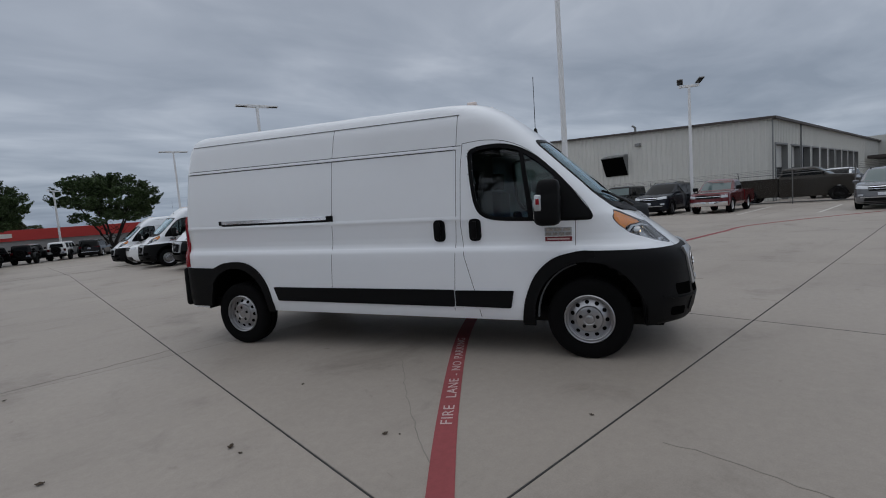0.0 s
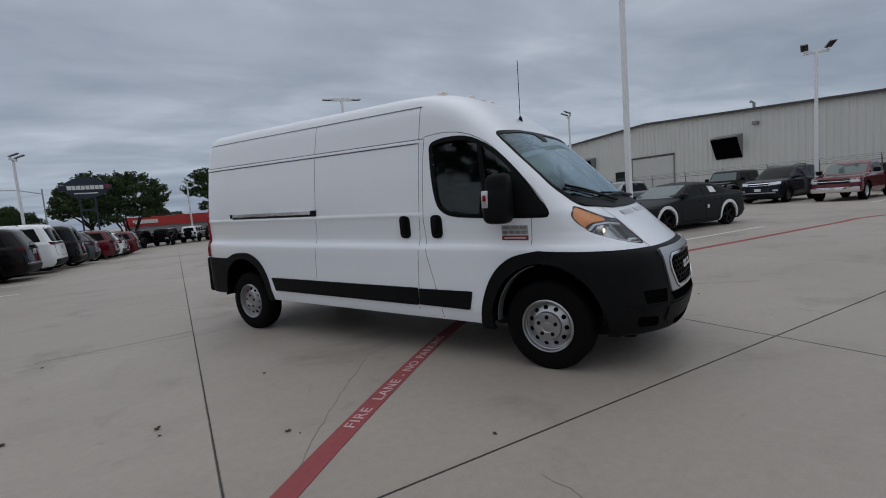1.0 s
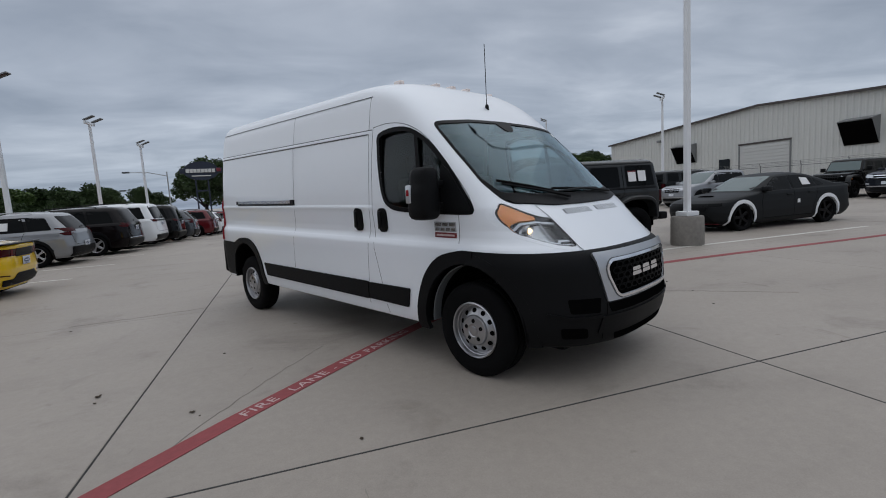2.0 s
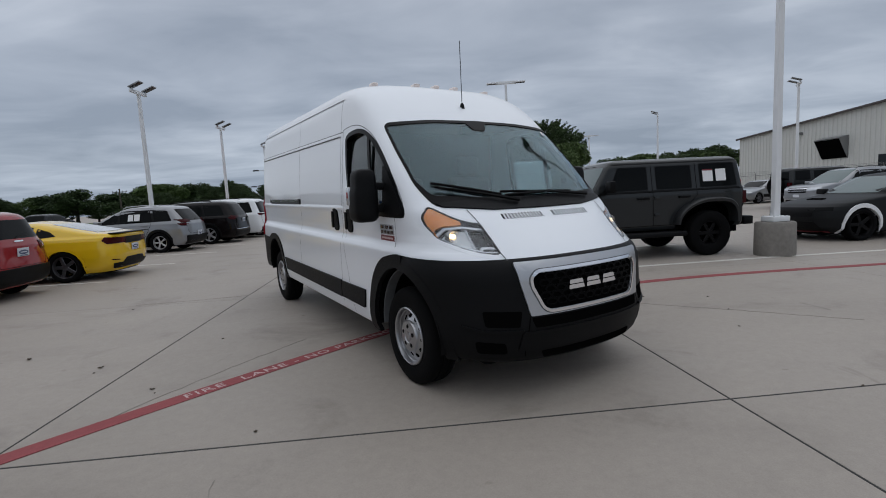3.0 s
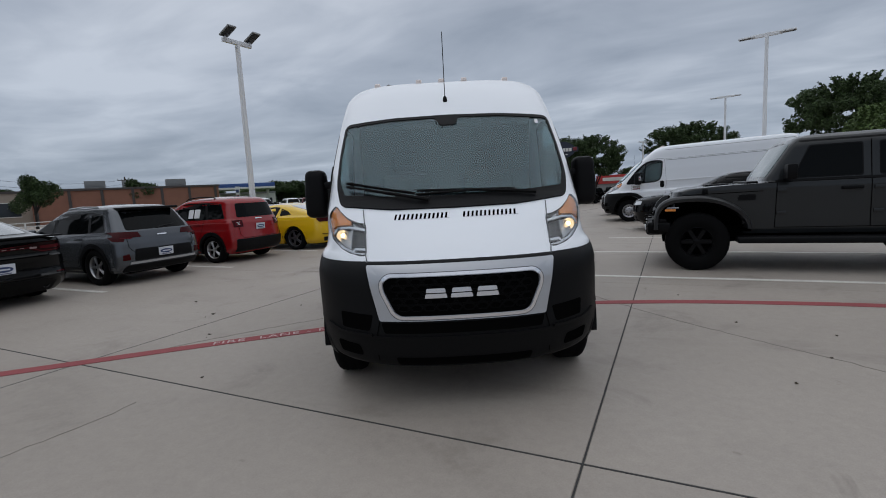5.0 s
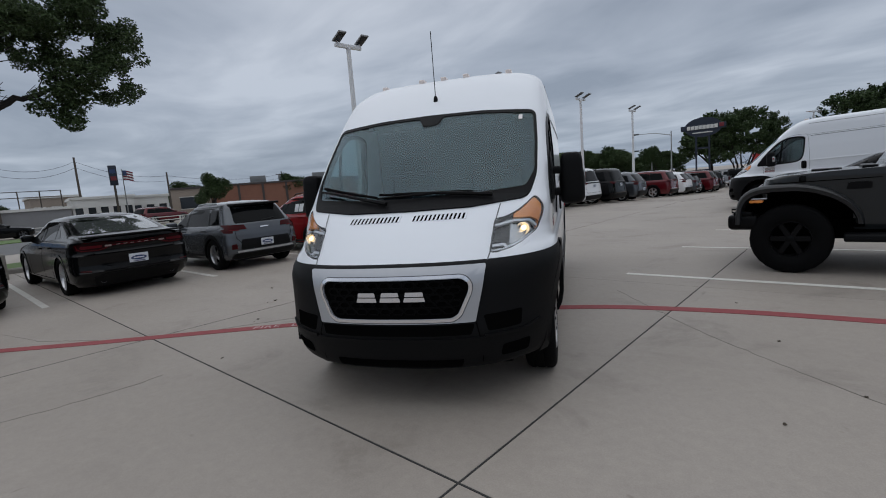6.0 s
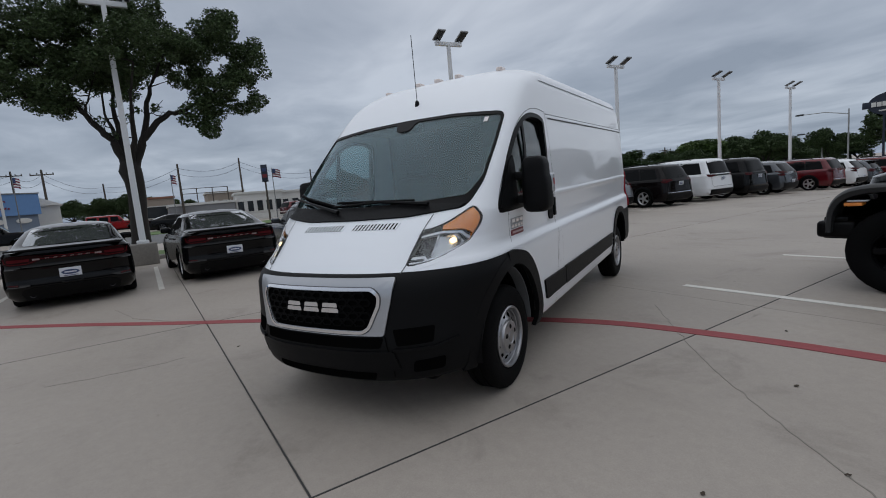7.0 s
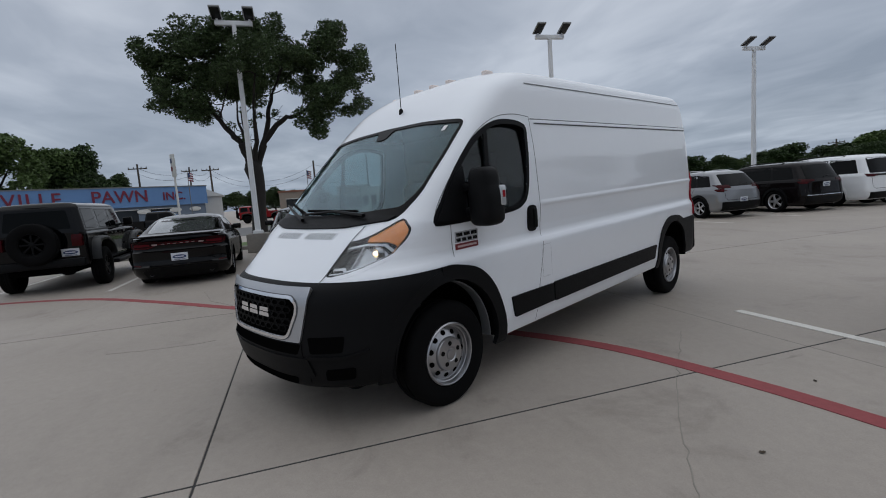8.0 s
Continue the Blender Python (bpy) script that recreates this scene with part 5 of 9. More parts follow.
    for poly in g("rear_black", ()):
        part("rear_bumper", panel(round_poly(poly, 0.03), tail, 0.012, 0.03, 0.08), M["black_plastic"], car)
    if g("wiper"):
        z = g("wiper")
        part("rear_wiper", ribbon([(0.03, z - 0.02), (-0.02, z + 0.01), (-0.34, z + 0.045)], tail, 0.022, 0.014), M["dark_plastic"], car)
    for poly in g("rear_gaps", ()):
        part("panel_gap", ribbon(poly, tail, 0.010, 0.003), M["hole"], car, smooth=False)
    for poly in g("front_black", ()):
        part("grille", panel(round_poly(poly, 0.03), nose, 0.010, 0.02, 0.08), M["black_plastic"], car)
    for poly, mm in g("tail_extra", ()):
        part("tail_trim", panel(round_poly(poly, 0.01), tail, 0.016, 0.02, 0.06), M[mm], car)
    for poly, mm in g("nose_extra", ()):
        part("nose_trim", panel(round_poly(poly, 0.01), nose, 0.016, 0.02, 0.06), M[mm], car)
    for poly, mm in g("side_extra", ()):
        for s in (1, -1):
            part("side_trim", panel(poly, hull.side(s), 0.016, 0.02, 0.15), M[mm], car)
    for bx in g("boxes", ()):
        nm, c, mm, bev = bx
        part(nm, box(*c, bev, 3), M[mm] if isinstance(mm, str) else mm, car)
    if g("plate") is not None:
        plate(car, hull, g("plate"))
    wheels(car, wb, g("track", W - 0.12), R, g("tyre_half", 0.115), g("rim", R * 0.66), g("spokes", 5), g("style", "split"), g("rim_mat", M["steel_wheel"]))
    return car


M["tail_glow"] = mat("tail_glow", (0.085, 0.004, 0.008), 0.2, vary=0.1, spec=0.15)
M["car_lamp"] = mat("car_lamp", (0.55, 0.57, 0.60), 0.12, 0.4, vary=0.15, scale=40, coat=0.8)
M["rim_black"] = mat("rim_black", (0.004, 0.004, 0.0045), 0.3, 0.0, vary=0.1, spec=0.12)
M["rim_dark"] = mat("rim_dark", (0.10, 0.10, 0.11), 0.32, 0.7, vary=0.1)
M["rim_bright"] = mat("rim_bright", (0.62, 0.62, 0.64), 0.28, 0.8, vary=0.1)
M["wood_white"] = mat("wood_white", (0.74, 0.75, 0.76), 0.5, vary=0.06)

PAINT = {
    "charcoal": paint("paint_charcoal", (0.0034, 0.0036, 0.0040), 0.12, 0.0, 0.24),
    "matte": mat("paint_matte", (0.0125, 0.0135, 0.0145), 0.45, 0.0, vary=0.06, spec=0.12),
    "granite": paint("paint_granite", (0.0168, 0.0188, 0.0198), 0.22, 0.0, 0.5),
    "black": paint("paint_black", (0.002, 0.002, 0.0023), 0.08, 0.0, 0.26),
    "red": paint("paint_red", (0.26, 0.006, 0.008), 0.2, 0.05, 0.75),
    "maroon": paint("paint_maroon", (0.105, 0.006, 0.010), 0.2, 0.2, 0.8),
    "yellow": paint("paint_yellow", (0.76, 0.48, 0.010), 0.2, 0.05, 0.9),
    "grey": paint("paint_grey", (0.085, 0.092, 0.103), 0.26, 0.6, 0.6),
    "silver": paint("paint_silver", (0.24, 0.246, 0.258), 0.28, 0.5, 0.9),
    "pewter": paint("paint_pewter", (0.15, 0.155, 0.165), 0.26, 0.5, 0.8),
    "white": paint("paint_white", (0.80, 0.81, 0.82), 0.25, 0.0, 0.6),
    "orange": paint("paint_orange", (0.62, 0.13, 0.03), 0.3, 0.0),
    "bronze": paint("paint_bronze", (0.034, 0.030, 0.025), 0.35, 0.3),
    "brown": paint("paint_brown", (0.0055, 0.004, 0.0044), 0.1, 0.0, 0.16),
    "blue": paint("paint_blue", (0.010, 0.012, 0.017), 0.2, 0.1),
}

M["tail_pale"] = mat("tail_pale", (0.30, 0.22, 0.22), 0.2, vary=0.2, scale=60, spec=0.3)
M["tail_dark"] = mat("tail_dark", (0.014, 0.0012, 0.002), 0.15, vary=0.1, spec=0.12)

# --- low four-door saloon
SALOON = Hull(3.05,
              [(0.18, 0.70), (0.30, 0.90), (0.52, 0.955), (0.68, 0.94), (0.76, 0.88), (0.82, 0.72), (0.88, 0.40), (0.93, 0.05), (0.97, -0.30), (0.985, -0.46), (1.02, -0.56), (1.28, -1.08), (1.37, -1.28), (1.42, -1.48), (1.45, -1.72), (1.465, -1.95), (1.47, -2.1)],
              [(0.18, -0.92), (0.30, -1.04), (0.40, -1.12), (0.445, -1.135), (0.475, -1.10), (0.55, -1.085), (0.70, -1.09), (0.745, -1.10), (0.765, -1.075), (0.80, -1.06), (0.93, -1.075), (0.985, -1.13), (1.03, -1.125), (1.055, -0.98), (1.075, -0.70), (1.10, -0.56), (1.24, -0.12), (1.34, 0.22), (1.41, 0.52), (1.45, 0.78), (1.465, 0.95), (1.47, 1.05)],
              [(0.18, 0.86), (0.27, 0.93), (0.50, 0.95), (0.72, 0.945), (0.90, 0.93), (0.98, 0.905), (1.02, 0.87), (1.25, 0.755), (1.36, 0.69), (1.41, 0.62), (1.44, 0.50), (1.46, 0.34), (1.47, 0.1)], belt=1.02)
SALOON_SPEC = dict(r=0.355, arch=0.40, rim=0.255, spokes=5, style="wide", rim_mat=M["rim_dark"], sill=0.18, mirror=(2.25, 1.02), plate=0.615, exhaust=(0.56, 0.28),
                   side_glass=[[(1.28, 1.0), (2.28, 1.01), (1.95, 1.20), (1.72, 1.325), (1.28, 1.355)], [(1.20, 1.0), (1.20, 1.357), (0.72, 1.345), (0.44, 1.27), (0.36, 1.03)], [(0.30, 1.04), (0.38, 1.25), (0.16, 1.14), (0.04, 1.06)]],
                   screen=[(-0.66, 1.015), (0.66, 1.015), (0.60, 1.37), (-0.60, 1.37)], rear_glass=[(-0.66, 1.105), (0.66, 1.105), (0.585, 1.385), (-0.585, 1.385)], rear_mat=M["rear_gloss"], tail_mat=M["tail_dark"],
                   tail_lamp=[(0.005, 0.872), (0.005, 0.925), (0.34, 0.945), (0.48, 0.972), (0.78, 0.972), (0.885, 0.945), (0.872, 0.845), (0.80, 0.815), (0.56, 0.808), (0.46, 0.835), (0.36, 0.878)],
                   tail_line=[(0.005, 0.912), (0.34, 0.932), (0.49, 0.958), (0.77, 0.958), (0.865, 0.935), (0.850, 0.858), (0.79, 0.829), (0.57, 0.823), (0.475, 0.848), (0.37, 0.892), (0.005, 0.884)],
                   tail_inner=[(0.52, 0.872), (0.52, 0.912), (0.80, 0.915), (0.82, 0.885), (0.79, 0.862)],
                   rear_black=[[(-0.66, 0.20), (0.66, 0.20), (0.70, 0.36), (0.52, 0.415), (-0.52, 0.415), (-0.70, 0.36)]], rear_gaps=[[(-0.66, 0.79), (-0.62, 0.755), (0.62, 0.755), (0.66, 0.79)]], reflector=[(0.72, 0.46), (0.86, 0.47), (0.86, 0.495), (0.72, 0.488)],
                   tail_extra=[([(y - 0.030, 0.893), (y + 0.030, 0.893), (y + 0.030, 0.902), (y - 0.030, 0.902)], "tail_pale") for y in (-0.28, -0.17, -0.06, 0.06, 0.17, 0.28)] + [([(s * 0.43 - 0.05, 0.878), (s * 0.43 + 0.05, 0.878), (s * 0.43 + 0.05, 0.906), (s * 0.43 - 0.05, 0.906)], "tail_pale") for s in (-1, 1)],
                   headlamp=[(0.42, 0.66), (0.86, 0.68), (0.84, 0.75), (0.42, 0.74)], front_black=[[(-0.60, 0.55), (0.60, 0.55), (0.62, 0.74), (-0.62, 0.74)], [(-0.75, 0.22), (0.75, 0.22), (0.62, 0.45), (-0.62, 0.45)]],
                   gaps=[[(1.24, 1.35), (1.24, 0.9), (1.25, 0.30)], [(2.33, 1.0), (2.40, 0.7), (2.36, 0.30)], [(0.34, 1.02), (0.42, 0.75), (0.55, 0.5), (0.55, 0.3)], [(0.55, 0.29), (2.36, 0.29)]],
                   handles=[(1.40, 0.86), (0.62, 0.88)], boxes=[("spoiler", (-1.15, -0.82, 1.045, -0.98, 0.82, 1.075), "black_plastic", 0.012)])

# --- two-door coupe
COUPE = Hull(2.72,
             [(0.18, 0.62), (0.30, 0.82), (0.50, 0.87), (0.66, 0.84), (0.76, 0.74), (0.84, 0.45), (0.90, 0.05), (0.94, -0.35), (0.955, -0.50), (1.0, -0.62), (1.20, -1.05), (1.29, -1.28), (1.34, -1.5), (1.37, -1.75), (1.38, -1.95)],
             [(0.18, -0.88), (0.34, -1.00), (0.55, -1.04), (0.85, -1.02), (0.99, -1.06), (1.025, -1.03), (1.045, -0.85), (1.07, -0.65), (1.15, -0.28), (1.24, 0.08), (1.31, 0.38), (1.35, 0.60), (1.37, 0.75), (1.38, 0.8)],
             [(0.18, 0.86), (0.27, 0.92), (0.52, 0.955), (0.70, 0.95), (0.88, 0.92), (0.95, 0.89), (1.0, 0.84), (1.18, 0.73), (1.28, 0.64), (1.33, 0.54), (1.36, 0.38), (1.375, 0.22), (1.38, 0.08)], belt=1.0)
COUPE_SPEC = dict(r=0.345, arch=0.39, rim=0.245, spokes=5, style="wide", rim_mat=M["rim_dark"], sill=0.18, mirror=(1.82, 0.99), plate=0.68,
                  side_glass=[[(0.70, 0.985), (1.85, 0.975), (1.55, 1.14), (1.28, 1.245), (0.85, 1.27), (0.62, 1.25)], [(0.55, 1.0), (0.55, 1.22), (0.30, 1.14), (0.14, 1.03)]],
                  screen=[(-0.64, 0.99), (0.64, 0.99), (0.55, 1.28), (-0.55, 1.28)], rear_glass=[(-0.60, 1.075), (0.60, 1.075), (0.50, 1.295), (-0.50, 1.295)], rear_mat=M["rear_gloss"],
                  tail_lamp=[(0.36, 0.80), (0.36, 0.93), (0.86, 0.95), (0.90, 0.88), (0.86, 0.80)], tail_inner=[(0.46, 0.815), (0.46, 0.925), (0.53, 0.93), (0.53, 0.815)],
                  tail_extra=[([(-0.36, 0.78), (0.36, 0.78), (0.36, 0.935), (-0.36, 0.935)], "dark_plastic")],
                  rear_black=[[(-0.70, 0.24), (0.70, 0.24), (0.78, 0.36), (0.50, 0.36), (0.36, 0.46), (-0.36, 0.46), (-0.50, 0.36), (-0.78, 0.36)]], exhaust=(0.52, 0.30), reflector=[(0.62, 0.42), (0.82, 0.44), (0.82, 0.46), (0.62, 0.44)], headlamp=[(0.42, 0.62), (0.84, 0.66), (0.80, 0.73), (0.42, 0.70)],
                  front_black=[[(-0.52, 0.48), (0.52, 0.48), (0.44, 0.68), (-0.44, 0.68)]], gaps=[[(0.60, 1.0), (0.66, 0.6), (0.72, 0.3)], [(1.92, 0.97), (2.0, 0.6), (1.96, 0.3)], [(0.72, 0.29), (1.96, 0.29)]],
                  handles=[(0.86, 0.86)], boxes=[("spoiler", (-1.06, -0.76, 1.02, -0.86, 0.76, 1.045), "dark_plastic", 0.01)])


def suv(wb, fo, ro, W, H, belt, hood, rake=0.18, cowl=-0.35, **more):
    """Outlines of a tall five-door car: hull and part table."""
    top = H - 0.03
    front = [(0.22, fo - 0.2), (0.34, fo - 0.04), (0.55, fo), (hood - 0.22, fo - 0.02), (hood - 0.10, fo - 0.10), (hood - 0.03, fo - 0.32), (hood + 0.02, 0.15), (belt, cowl), (belt + 0.03, cowl - 0.08), (H - 0.22, cowl - 0.78), (H - 0.11, cowl - 1.0), (H - 0.05, cowl - 1.25), (H - 0.02, cowl - 1.6), (H, cowl - 2.0)]
    rear = [(0.22, -ro + 0.16), (0.36, -ro + 0.02), (0.56, -ro), (0.78, -ro + 0.03), (belt - 0.08, -ro + 0.06), (belt + 0.04, -ro + 0.10), (H - 0.16, -ro + 0.10 + rake), (H - 0.09, -ro + 0.17 + rake), (H - 0.045, -ro + 0.30 + rake), (H - 0.02, -ro + 0.55 + rake), (H, -ro + 1.0 + rake)]
    width = [(0.22, W - 0.07), (0.30, W - 0.02), (0.55, W), (0.82, W - 0.005), (belt - 0.06, W - 0.03), (belt, W - 0.055), (belt + 0.03, W - 0.075), (H - 0.20, W - 0.20), (H - 0.11, W - 0.25), (H - 0.06, W - 0.32), (H - 0.03, W - 0.44), (H - 0.012, W - 0.62), (H, 0.1)]
    hull = Hull(wb, front, rear, width, cf=0.7, cg=0.35, cr=0.32, nf=2.8, ng=4.2, nr=3.6, belt=belt + 0.02)
    zt, xg, xa = H - 0.165, -ro + 0.30 + rake * 0.6, wb + cowl - 0.35
    bp = wb * 0.5 - 0.05
    spec = dict(window_band=[(xg + 0.03, belt + 0.045), (xa + 0.03, belt + 0.005), (xa - 0.40, belt + 0.25), (xa - 0.60, zt + 0.018), (0.20, zt + 0.018), (xg + 0.20, zt - 0.03)], r=0.355, sill=0.24, wiper=belt + 0.08, mirror=(wb + cowl - 0.42, belt + 0.04), plate=0.72,
                side_glass=[[(bp + 0.05, belt + 0.02), (xa, belt + 0.02), (xa - 0.42, belt + 0.24), (xa - 0.62, zt), (bp + 0.05, zt + 0.01)], [(bp - 0.03, belt + 0.02), (bp - 0.03, zt + 0.01), (0.30, zt), (0.20, belt + 0.03)],
                            [(0.22, zt - 0.01), (0.12, belt + 0.04), (xg + 0.05, belt + 0.06), (xg + 0.22, zt - 0.05)]],
                screen=[(-W + 0.24, belt + 0.03), (W - 0.24, belt + 0.03), (W - 0.31, H - 0.11), (-W + 0.31, H - 0.11)], rear_glass=[(-W + 0.20, belt + 0.03), (W - 0.20, belt + 0.03), (W - 0.30, H - 0.15), (-W + 0.30, H - 0.15)],
                tail_lamp=[(W - 0.34, belt - 0.14), (W - 0.34, belt - 0.03), (W - 0.07, belt - 0.01), (W - 0.06, belt - 0.16)], tail_inner=[(W - 0.30, belt - 0.10), (W - 0.30, belt - 0.08), (W - 0.12, belt - 0.07), (W - 0.12, belt - 0.09)],
                tail_lamp_side=[(-ro + 0.10, belt - 0.15), (-ro + 0.12, belt - 0.03), (-ro + 0.34, belt - 0.06), (-ro + 0.22, belt - 0.13)],
                rear_black=[[(-W + 0.14, 0.27), (W - 0.14, 0.27), (W - 0.12, 0.50), (-W + 0.12, 0.50)]], rear_gaps=[[(-W + 0.22, belt), (-W + 0.22, 0.72), (-W + 0.30, 0.62), (W - 0.30, 0.62), (W - 0.22, 0.72), (W - 0.22, belt)]],
                headlamp=[(W - 0.42, hood - 0.24), (W - 0.12, hood - 0.22), (W - 0.14, hood - 0.13), (W - 0.42, hood - 0.14)], front_black=[[(-W + 0.45, hood - 0.28), (W - 0.45, hood - 0.28), (W - 0.45, hood - 0.13), (-W + 0.45, hood - 0.13)], [(-W + 0.25, 0.28), (W - 0.25, 0.28), (W - 0.30, 0.45), (-W + 0.30, 0.45)]],
                gaps=[[(bp + 0.01, zt), (bp + 0.01, 0.7), (bp + 0.02, 0.34)], [(xa + 0.08, belt), (xa + 0.10, 0.6), (xa + 0.04, 0.34)], [(0.22, belt), (0.34, 0.75), (0.50, 0.5), (0.50, 0.34)], [(0.50, 0.33), (xa + 0.04, 0.33)]],
                handles=[(bp + 0.18, belt - 0.10), (0.45, belt - 0.08)], cladding=[(0.43, 0.25), (wb - 0.43, 0.25), (wb - 0.43, 0.36), (0.43, 0.36)],
                lip=0.05, lip_mat=M["black_plastic"], rail=(0.15, wb - 1.5, W - 0.33, H - 0.02))
    spec.update(more)
    return hull, spec


def van_like(x, y, heading, size=1.0):
    src = bpy.data.objects["cargo_van"]
    c = copy_thing(src, pose(x, y, ground_z(x, y), 0, 1.375, heading) @ Matrix.Scale(size, 4))
    return tagged(c, "white high-roof cargo van parked in a row of bays", "van", "parked vans")


# --- boxy off-roader
def flare_ring(cx, rx, rz):
    """One line of a flat-topped wheel arch whose inner leg slants down to the sill."""
    k = 1 if cx == 0 else -1
    out = []
    for i in range(25):
        q = math.pi * (1.0 - i / 24)
        c, d = math.cos(q), max(0.0, math.sin(q))
        if c * k > 0:
            out.append((cx + k * (rx + 0.10) * abs(c) ** 1.12, 0.60 + rz * d ** 1.0))
        else:
            out.append((cx - k * rx * abs(c) ** 0.55, 0.60 + rz * d ** 0.60))
    return out


def offroader(name, label, m, P, soft_back=False, rims=None, stickers=False, far=False):
    wb, W, H = 3.008, 0.80, 1.84
    front = [(0.50, 0.40), (0.55, 0.44), (1.00, 0.46), (1.13, 0.42), (1.17, 0.30), (1.195, -0.10), (1.21, -0.62), (1.23, -0.68), (1.70, -0.98), (1.78, -1.06), (1.825, -1.2), (1.84, -1.5)]
    rear = [(0.50, -0.62), (0.60, -0.66), (1.20, -0.66), (1.72, -0.60), (1.80, -0.54), (1.83, -0.45), (1.84, -0.2)]
    width = [(0.50, W - 0.03), (0.58, W), (1.15, W), (1.20, W - 0.01), (1.22, W - 0.02), (1.70, W - 0.10), (1.77, W - 0.14), (1.815, W - 0.24), (1.84, 0.2)]
    hull = Hull(wb, front, rear, width, cf=0.30, cg=0.18, cr=0.10, nf=4.0, ng=6.0, nr=5.0, belt=1.22)
    F = 0.11

    def ring(cx, rx, rz):
        return [(x + F, z) for x, z in flare_ring(cx, rx, rz)]
    car = thing(name, m, label, "off-road car", "parked cars")
    R = 0.415
    part("body", hull.skin([ring(cx, 0.525, 0.425) + [(cx + F + (0.625 if cx == 0 else 0.525), 0.2), (cx + F - (0.525 if cx == 0 else 0.625), 0.2)] for cx in (0, wb)], 0.52), P, car)
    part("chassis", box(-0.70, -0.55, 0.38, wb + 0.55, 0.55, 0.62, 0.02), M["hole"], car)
    nose, tail = hull.nose(), hull.tail()
    T = M["tint_glass"]
    for s in (1, -1):
        S = hull.side(s)
        for cx in (0, wb):
            bm = bmesh.new()
            prev = None
            for rx, rz, y, _ in ((0.49, 0.375, W - 0.06, 0.0), (0.560, 0.475, W - 0.04, 0.0), (0.565, 0.475, W + 0.08, 0.0), (0.557, 0.462, W + 0.145, 0.0), (0.545, 0.440, W + 0.165, 0.0), (0.510, 0.395, W + 0.155, 0.0), (0.500, 0.385, W + 0.06, 0.0), (0.49, 0.375, W - 0.06, 0.0)):
                row = [bm.verts.new((x, s * y, z)) for x, z in ring(cx, rx, rz)]
                if prev:
                    for k in range(24):
                        bm.faces.new((prev[k], prev[k + 1], row[k + 1], row[k]))
                prev = row
            part("fender_flare", bm, M["fender"], car, "dark moulded wheel arch flare")
            bm = bmesh.new()
            a = ring(cx, 0.525, 0.425)
            a = [(a[0][0], 0.56)] + a + [(a[-1][0], 0.56)]
            r0 = [bm.verts.new((x, s * (W - 0.02), z)) for x, z in a]
            r1 = [bm.verts.new((x, s * (W - 0.38), z)) for x, z in a]
            for k in range(len(a) - 1):
                bm.faces.new((r0[k], r0[k + 1], r1[k + 1], r1[k]))
            bm.faces.new(r1)
            part("wheel_well", bm, M["hole"], car)
        for poly in ([(1.26, 1.265), (1.97, 1.265), (1.795, 1.66), (1.26, 1.66)], [(0.40, 1.265), (1.07, 1.265), (1.07, 1.66), (0.40, 1.66)], [(-0.50, 1.27), (0.21, 1.27), (0.21, 1.68), (-0.46, 1.68)]):
            w = part("side_window", panel(round_poly(poly, 0.03), S, 0.004, 0.008, 0.2), T, car)
            part("window_seal", panel(round_poly(grow(poly, 0.015), 0.03), S, 0.002, 0.006, 0.2, holes=[round_poly(grow(poly, -0.004), 0.03)[::-1]]), M["dark_plastic"], w)
        if stickers:
            for x0 in (-0.30, -0.04):
                part("window_sheet", panel([(x0, 1.36), (x0 + 0.20, 1.36), (x0 + 0.20, 1.58), (x0, 1.58)], S, 0.008, 0.003, 0.3), M["paper"], car, "white price sheet in the window")
            part("sheet_header", panel([(-0.04, 1.555), (0.16, 1.555), (0.16, 1.58), (-0.04, 1.58)], S, 0.010, 0.003, 0.3), M["decal_red"], car)
        for ln in ([(1.165, 1.70), (1.165, 0.60)], [(0.30, 1.70), (0.30, 1.12), (0.56, 0.86), (0.66, 0.60)], [(2.16, 1.22), (2.18, 0.60)], [(0.66, 0.60), (2.18, 0.60)], [(-0.6, 1.21), (2.3, 1.21)], [(2.32, 1.10), (3.30, 1.08)]):
            part("panel_gap", ribbon(ln, S, 0.010, 0.003), M["hole"], car, smooth=False)
        for hx in (1.36, 0.56):
            part("door_handle", box(hx - 0.11, s * (W - 0.01), 1.08, hx + 0.11, s * (W + 0.035), 1.12, 0.012), M["dark_plastic"], car)
        for hx, hz in ((2.10, 1.10), (2.10, 0.80), (1.08, 1.10), (1.08, 0.80)):
            part("hinge", box(hx - 0.04, s * (W - 0.01), hz - 0.025, hx + 0.06, s * (W + 0.022), hz + 0.025, 0.006), P, car)
        part("door_mirror", box(1.99, s * 0.86, 1.24, 2.11, s * 1.06, 1.44, 0.03), M["dark_plastic"], car)
        part("mirror_arm", box(2.04, s * 0.76, 1.25, 2.09, s * 0.90, 1.30, 0.01), M["dark_plastic"], car)
        part("fender_vent", panel(round_poly([(2.40, 0.98), (2.62, 0.98), (2.60, 1.06), (2.40, 1.06)], 0.02), S, 0.006, 0.01, 0.2), M["dark_plastic"], car)
        part("bonnet_latch", box(2.98, s * (W - 0.05), 1.09, 3.05, s * (W + 0.015), 1.16, 0.01), M["dark_plastic"], car)
        part("window_rail", ribbon([(-0.55, 1.225), (2.18, 1.225)], S, 0.03, 0.008), M["dark_plastic"], car)
        part("side_step", box(0.62, s * 0.76, 0.40, wb - 0.38, s * 1.00, 0.49, 0.03, 3), M["black_plastic"], car)
        part("tail_lamp", box(-0.74, s * 0.56, 0.92, -0.60, s * 0.74, 1.16, 0.015), M["tail_red"], car)
        bm = bmesh.new()
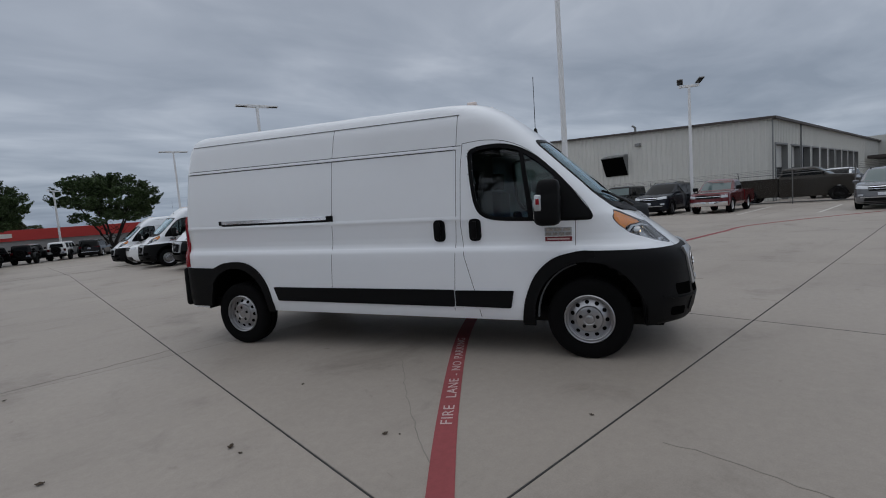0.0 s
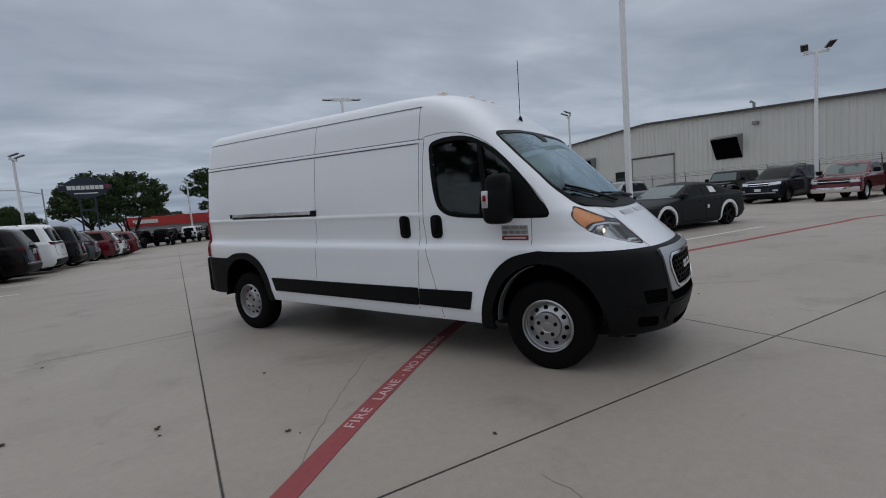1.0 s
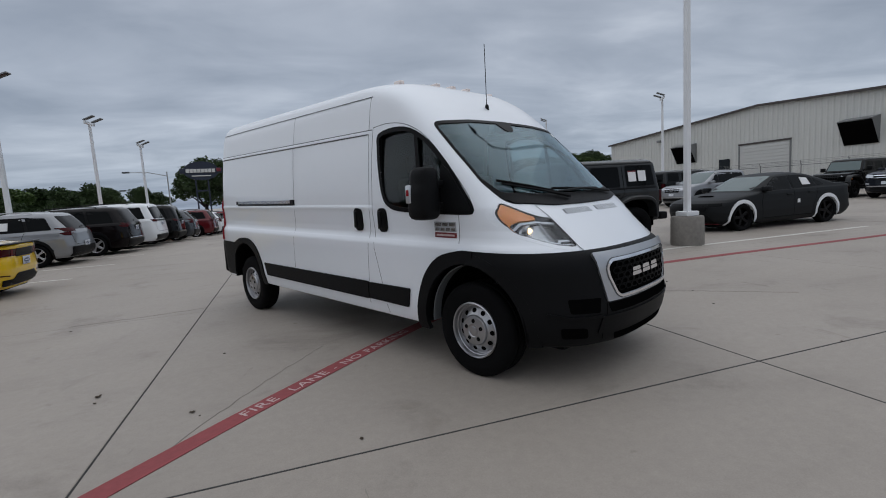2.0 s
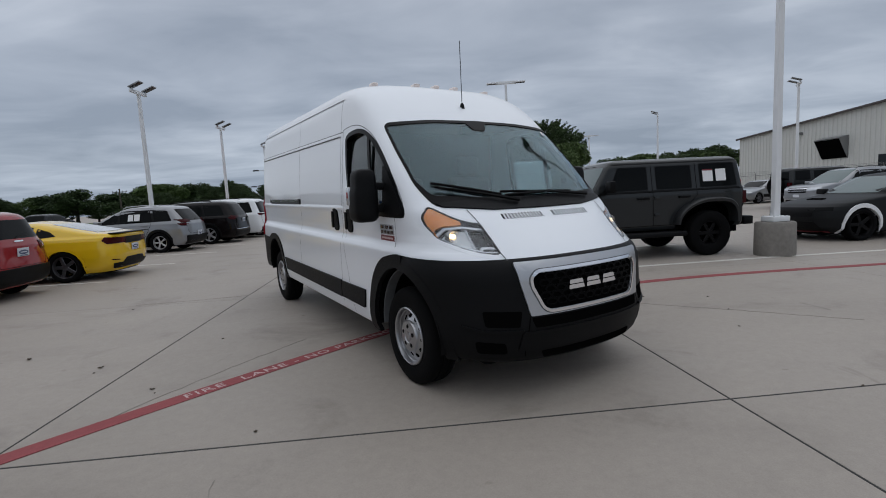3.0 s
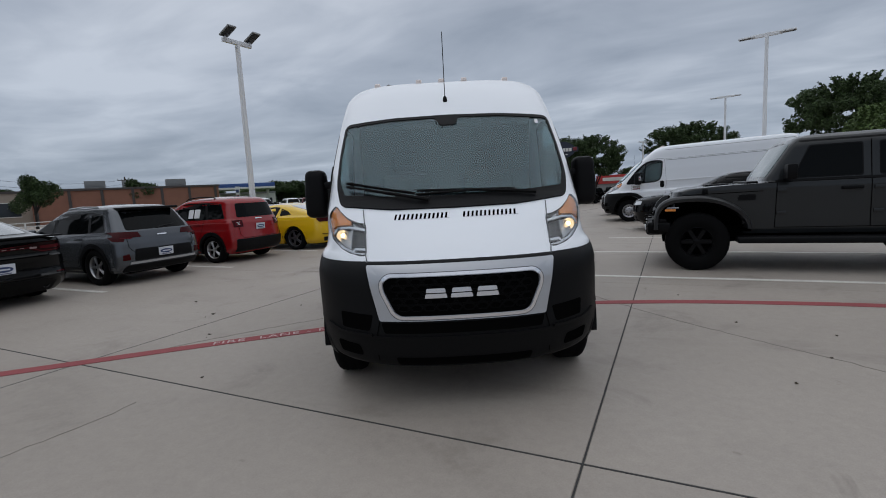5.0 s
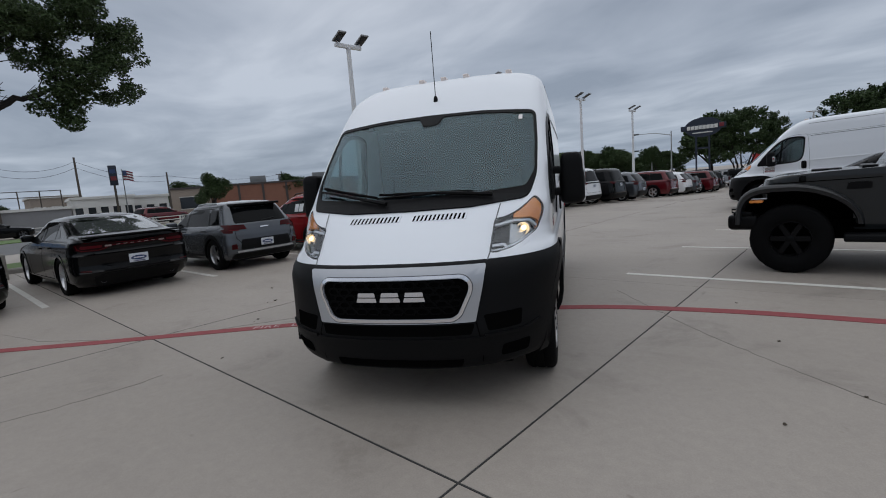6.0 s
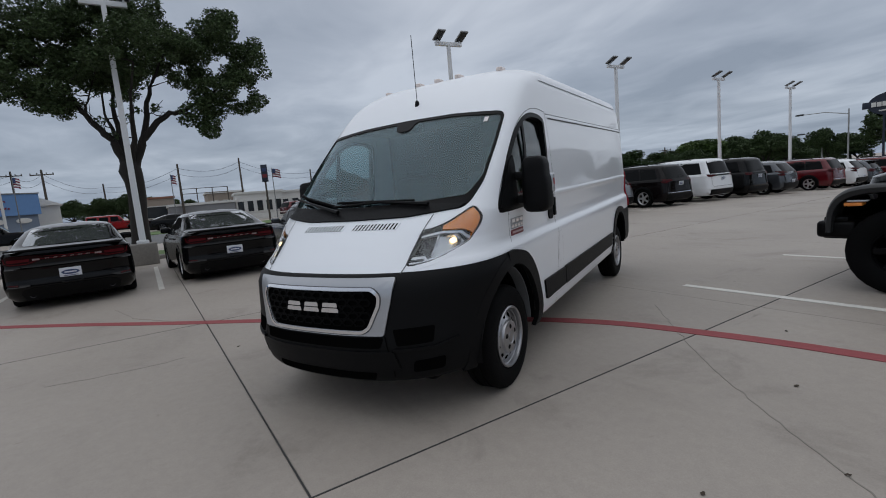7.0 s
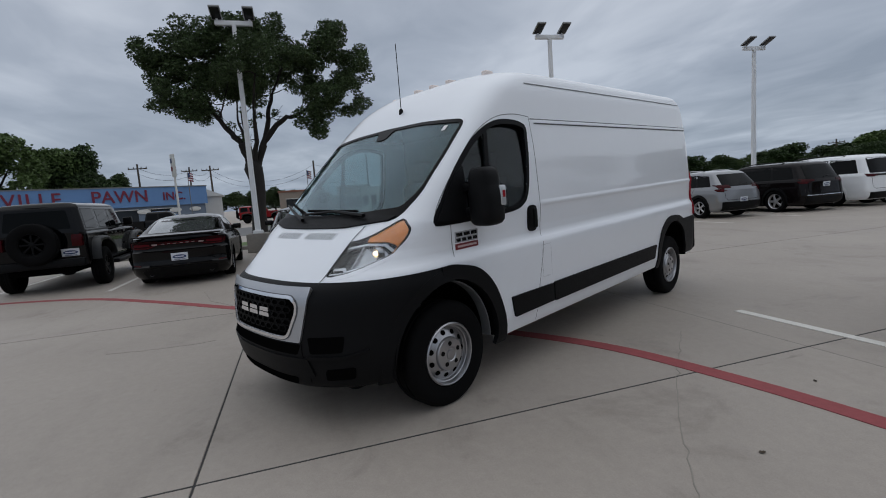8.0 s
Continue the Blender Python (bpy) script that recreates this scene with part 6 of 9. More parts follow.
        add_lathe(bm, [(0.002, 0.03), (0.06, 0.025), (0.088, 0.0), (0.092, -0.03)], 20, "Z")
        part("headlamp", bm, M["car_lamp"], car, m=pose(wb + 0.415, s * 0.50, 0.98, 0, 90, 0))
        part("indicator", box(wb + 0.38, s * 0.80, 0.862, wb + 0.525, s * 0.945, 0.898, 0.015), M["amber"], car, "amber indicator on the flare")
        part("marker_lamp", box(wb + 0.34, s * 0.80, 0.906, wb + 0.50, s * 0.94, 0.922, 0.006), M["car_lamp"], car)
        part("bumper_end", box(wb + 0.44, s * 0.66, 0.54, wb + 0.76, s * 0.90, 0.71, 0.045, 3), M["dark_plastic"], car)
        part("bumper_cap", box(wb + 0.50, s * 0.70, 0.70, wb + 0.70, s * 0.88, 0.755, 0.02), M["dark_plastic"], car)
        bm = bmesh.new()
        add_lathe(bm, [(0.002, 0.012), (0.04, 0.010), (0.05, 0.0), (0.052, -0.03)], 16, "Z")
        part("fog_lamp", bm, M["car_lamp"], car, m=pose(wb + 0.785, s * 0.60, 0.615, 0, 90, 0))
    part("windscreen", panel(round_poly([(-0.68, 1.28), (0.68, 1.28), (0.62, 1.70), (-0.62, 1.70)], 0.04), nose, 0.004, 0.008, 0.2), M["screen_sky"], car)
    part("hard_top_edge", ribbon([(-0.6, 1.735), (2.0, 1.735)], hull.side(-1), 0.02, 0.004), M["dark_plastic"], car)
    part("hard_top_edge", ribbon([(-0.6, 1.735), (2.0, 1.735)], hull.side(1), 0.02, 0.004), M["dark_plastic"], car)
    part("rear_window", panel(round_poly([(-0.56, 1.28), (0.56, 1.28), (0.50, 1.66), (-0.50, 1.66)], 0.04), tail, 0.004, 0.008, 0.2), T, car)
    for k in range(7):
        y = -0.30 + k * 0.10
        part("grille_slot", panel(round_poly([(y - 0.03, 0.82), (y + 0.03, 0.82), (y + 0.03, 1.06), (y - 0.03, 1.06)], 0.025), nose, 0.004, 0.008, 0.2), M["hole"], car)
    part("front_bumper", box(wb + 0.42, -0.70, 0.50, wb + 0.78, 0.70, 0.70, 0.05, 3), M["black_plastic"], car)
    bm = bmesh.new()
    add_tube(bm, [(wb + 0.62, -0.46, 0.68), (wb + 0.66, -0.44, 0.84), (wb + 0.66, 0.44, 0.84), (wb + 0.62, 0.46, 0.68)], 0.025, 8)
    part("bumper_hoop", bm, M["dark_plastic"], car)
    part("bonnet_vent", box(wb - 0.35, -0.22, 1.19, wb - 0.05, 0.22, 1.215, 0.01), M["dark_plastic"], car)
    part("cowl_vent", box(wb - 0.66, -0.62, 1.20, wb - 0.52, 0.62, 1.235, 0.012), M["dark_plastic"], car)
    part("rear_bumper", box(-0.86, -0.78, 0.52, -0.66, 0.78, 0.68, 0.03), M["black_plastic"], car)
    for y in (-0.30, 0.30):
        bm = bmesh.new()
        add_tube(bm, [(wb + 0.70, y, 0.68), (wb + 0.80, y, 0.70), (wb + 0.80, y, 0.74), (wb + 0.70, y, 0.74)], 0.014, 6)
        part("tow_hook", bm, M["dark_plastic"], car)
    sp = new("spare_wheel", tyre_mesh(R, 0.12, 0.215))
    sp.parent, sp.matrix_basis = car, pose(-0.86, 0.02, 1.02, 0, 0, 90)
    me, bk = rim_mesh(0.215, 0.12, 8, "thin", rims or M["rim_black"])
    k = new("rim", me); k.parent = sp
    k = new("brake", bk); k.parent = sp
    plate(car, hull, 0.80, -0.50)
    wheels(car, wb, 0.80, R, 0.125, 0.215, 6, "wide", rims or M["rim_black"])
    for w in [c for c in car.children if c.name.startswith("wheel") and "well" not in c.name]:
        w.matrix_basis = pose(F, 0, 0) @ w.matrix_basis
    return car


M["fender"] = mat("fender", (0.014, 0.015, 0.016), 0.42, vary=0.15, scale=10, bump=0.1, bump_scale=200, spec=0.4)
# windscreens of other cars: pale teal base stands in for reflected sky
M["screen_sky"] = mat("screen_sky", (0.085, 0.12, 0.12), 0.05, vary=0.15, spec=0.55)


def pickup(name, label, m, P, wb=3.1, H=1.75, W=0.88, cabl=1.5, fo=0.85, ro=1.15, R=0.36, group="parked cars", belt=0.62, rims="rim_bright"):
    """A pickup: cab and bonnet hull, with an open bed behind."""
    bed = wb - 0.95 - cabl
    hood = H * belt
    front = [(0.30, fo - 0.15), (0.42, fo), (hood - 0.14, fo - 0.02), (hood - 0.04, fo - 0.12), (hood, fo - 0.5), (hood + 0.04, -0.25), (hood + 0.06, -0.33), (H - 0.16, -0.85), (H - 0.07, -1.0), (H - 0.02, -1.2), (H, -1.4)]
    rear = [(0.30, bed), (hood, bed), (H - 0.16, bed + 0.12), (H - 0.07, bed + 0.2), (H - 0.02, bed + 0.35), (H, bed + 0.5)]
    width = [(0.30, W - 0.06), (0.45, W), (hood - 0.1, W - 0.01), (hood + 0.03, W - 0.05), (H - 0.18, W - 0.18), (H - 0.08, W - 0.24), (H - 0.03, W - 0.36), (H, 0.1)]
    hull = Hull(wb, front, rear, width, cf=0.5, cg=0.3, cr=0.12, nf=3.2, ng=4.0, nr=5, belt=hood + 0.04)
    car = thing(name, m, label, "pickup truck", group)
    part("body", hull.skin([car_arch(wb, R + 0.07, 0.2)], 0.34), P, car)
    z1 = hood + 0.02
    for s in (1, -1):
        q = bmesh.new()
        a = car_arch(0, R + 0.07, 0.36)
        poly = [(-ro, 0.42), (-ro, z1), (bed - 0.03, z1), (bed - 0.03, 0.40)] + [p for p in a[::-1]]

        def flat(x, z, s=s):
            return (x, s * (W - 0.02), z)
        flat.outward = lambda p, s=s: Vector((0, s, 0))
        panel(poly, flat, 0.02, 0.06, 0.3, bm=q)
        part("bed_side", q, P, car)
        S = hull.side(s)
        for p in ([(bed + 0.14, hood + 0.06), (bed + cabl * 0.5, hood + 0.06), (bed + cabl * 0.5, H - 0.17), (bed + 0.22, H - 0.17)], [(bed + cabl * 0.5 + 0.08, hood + 0.06), (wb - 0.62, hood + 0.06), (wb - 0.88, H - 0.18), (bed + cabl * 0.5 + 0.08, H - 0.17)]):
            part("side_window", panel(round_poly(p, 0.03), S, 0.004, 0.008, 0.2), M["tint_glass"], car)
        part("door_mirror", box(wb - 0.72, s * (W - 0.02), hood + 0.06, wb - 0.58, s * (W + 0.2), hood + 0.24, 0.03), M["dark_plastic"], car)
        part("panel_gap", ribbon([(bed + cabl * 0.5 + 0.04, H - 0.2), (bed + cabl * 0.5 + 0.04, 0.45)], S, 0.012, 0.003), M["hole"], car, smooth=False)
        part("headlamp", panel([(s * (W - 0.32), hood - 0.28), (s * (W - 0.06), hood - 0.27), (s * (W - 0.08), hood - 0.12), (s * (W - 0.32), hood - 0.12)], hull.nose(), 0.008, 0.02, 0.1), M["car_lamp"], car)
        part("tail_lamp", box(-ro - 0.02, s * (W - 0.14), 0.78, -ro + 0.06, s * W, z1 - 0.06, 0.01), M["tail_red"], car)
    part("tail_gate", box(-ro, -W + 0.06, 0.46, -ro + 0.06, W - 0.06, z1, 0.01), P, car)
    part("bed_floor", box(-ro + 0.05, -W + 0.05, 0.50, bed - 0.02, W - 0.05, 0.62), M["black_plastic"], car)
    part("rear_bumper", box(-ro - 0.12, -W + 0.04, 0.42, -ro, W - 0.04, 0.60, 0.02), M["chrome"], car)
    part("front_bumper", panel(round_poly([(-W + 0.08, 0.38), (W - 0.08, 0.38), (W - 0.08, 0.56), (-W + 0.08, 0.56)], 0.02), hull.nose(), 0.03, 0.05, 0.15), M["chrome"], car, "bright metal front bumper")
    part("grille", panel(round_poly([(-W + 0.36, hood - 0.30), (W - 0.36, hood - 0.30), (W - 0.36, hood - 0.12), (-W + 0.36, hood - 0.12)], 0.02), hull.nose(), 0.01, 0.02, 0.15), M["dark_plastic"], car)
    part("grille_bar", panel([(-W + 0.34, hood - 0.225), (W - 0.34, hood - 0.225), (W - 0.34, hood - 0.20), (-W + 0.34, hood - 0.20)], hull.nose(), 0.02, 0.02, 0.15), M["chrome"], car)
    part("windscreen", panel(round_poly([(-W + 0.2, hood + 0.08), (W - 0.2, hood + 0.08), (W - 0.28, H - 0.12), (-W + 0.28, H - 0.12)], 0.04), hull.nose(), 0.004, 0.008, 0.2), M["screen_sky"], car)
    part("rear_window", panel(round_poly([(-W + 0.25, hood + 0.10), (W - 0.25, hood + 0.10), (W - 0.3, H - 0.14), (-W + 0.3, H - 0.14)], 0.04), hull.tail(), 0.004, 0.008, 0.2), M["tint_glass"], car)
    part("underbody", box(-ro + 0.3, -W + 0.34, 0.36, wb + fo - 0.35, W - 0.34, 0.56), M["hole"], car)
    wheels(car, wb, W - 0.13, R, 0.12, R * 0.6, 6, "wide", M[rims])
    return car


# ---------------- the row of cars whose tails face the van
make_car("saloon_car", "charcoal four-door saloon with dark red tail band in a bay", "car", pose(-3.6, 2.30, 0, 0, 0, 184), SALOON, PAINT["charcoal"], dict(SALOON_SPEC, rim_mat=M["rim_bright"], style="split"))
make_car("saloon_car", "black four-door saloon with full-width red tail lamps", "car", pose(-3.25, -0.42, 0, 0, 0, 184), SALOON, PAINT["black"], dict(SALOON_SPEC, rim_mat=M["rim_bright"], style="split"))
make_car("saloon_car", "matte grey saloon with white protective strips on its wheel arches", "car", pose(16.70, 9.1, 0, 0, 0, 180), SALOON, PAINT["matte"],
         dict(SALOON_SPEC, lamp_mat=M["tint_glass"], nose_extra=[([(-0.72, 0.205), (0.72, 0.205), (0.72, 0.235), (-0.72, 0.235)], "decal_red"), ([(-0.22, 0.898), (0.22, 0.898), (0.20, 0.915), (-0.20, 0.915)], "hole")], rim_mat=M["rim_black"], screen_mat=M["screen_sky"], lip=0.05, lip_out=0.02, lip_mat=M["wood_white"], side_extra=[([(0.55, 1.08), (0.85, 1.08), (0.85, 1.28), (0.60, 1.26)], "paper"), ([(1.06, 0.62), (1.14, 0.62), (1.14, 0.72), (1.06, 0.72)], "paper")]))
offroader("offroad_car", "black boxy off-road car with a spare wheel on its tailgate", pose(-3.85, -3.25, 0, 0, 0, 185) @ Matrix.Scale(1.05, 4), PAINT["black"])
make_car("coupe", "bright yellow two-door coupe with black tail panel", "car", pose(-3.5, 10.05, 0, 0, 0, 185) @ Matrix.Scale(0.97, 4), COUPE, PAINT["yellow"], COUPE_SPEC)

H1, S1 = suv(2.70, 0.86, 0.80, 0.90, 1.55, 0.98, 0.98, 0.26, rail=(0.1, 1.25, 0.56, 1.50), rail_mat=M["silver"], rim=0.225, plate=0.58,
             rear_black=[[(-0.62, 0.46), (0.62, 0.46), (0.58, 0.68), (-0.58, 0.68)], [(-0.78, 0.26), (0.78, 0.26), (0.76, 0.38), (-0.76, 0.38)]], reflector=[(0.68, 0.48), (0.80, 0.48), (0.80, 0.58), (0.70, 0.60)],
             tail_lamp=[(0.42, 0.90), (0.46, 1.00), (0.84, 1.02), (0.84, 0.90)], rear_glass=[(-0.64, 1.04), (0.64, 1.04), (0.56, 1.42), (-0.56, 1.42)],
             tail_extra=[([(-0.10, 0.905), (0.10, 0.905), (0.10, 0.93), (-0.10, 0.93)], "chrome"), ([(-0.70, 0.40), (0.70, 0.40), (0.68, 0.44), (-0.68, 0.44)], "silver")], boxes=[("spoiler", (-0.56, -0.57, 1.425, -0.22, 0.57, 1.48), "dark_plastic", 0.02)])
make_car("crossover", "metallic grey crossover with wide red tail lamps in a bay", "car", pose(-3.44, 4.88, 0, 0, 0, 184) @ Matrix.Scale(0.975, 4), H1, PAINT["grey"], S1)
H2, S2 = suv(2.57, 0.80, 0.82, 0.90, 1.69, 1.08, 1.06, 0.12, rail=(0.05, 1.1, 0.56, 1.675), rim=0.225, rim_mat=M["rim_bright"], plate=0.88, r=0.345,
             rear_black=[[(-0.80, 0.28), (0.80, 0.28), (0.80, 0.60), (-0.80, 0.60)]], tail_lamp=[(0.56, 0.90), (0.56, 1.07), (0.80, 1.07), (0.80, 0.90)], tail_lamp_side=None,
             tail_inner=[(0.60, 0.93), (0.60, 1.04), (0.76, 1.04), (0.76, 0.93)], tail_extra=[([(s * 0.68 - 0.045, 0.945), (s * 0.68 - 0.025, 0.945), (s * 0.68 + 0.045, 1.025), (s * 0.68 + 0.025, 1.025)], "plate") for s in (-1, 1)] + [([(s * 0.68 + 0.025, 0.945), (s * 0.68 + 0.045, 0.945), (s * 0.68 - 0.025, 1.025), (s * 0.68 - 0.045, 1.025)], "plate") for s in (-1, 1)] + [([(-0.12, 1.075), (0.12, 1.075), (0.12, 1.10), (-0.12, 1.10)], "chrome")], rear_glass=[(-0.66, 1.14), (0.66, 1.14), (0.58, 1.495), (-0.58, 1.495)],
             side_extra=[([(0.42, 1.16), (0.60, 1.16), (0.60, 1.38), (0.42, 1.38)], "paper"), ([(0.64, 1.16), (0.80, 1.16), (0.80, 1.38), (0.64, 1.38)], "paper")])
make_car("compact_suv", "bright red boxy compact off-road car with black rear bumper", "car", pose(-3.70, 7.50, 0, 0, 0, 186) @ Matrix.Scale(0.94, 4), H2, PAINT["red"], S2)
H3, S3 = suv(2.70, 0.92, 0.98, 0.92, 1.64, 1.04, 1.0, 0.34, rail=(0.05, 1.25, 0.58, 1.63), rail_mat=M["silver"], rim=0.23, rim_mat=M["rim_bright"], plate=0.62,
             rear_black=[[(-0.80, 0.27), (0.80, 0.27), (0.82, 0.56), (-0.82, 0.56)]], tail_lamp=[(0.44, 1.02), (0.50, 1.12), (0.84, 1.13), (0.84, 1.01)],
             side_extra=[([(0.62, 1.14), (0.80, 1.14), (0.80, 1.36), (0.62, 1.36)], "paper"), ([(0.84, 1.14), (1.0, 1.14), (1.0, 1.36), (0.84, 1.36)], "paper")])
make_car("crossover", "silver crossover with black lower body and price sheets in its window", "car", pose(-4.7, 16.4, 0, 0, 0, 180), H3, PAINT["silver"], S3)
H4, S4 = suv(3.09, 0.95, 1.12, 0.97, 1.75, 1.10, 1.08, 0.26, rail=(-0.1, 1.6, 0.62, 1.74), r=0.385, rim=0.265, spokes=5, style="wide", rim_mat=M["rim_bright"], plate=0.92, glass_trim=None, lip_mat=M["black_plastic"],
             tail_lamp=[(0.50, 1.04), (0.50, 1.10), (0.90, 1.12), (0.90, 1.03)], tail_extra=[([(-0.82, 0.56), (0.82, 0.56), (0.82, 0.58), (-0.82, 0.58)], "chrome")])
big = make_car("large_suv", "dark brown long sport utility car with bright window trim", "car", pose(-4.2, 19.3, 0, 0, 0, 180), H4, PAINT["brown"], S4)
H5, S5 = suv(3.12, 0.98, 1.25, 1.00, 1.85, 1.13, 1.15, 0.20, rail=(-0.2, 1.65, 0.66, 1.84), r=0.40, rim=0.27, rim_mat=M["rim_bright"], plate=0.95, lip_mat=PAINT["white"],
             tail_lamp=[(0.40, 1.06), (0.44, 1.12), (0.92, 1.14), (0.92, 1.04)], tail_lamp_side=None, tail_extra=[([(-0.55, 1.06), (0.55, 1.06), (0.55, 1.12), (-0.55, 1.12)], "dark_plastic")])
make_car("large_suv", "white large sport utility car with dark tail band", "car", pose(-4.1, 22.0, 0, 0, 0, 180), H5, PAINT["white"], S5)
make_car("large_suv", "black large sport utility car parked in the row", "car", pose(-3.9, 24.7, 0, 0, 0, 180), H5, PAINT["black"], dict(S5, lip_mat=M["black_plastic"]))
make_car("crossover", "metallic grey crossover parked in the row", "car", pose(-3.5, 27.5, 0, 0, 0, 182), H3, PAINT["grey"], dict(S3, side_extra=()))
make_car("saloon_car", "orange low car parked in the row", "car", pose(-5.0, 30.0, 0, 0, 0, 180), COUPE, PAINT["orange"], COUPE_SPEC)
make_car("large_suv", "dark red sport utility car parked in the row", "car", pose(-3.4, 32.4, 0, 0, 0, 180), H4, PAINT["maroon"], S4)
make_car("crossover", "white crossover parked in the row", "car", pose(-3.2, 35.3, 0, 0, 0, 180), H3, PAINT["white"], dict(S3, side_extra=()))
make_car("crossover", "grey crossover parked in the row", "car", pose(-3.1, 38.0, 0, 0, 0, 180), H1, PAINT["grey"], S1)
make_car("large_suv", "maroon sport utility car parked in the row", "car", pose(-3.0, 41.0, 0, 0, 0, 180), H4, PAINT["maroon"], S4)
make_car("crossover", "black crossover at the end of the row", "car", pose(-2.9, 44.0, 0, 0, 0, 180), H2, PAINT["black"], dict(S2, side_extra=()))

# ---------------- the bays across the lane
offroader("offroad_car", "granite grey four-door off-road car with black wheels and window sheets", pose(9.86, 8.47, 0, 0, 0, 183) @ Matrix.Scale(1.065, 4), PAINT["granite"], stickers=True)
make_car("crossover", "dark hatchback parked before a white van", "car", pose(8.65, 14.3, 0, 0, 0, 180), H1, PAINT["black"], dict(S1, rim_mat=M["rim_bright"]))
van_like(4.70, 18.2, 180, 1.04)
van_like(4.0, 21.6, 180, 0.92)
van_like(16.6, 23.4, 180)
van_like(3.62, 27.2, 180, 0.9)
make_car("crossover", "white low car between two white vans", "car", pose(6.6, 24.4, 0, 0, 0, 180), H1, PAINT["white"], S1)
van_like(4.2, 31.2, 180, 0.9)
offroader("offroad_car", "grey off-road car seen from behind in a far bay", pose(23.4, 21.4, 0, 0, 0, -2) @ Matrix.Scale(1.065, 4), PAINT["granite"])

# ---------------- the far bays by the fence
H6, S6 = suv(2.79, 0.93, 1.08, 0.95, 1.80, 1.13, 1.13, 0.14, rail=(0.0, 1.35, 0.58, 1.79), r=0.385, rim=0.235, rim_mat=M["rim_dark"], plate=None, screen_mat=M["screen_sky"],
             headlamp=[(0.44, 0.86), (0.86, 0.90), (0.84, 1.03), (0.46, 0.99)], front_black=[[(-0.42, 0.78), (0.42, 0.78), (0.44, 1.00), (-0.44, 1.00)], [(-0.60, 0.30), (0.60, 0.30), (0.55, 0.50), (-0.55, 0.50)]],
             nose_extra=[([(-0.44, 0.94), (0.44, 0.94), (0.44, 0.975), (-0.44, 0.975)], "chrome"), ([(-0.42, 0.86), (0.42, 0.86), (0.42, 0.88), (-0.42, 0.88)], "chrome"), ([(-0.14, 0.60), (0.14, 0.60), (0.14, 0.72), (-0.14, 0.72)], "plate"), ([(-0.70, 0.50), (0.70, 0.50), (0.70, 0.54), (-0.70, 0.54)], "silver"), ([(-0.78, 0.58), (-0.60, 0.58), (-0.60, 0.66), (-0.78, 0.66)], "car_lamp"), ([(0.60, 0.58), (0.78, 0.58), (0.78, 0.66), (0.60, 0.66)], "car_lamp")])
make_car("crossover", "silver sport utility car facing the lane", "car", pose(30.5, 2.9, 0, 0, 0, 182), H6, PAINT["pewter"], S6)
pickup("pickup_truck", "dark red compact pickup truck facing the lane", pose(32.3, 10.2, 0, 0, 0, 184) @ Matrix.Scale(1.17, 4), PAINT["maroon"], wb=2.9, H=1.62, W=0.86, cabl=1.15, ro=1.0)
make_car("large_suv", "dark blue-grey sport utility car with chrome grille facing the lane", "car", pose(31.9, 13.35, 0, 0, 0, 183) @ Matrix.Scale(1.09, 4), H6, PAINT["blue"], dict(S6, screen_mat=M["tint_glass"]))
offroader("offroad_car", "black four-door off-road car facing the lane by the fence", pose(32.2, 16.4, 0, 0, 0, 187) @ Matrix.Scale(1.06, 4), PAINT["black"])
make_car("crossover", "silver sport utility car with dark grille behind the matte saloon", "car", pose(24.6, 18.7, 0, 0, 0, 186), H6, PAINT["silver"], S6)
pickup("pickup_truck", "dark bronze long crew cab pickup truck parked behind the fence", pose(39.4, 10.95, 0, 0, 0, -88) @ Matrix.Scale(1.1, 4), PAINT["bronze"], wb=4.4, H=2.10, W=1.0, cabl=1.9, fo=1.0, ro=1.2, R=0.43, belt=0.72, rims="rim_black")
make_car("large_suv", "white sport utility car beyond the fence", "car", pose(49.0, 7.6, 0, 0, 0, 180) @ Matrix.Scale(1.2, 4), H5, PAINT["white"], S5)
make_car("saloon_car", "silver saloon near the warehouse", "car", pose(28.2, 28.5, 0, 0, 0, 200), SALOON, PAINT["silver"], SALOON_SPEC)

# ---------------- the far end of the lot
for a, d, c in ((94.3, 57, "charcoal"), (91.7, 59, "black"), (89.2, 61, "white"), (86.9, 62, "granite")):
    offroader("offroad_car", ("white" if c == "white" else "dark") + " off-road car seen from behind at the lot's far end", pose(0.755 + d * math.cos(radians(a)), -0.455 + d * math.sin(radians(a)), 0, 0, 0, 72), PAINT[c])
pickup("pickup_truck", "silver pickup truck at the lot's far end", pose(-4.6, 56.5, 0, 0, 0, 75), PAINT["silver"], wb=3.4, H=1.85, W=0.95, cabl=1.7)
make_car("large_suv", "black sport utility car at the lot's far end", "car", pose(4.3, 61.5, 0, 0, 0, 72), H4, PAINT["black"], S4)

# ------------------------------------------------------------------ lamp posts
M["flood"] = mat("flood", (0.045, 0.047, 0.05), 0.5, vary=0.1)
M["flood_lens"] = mat("flood_lens", (0.02, 0.021, 0.023), 0.25, vary=0.08, spec=0.3)
M["flood_case"] = mat("flood_case", (0.24, 0.245, 0.25), 0.5, vary=0.08)


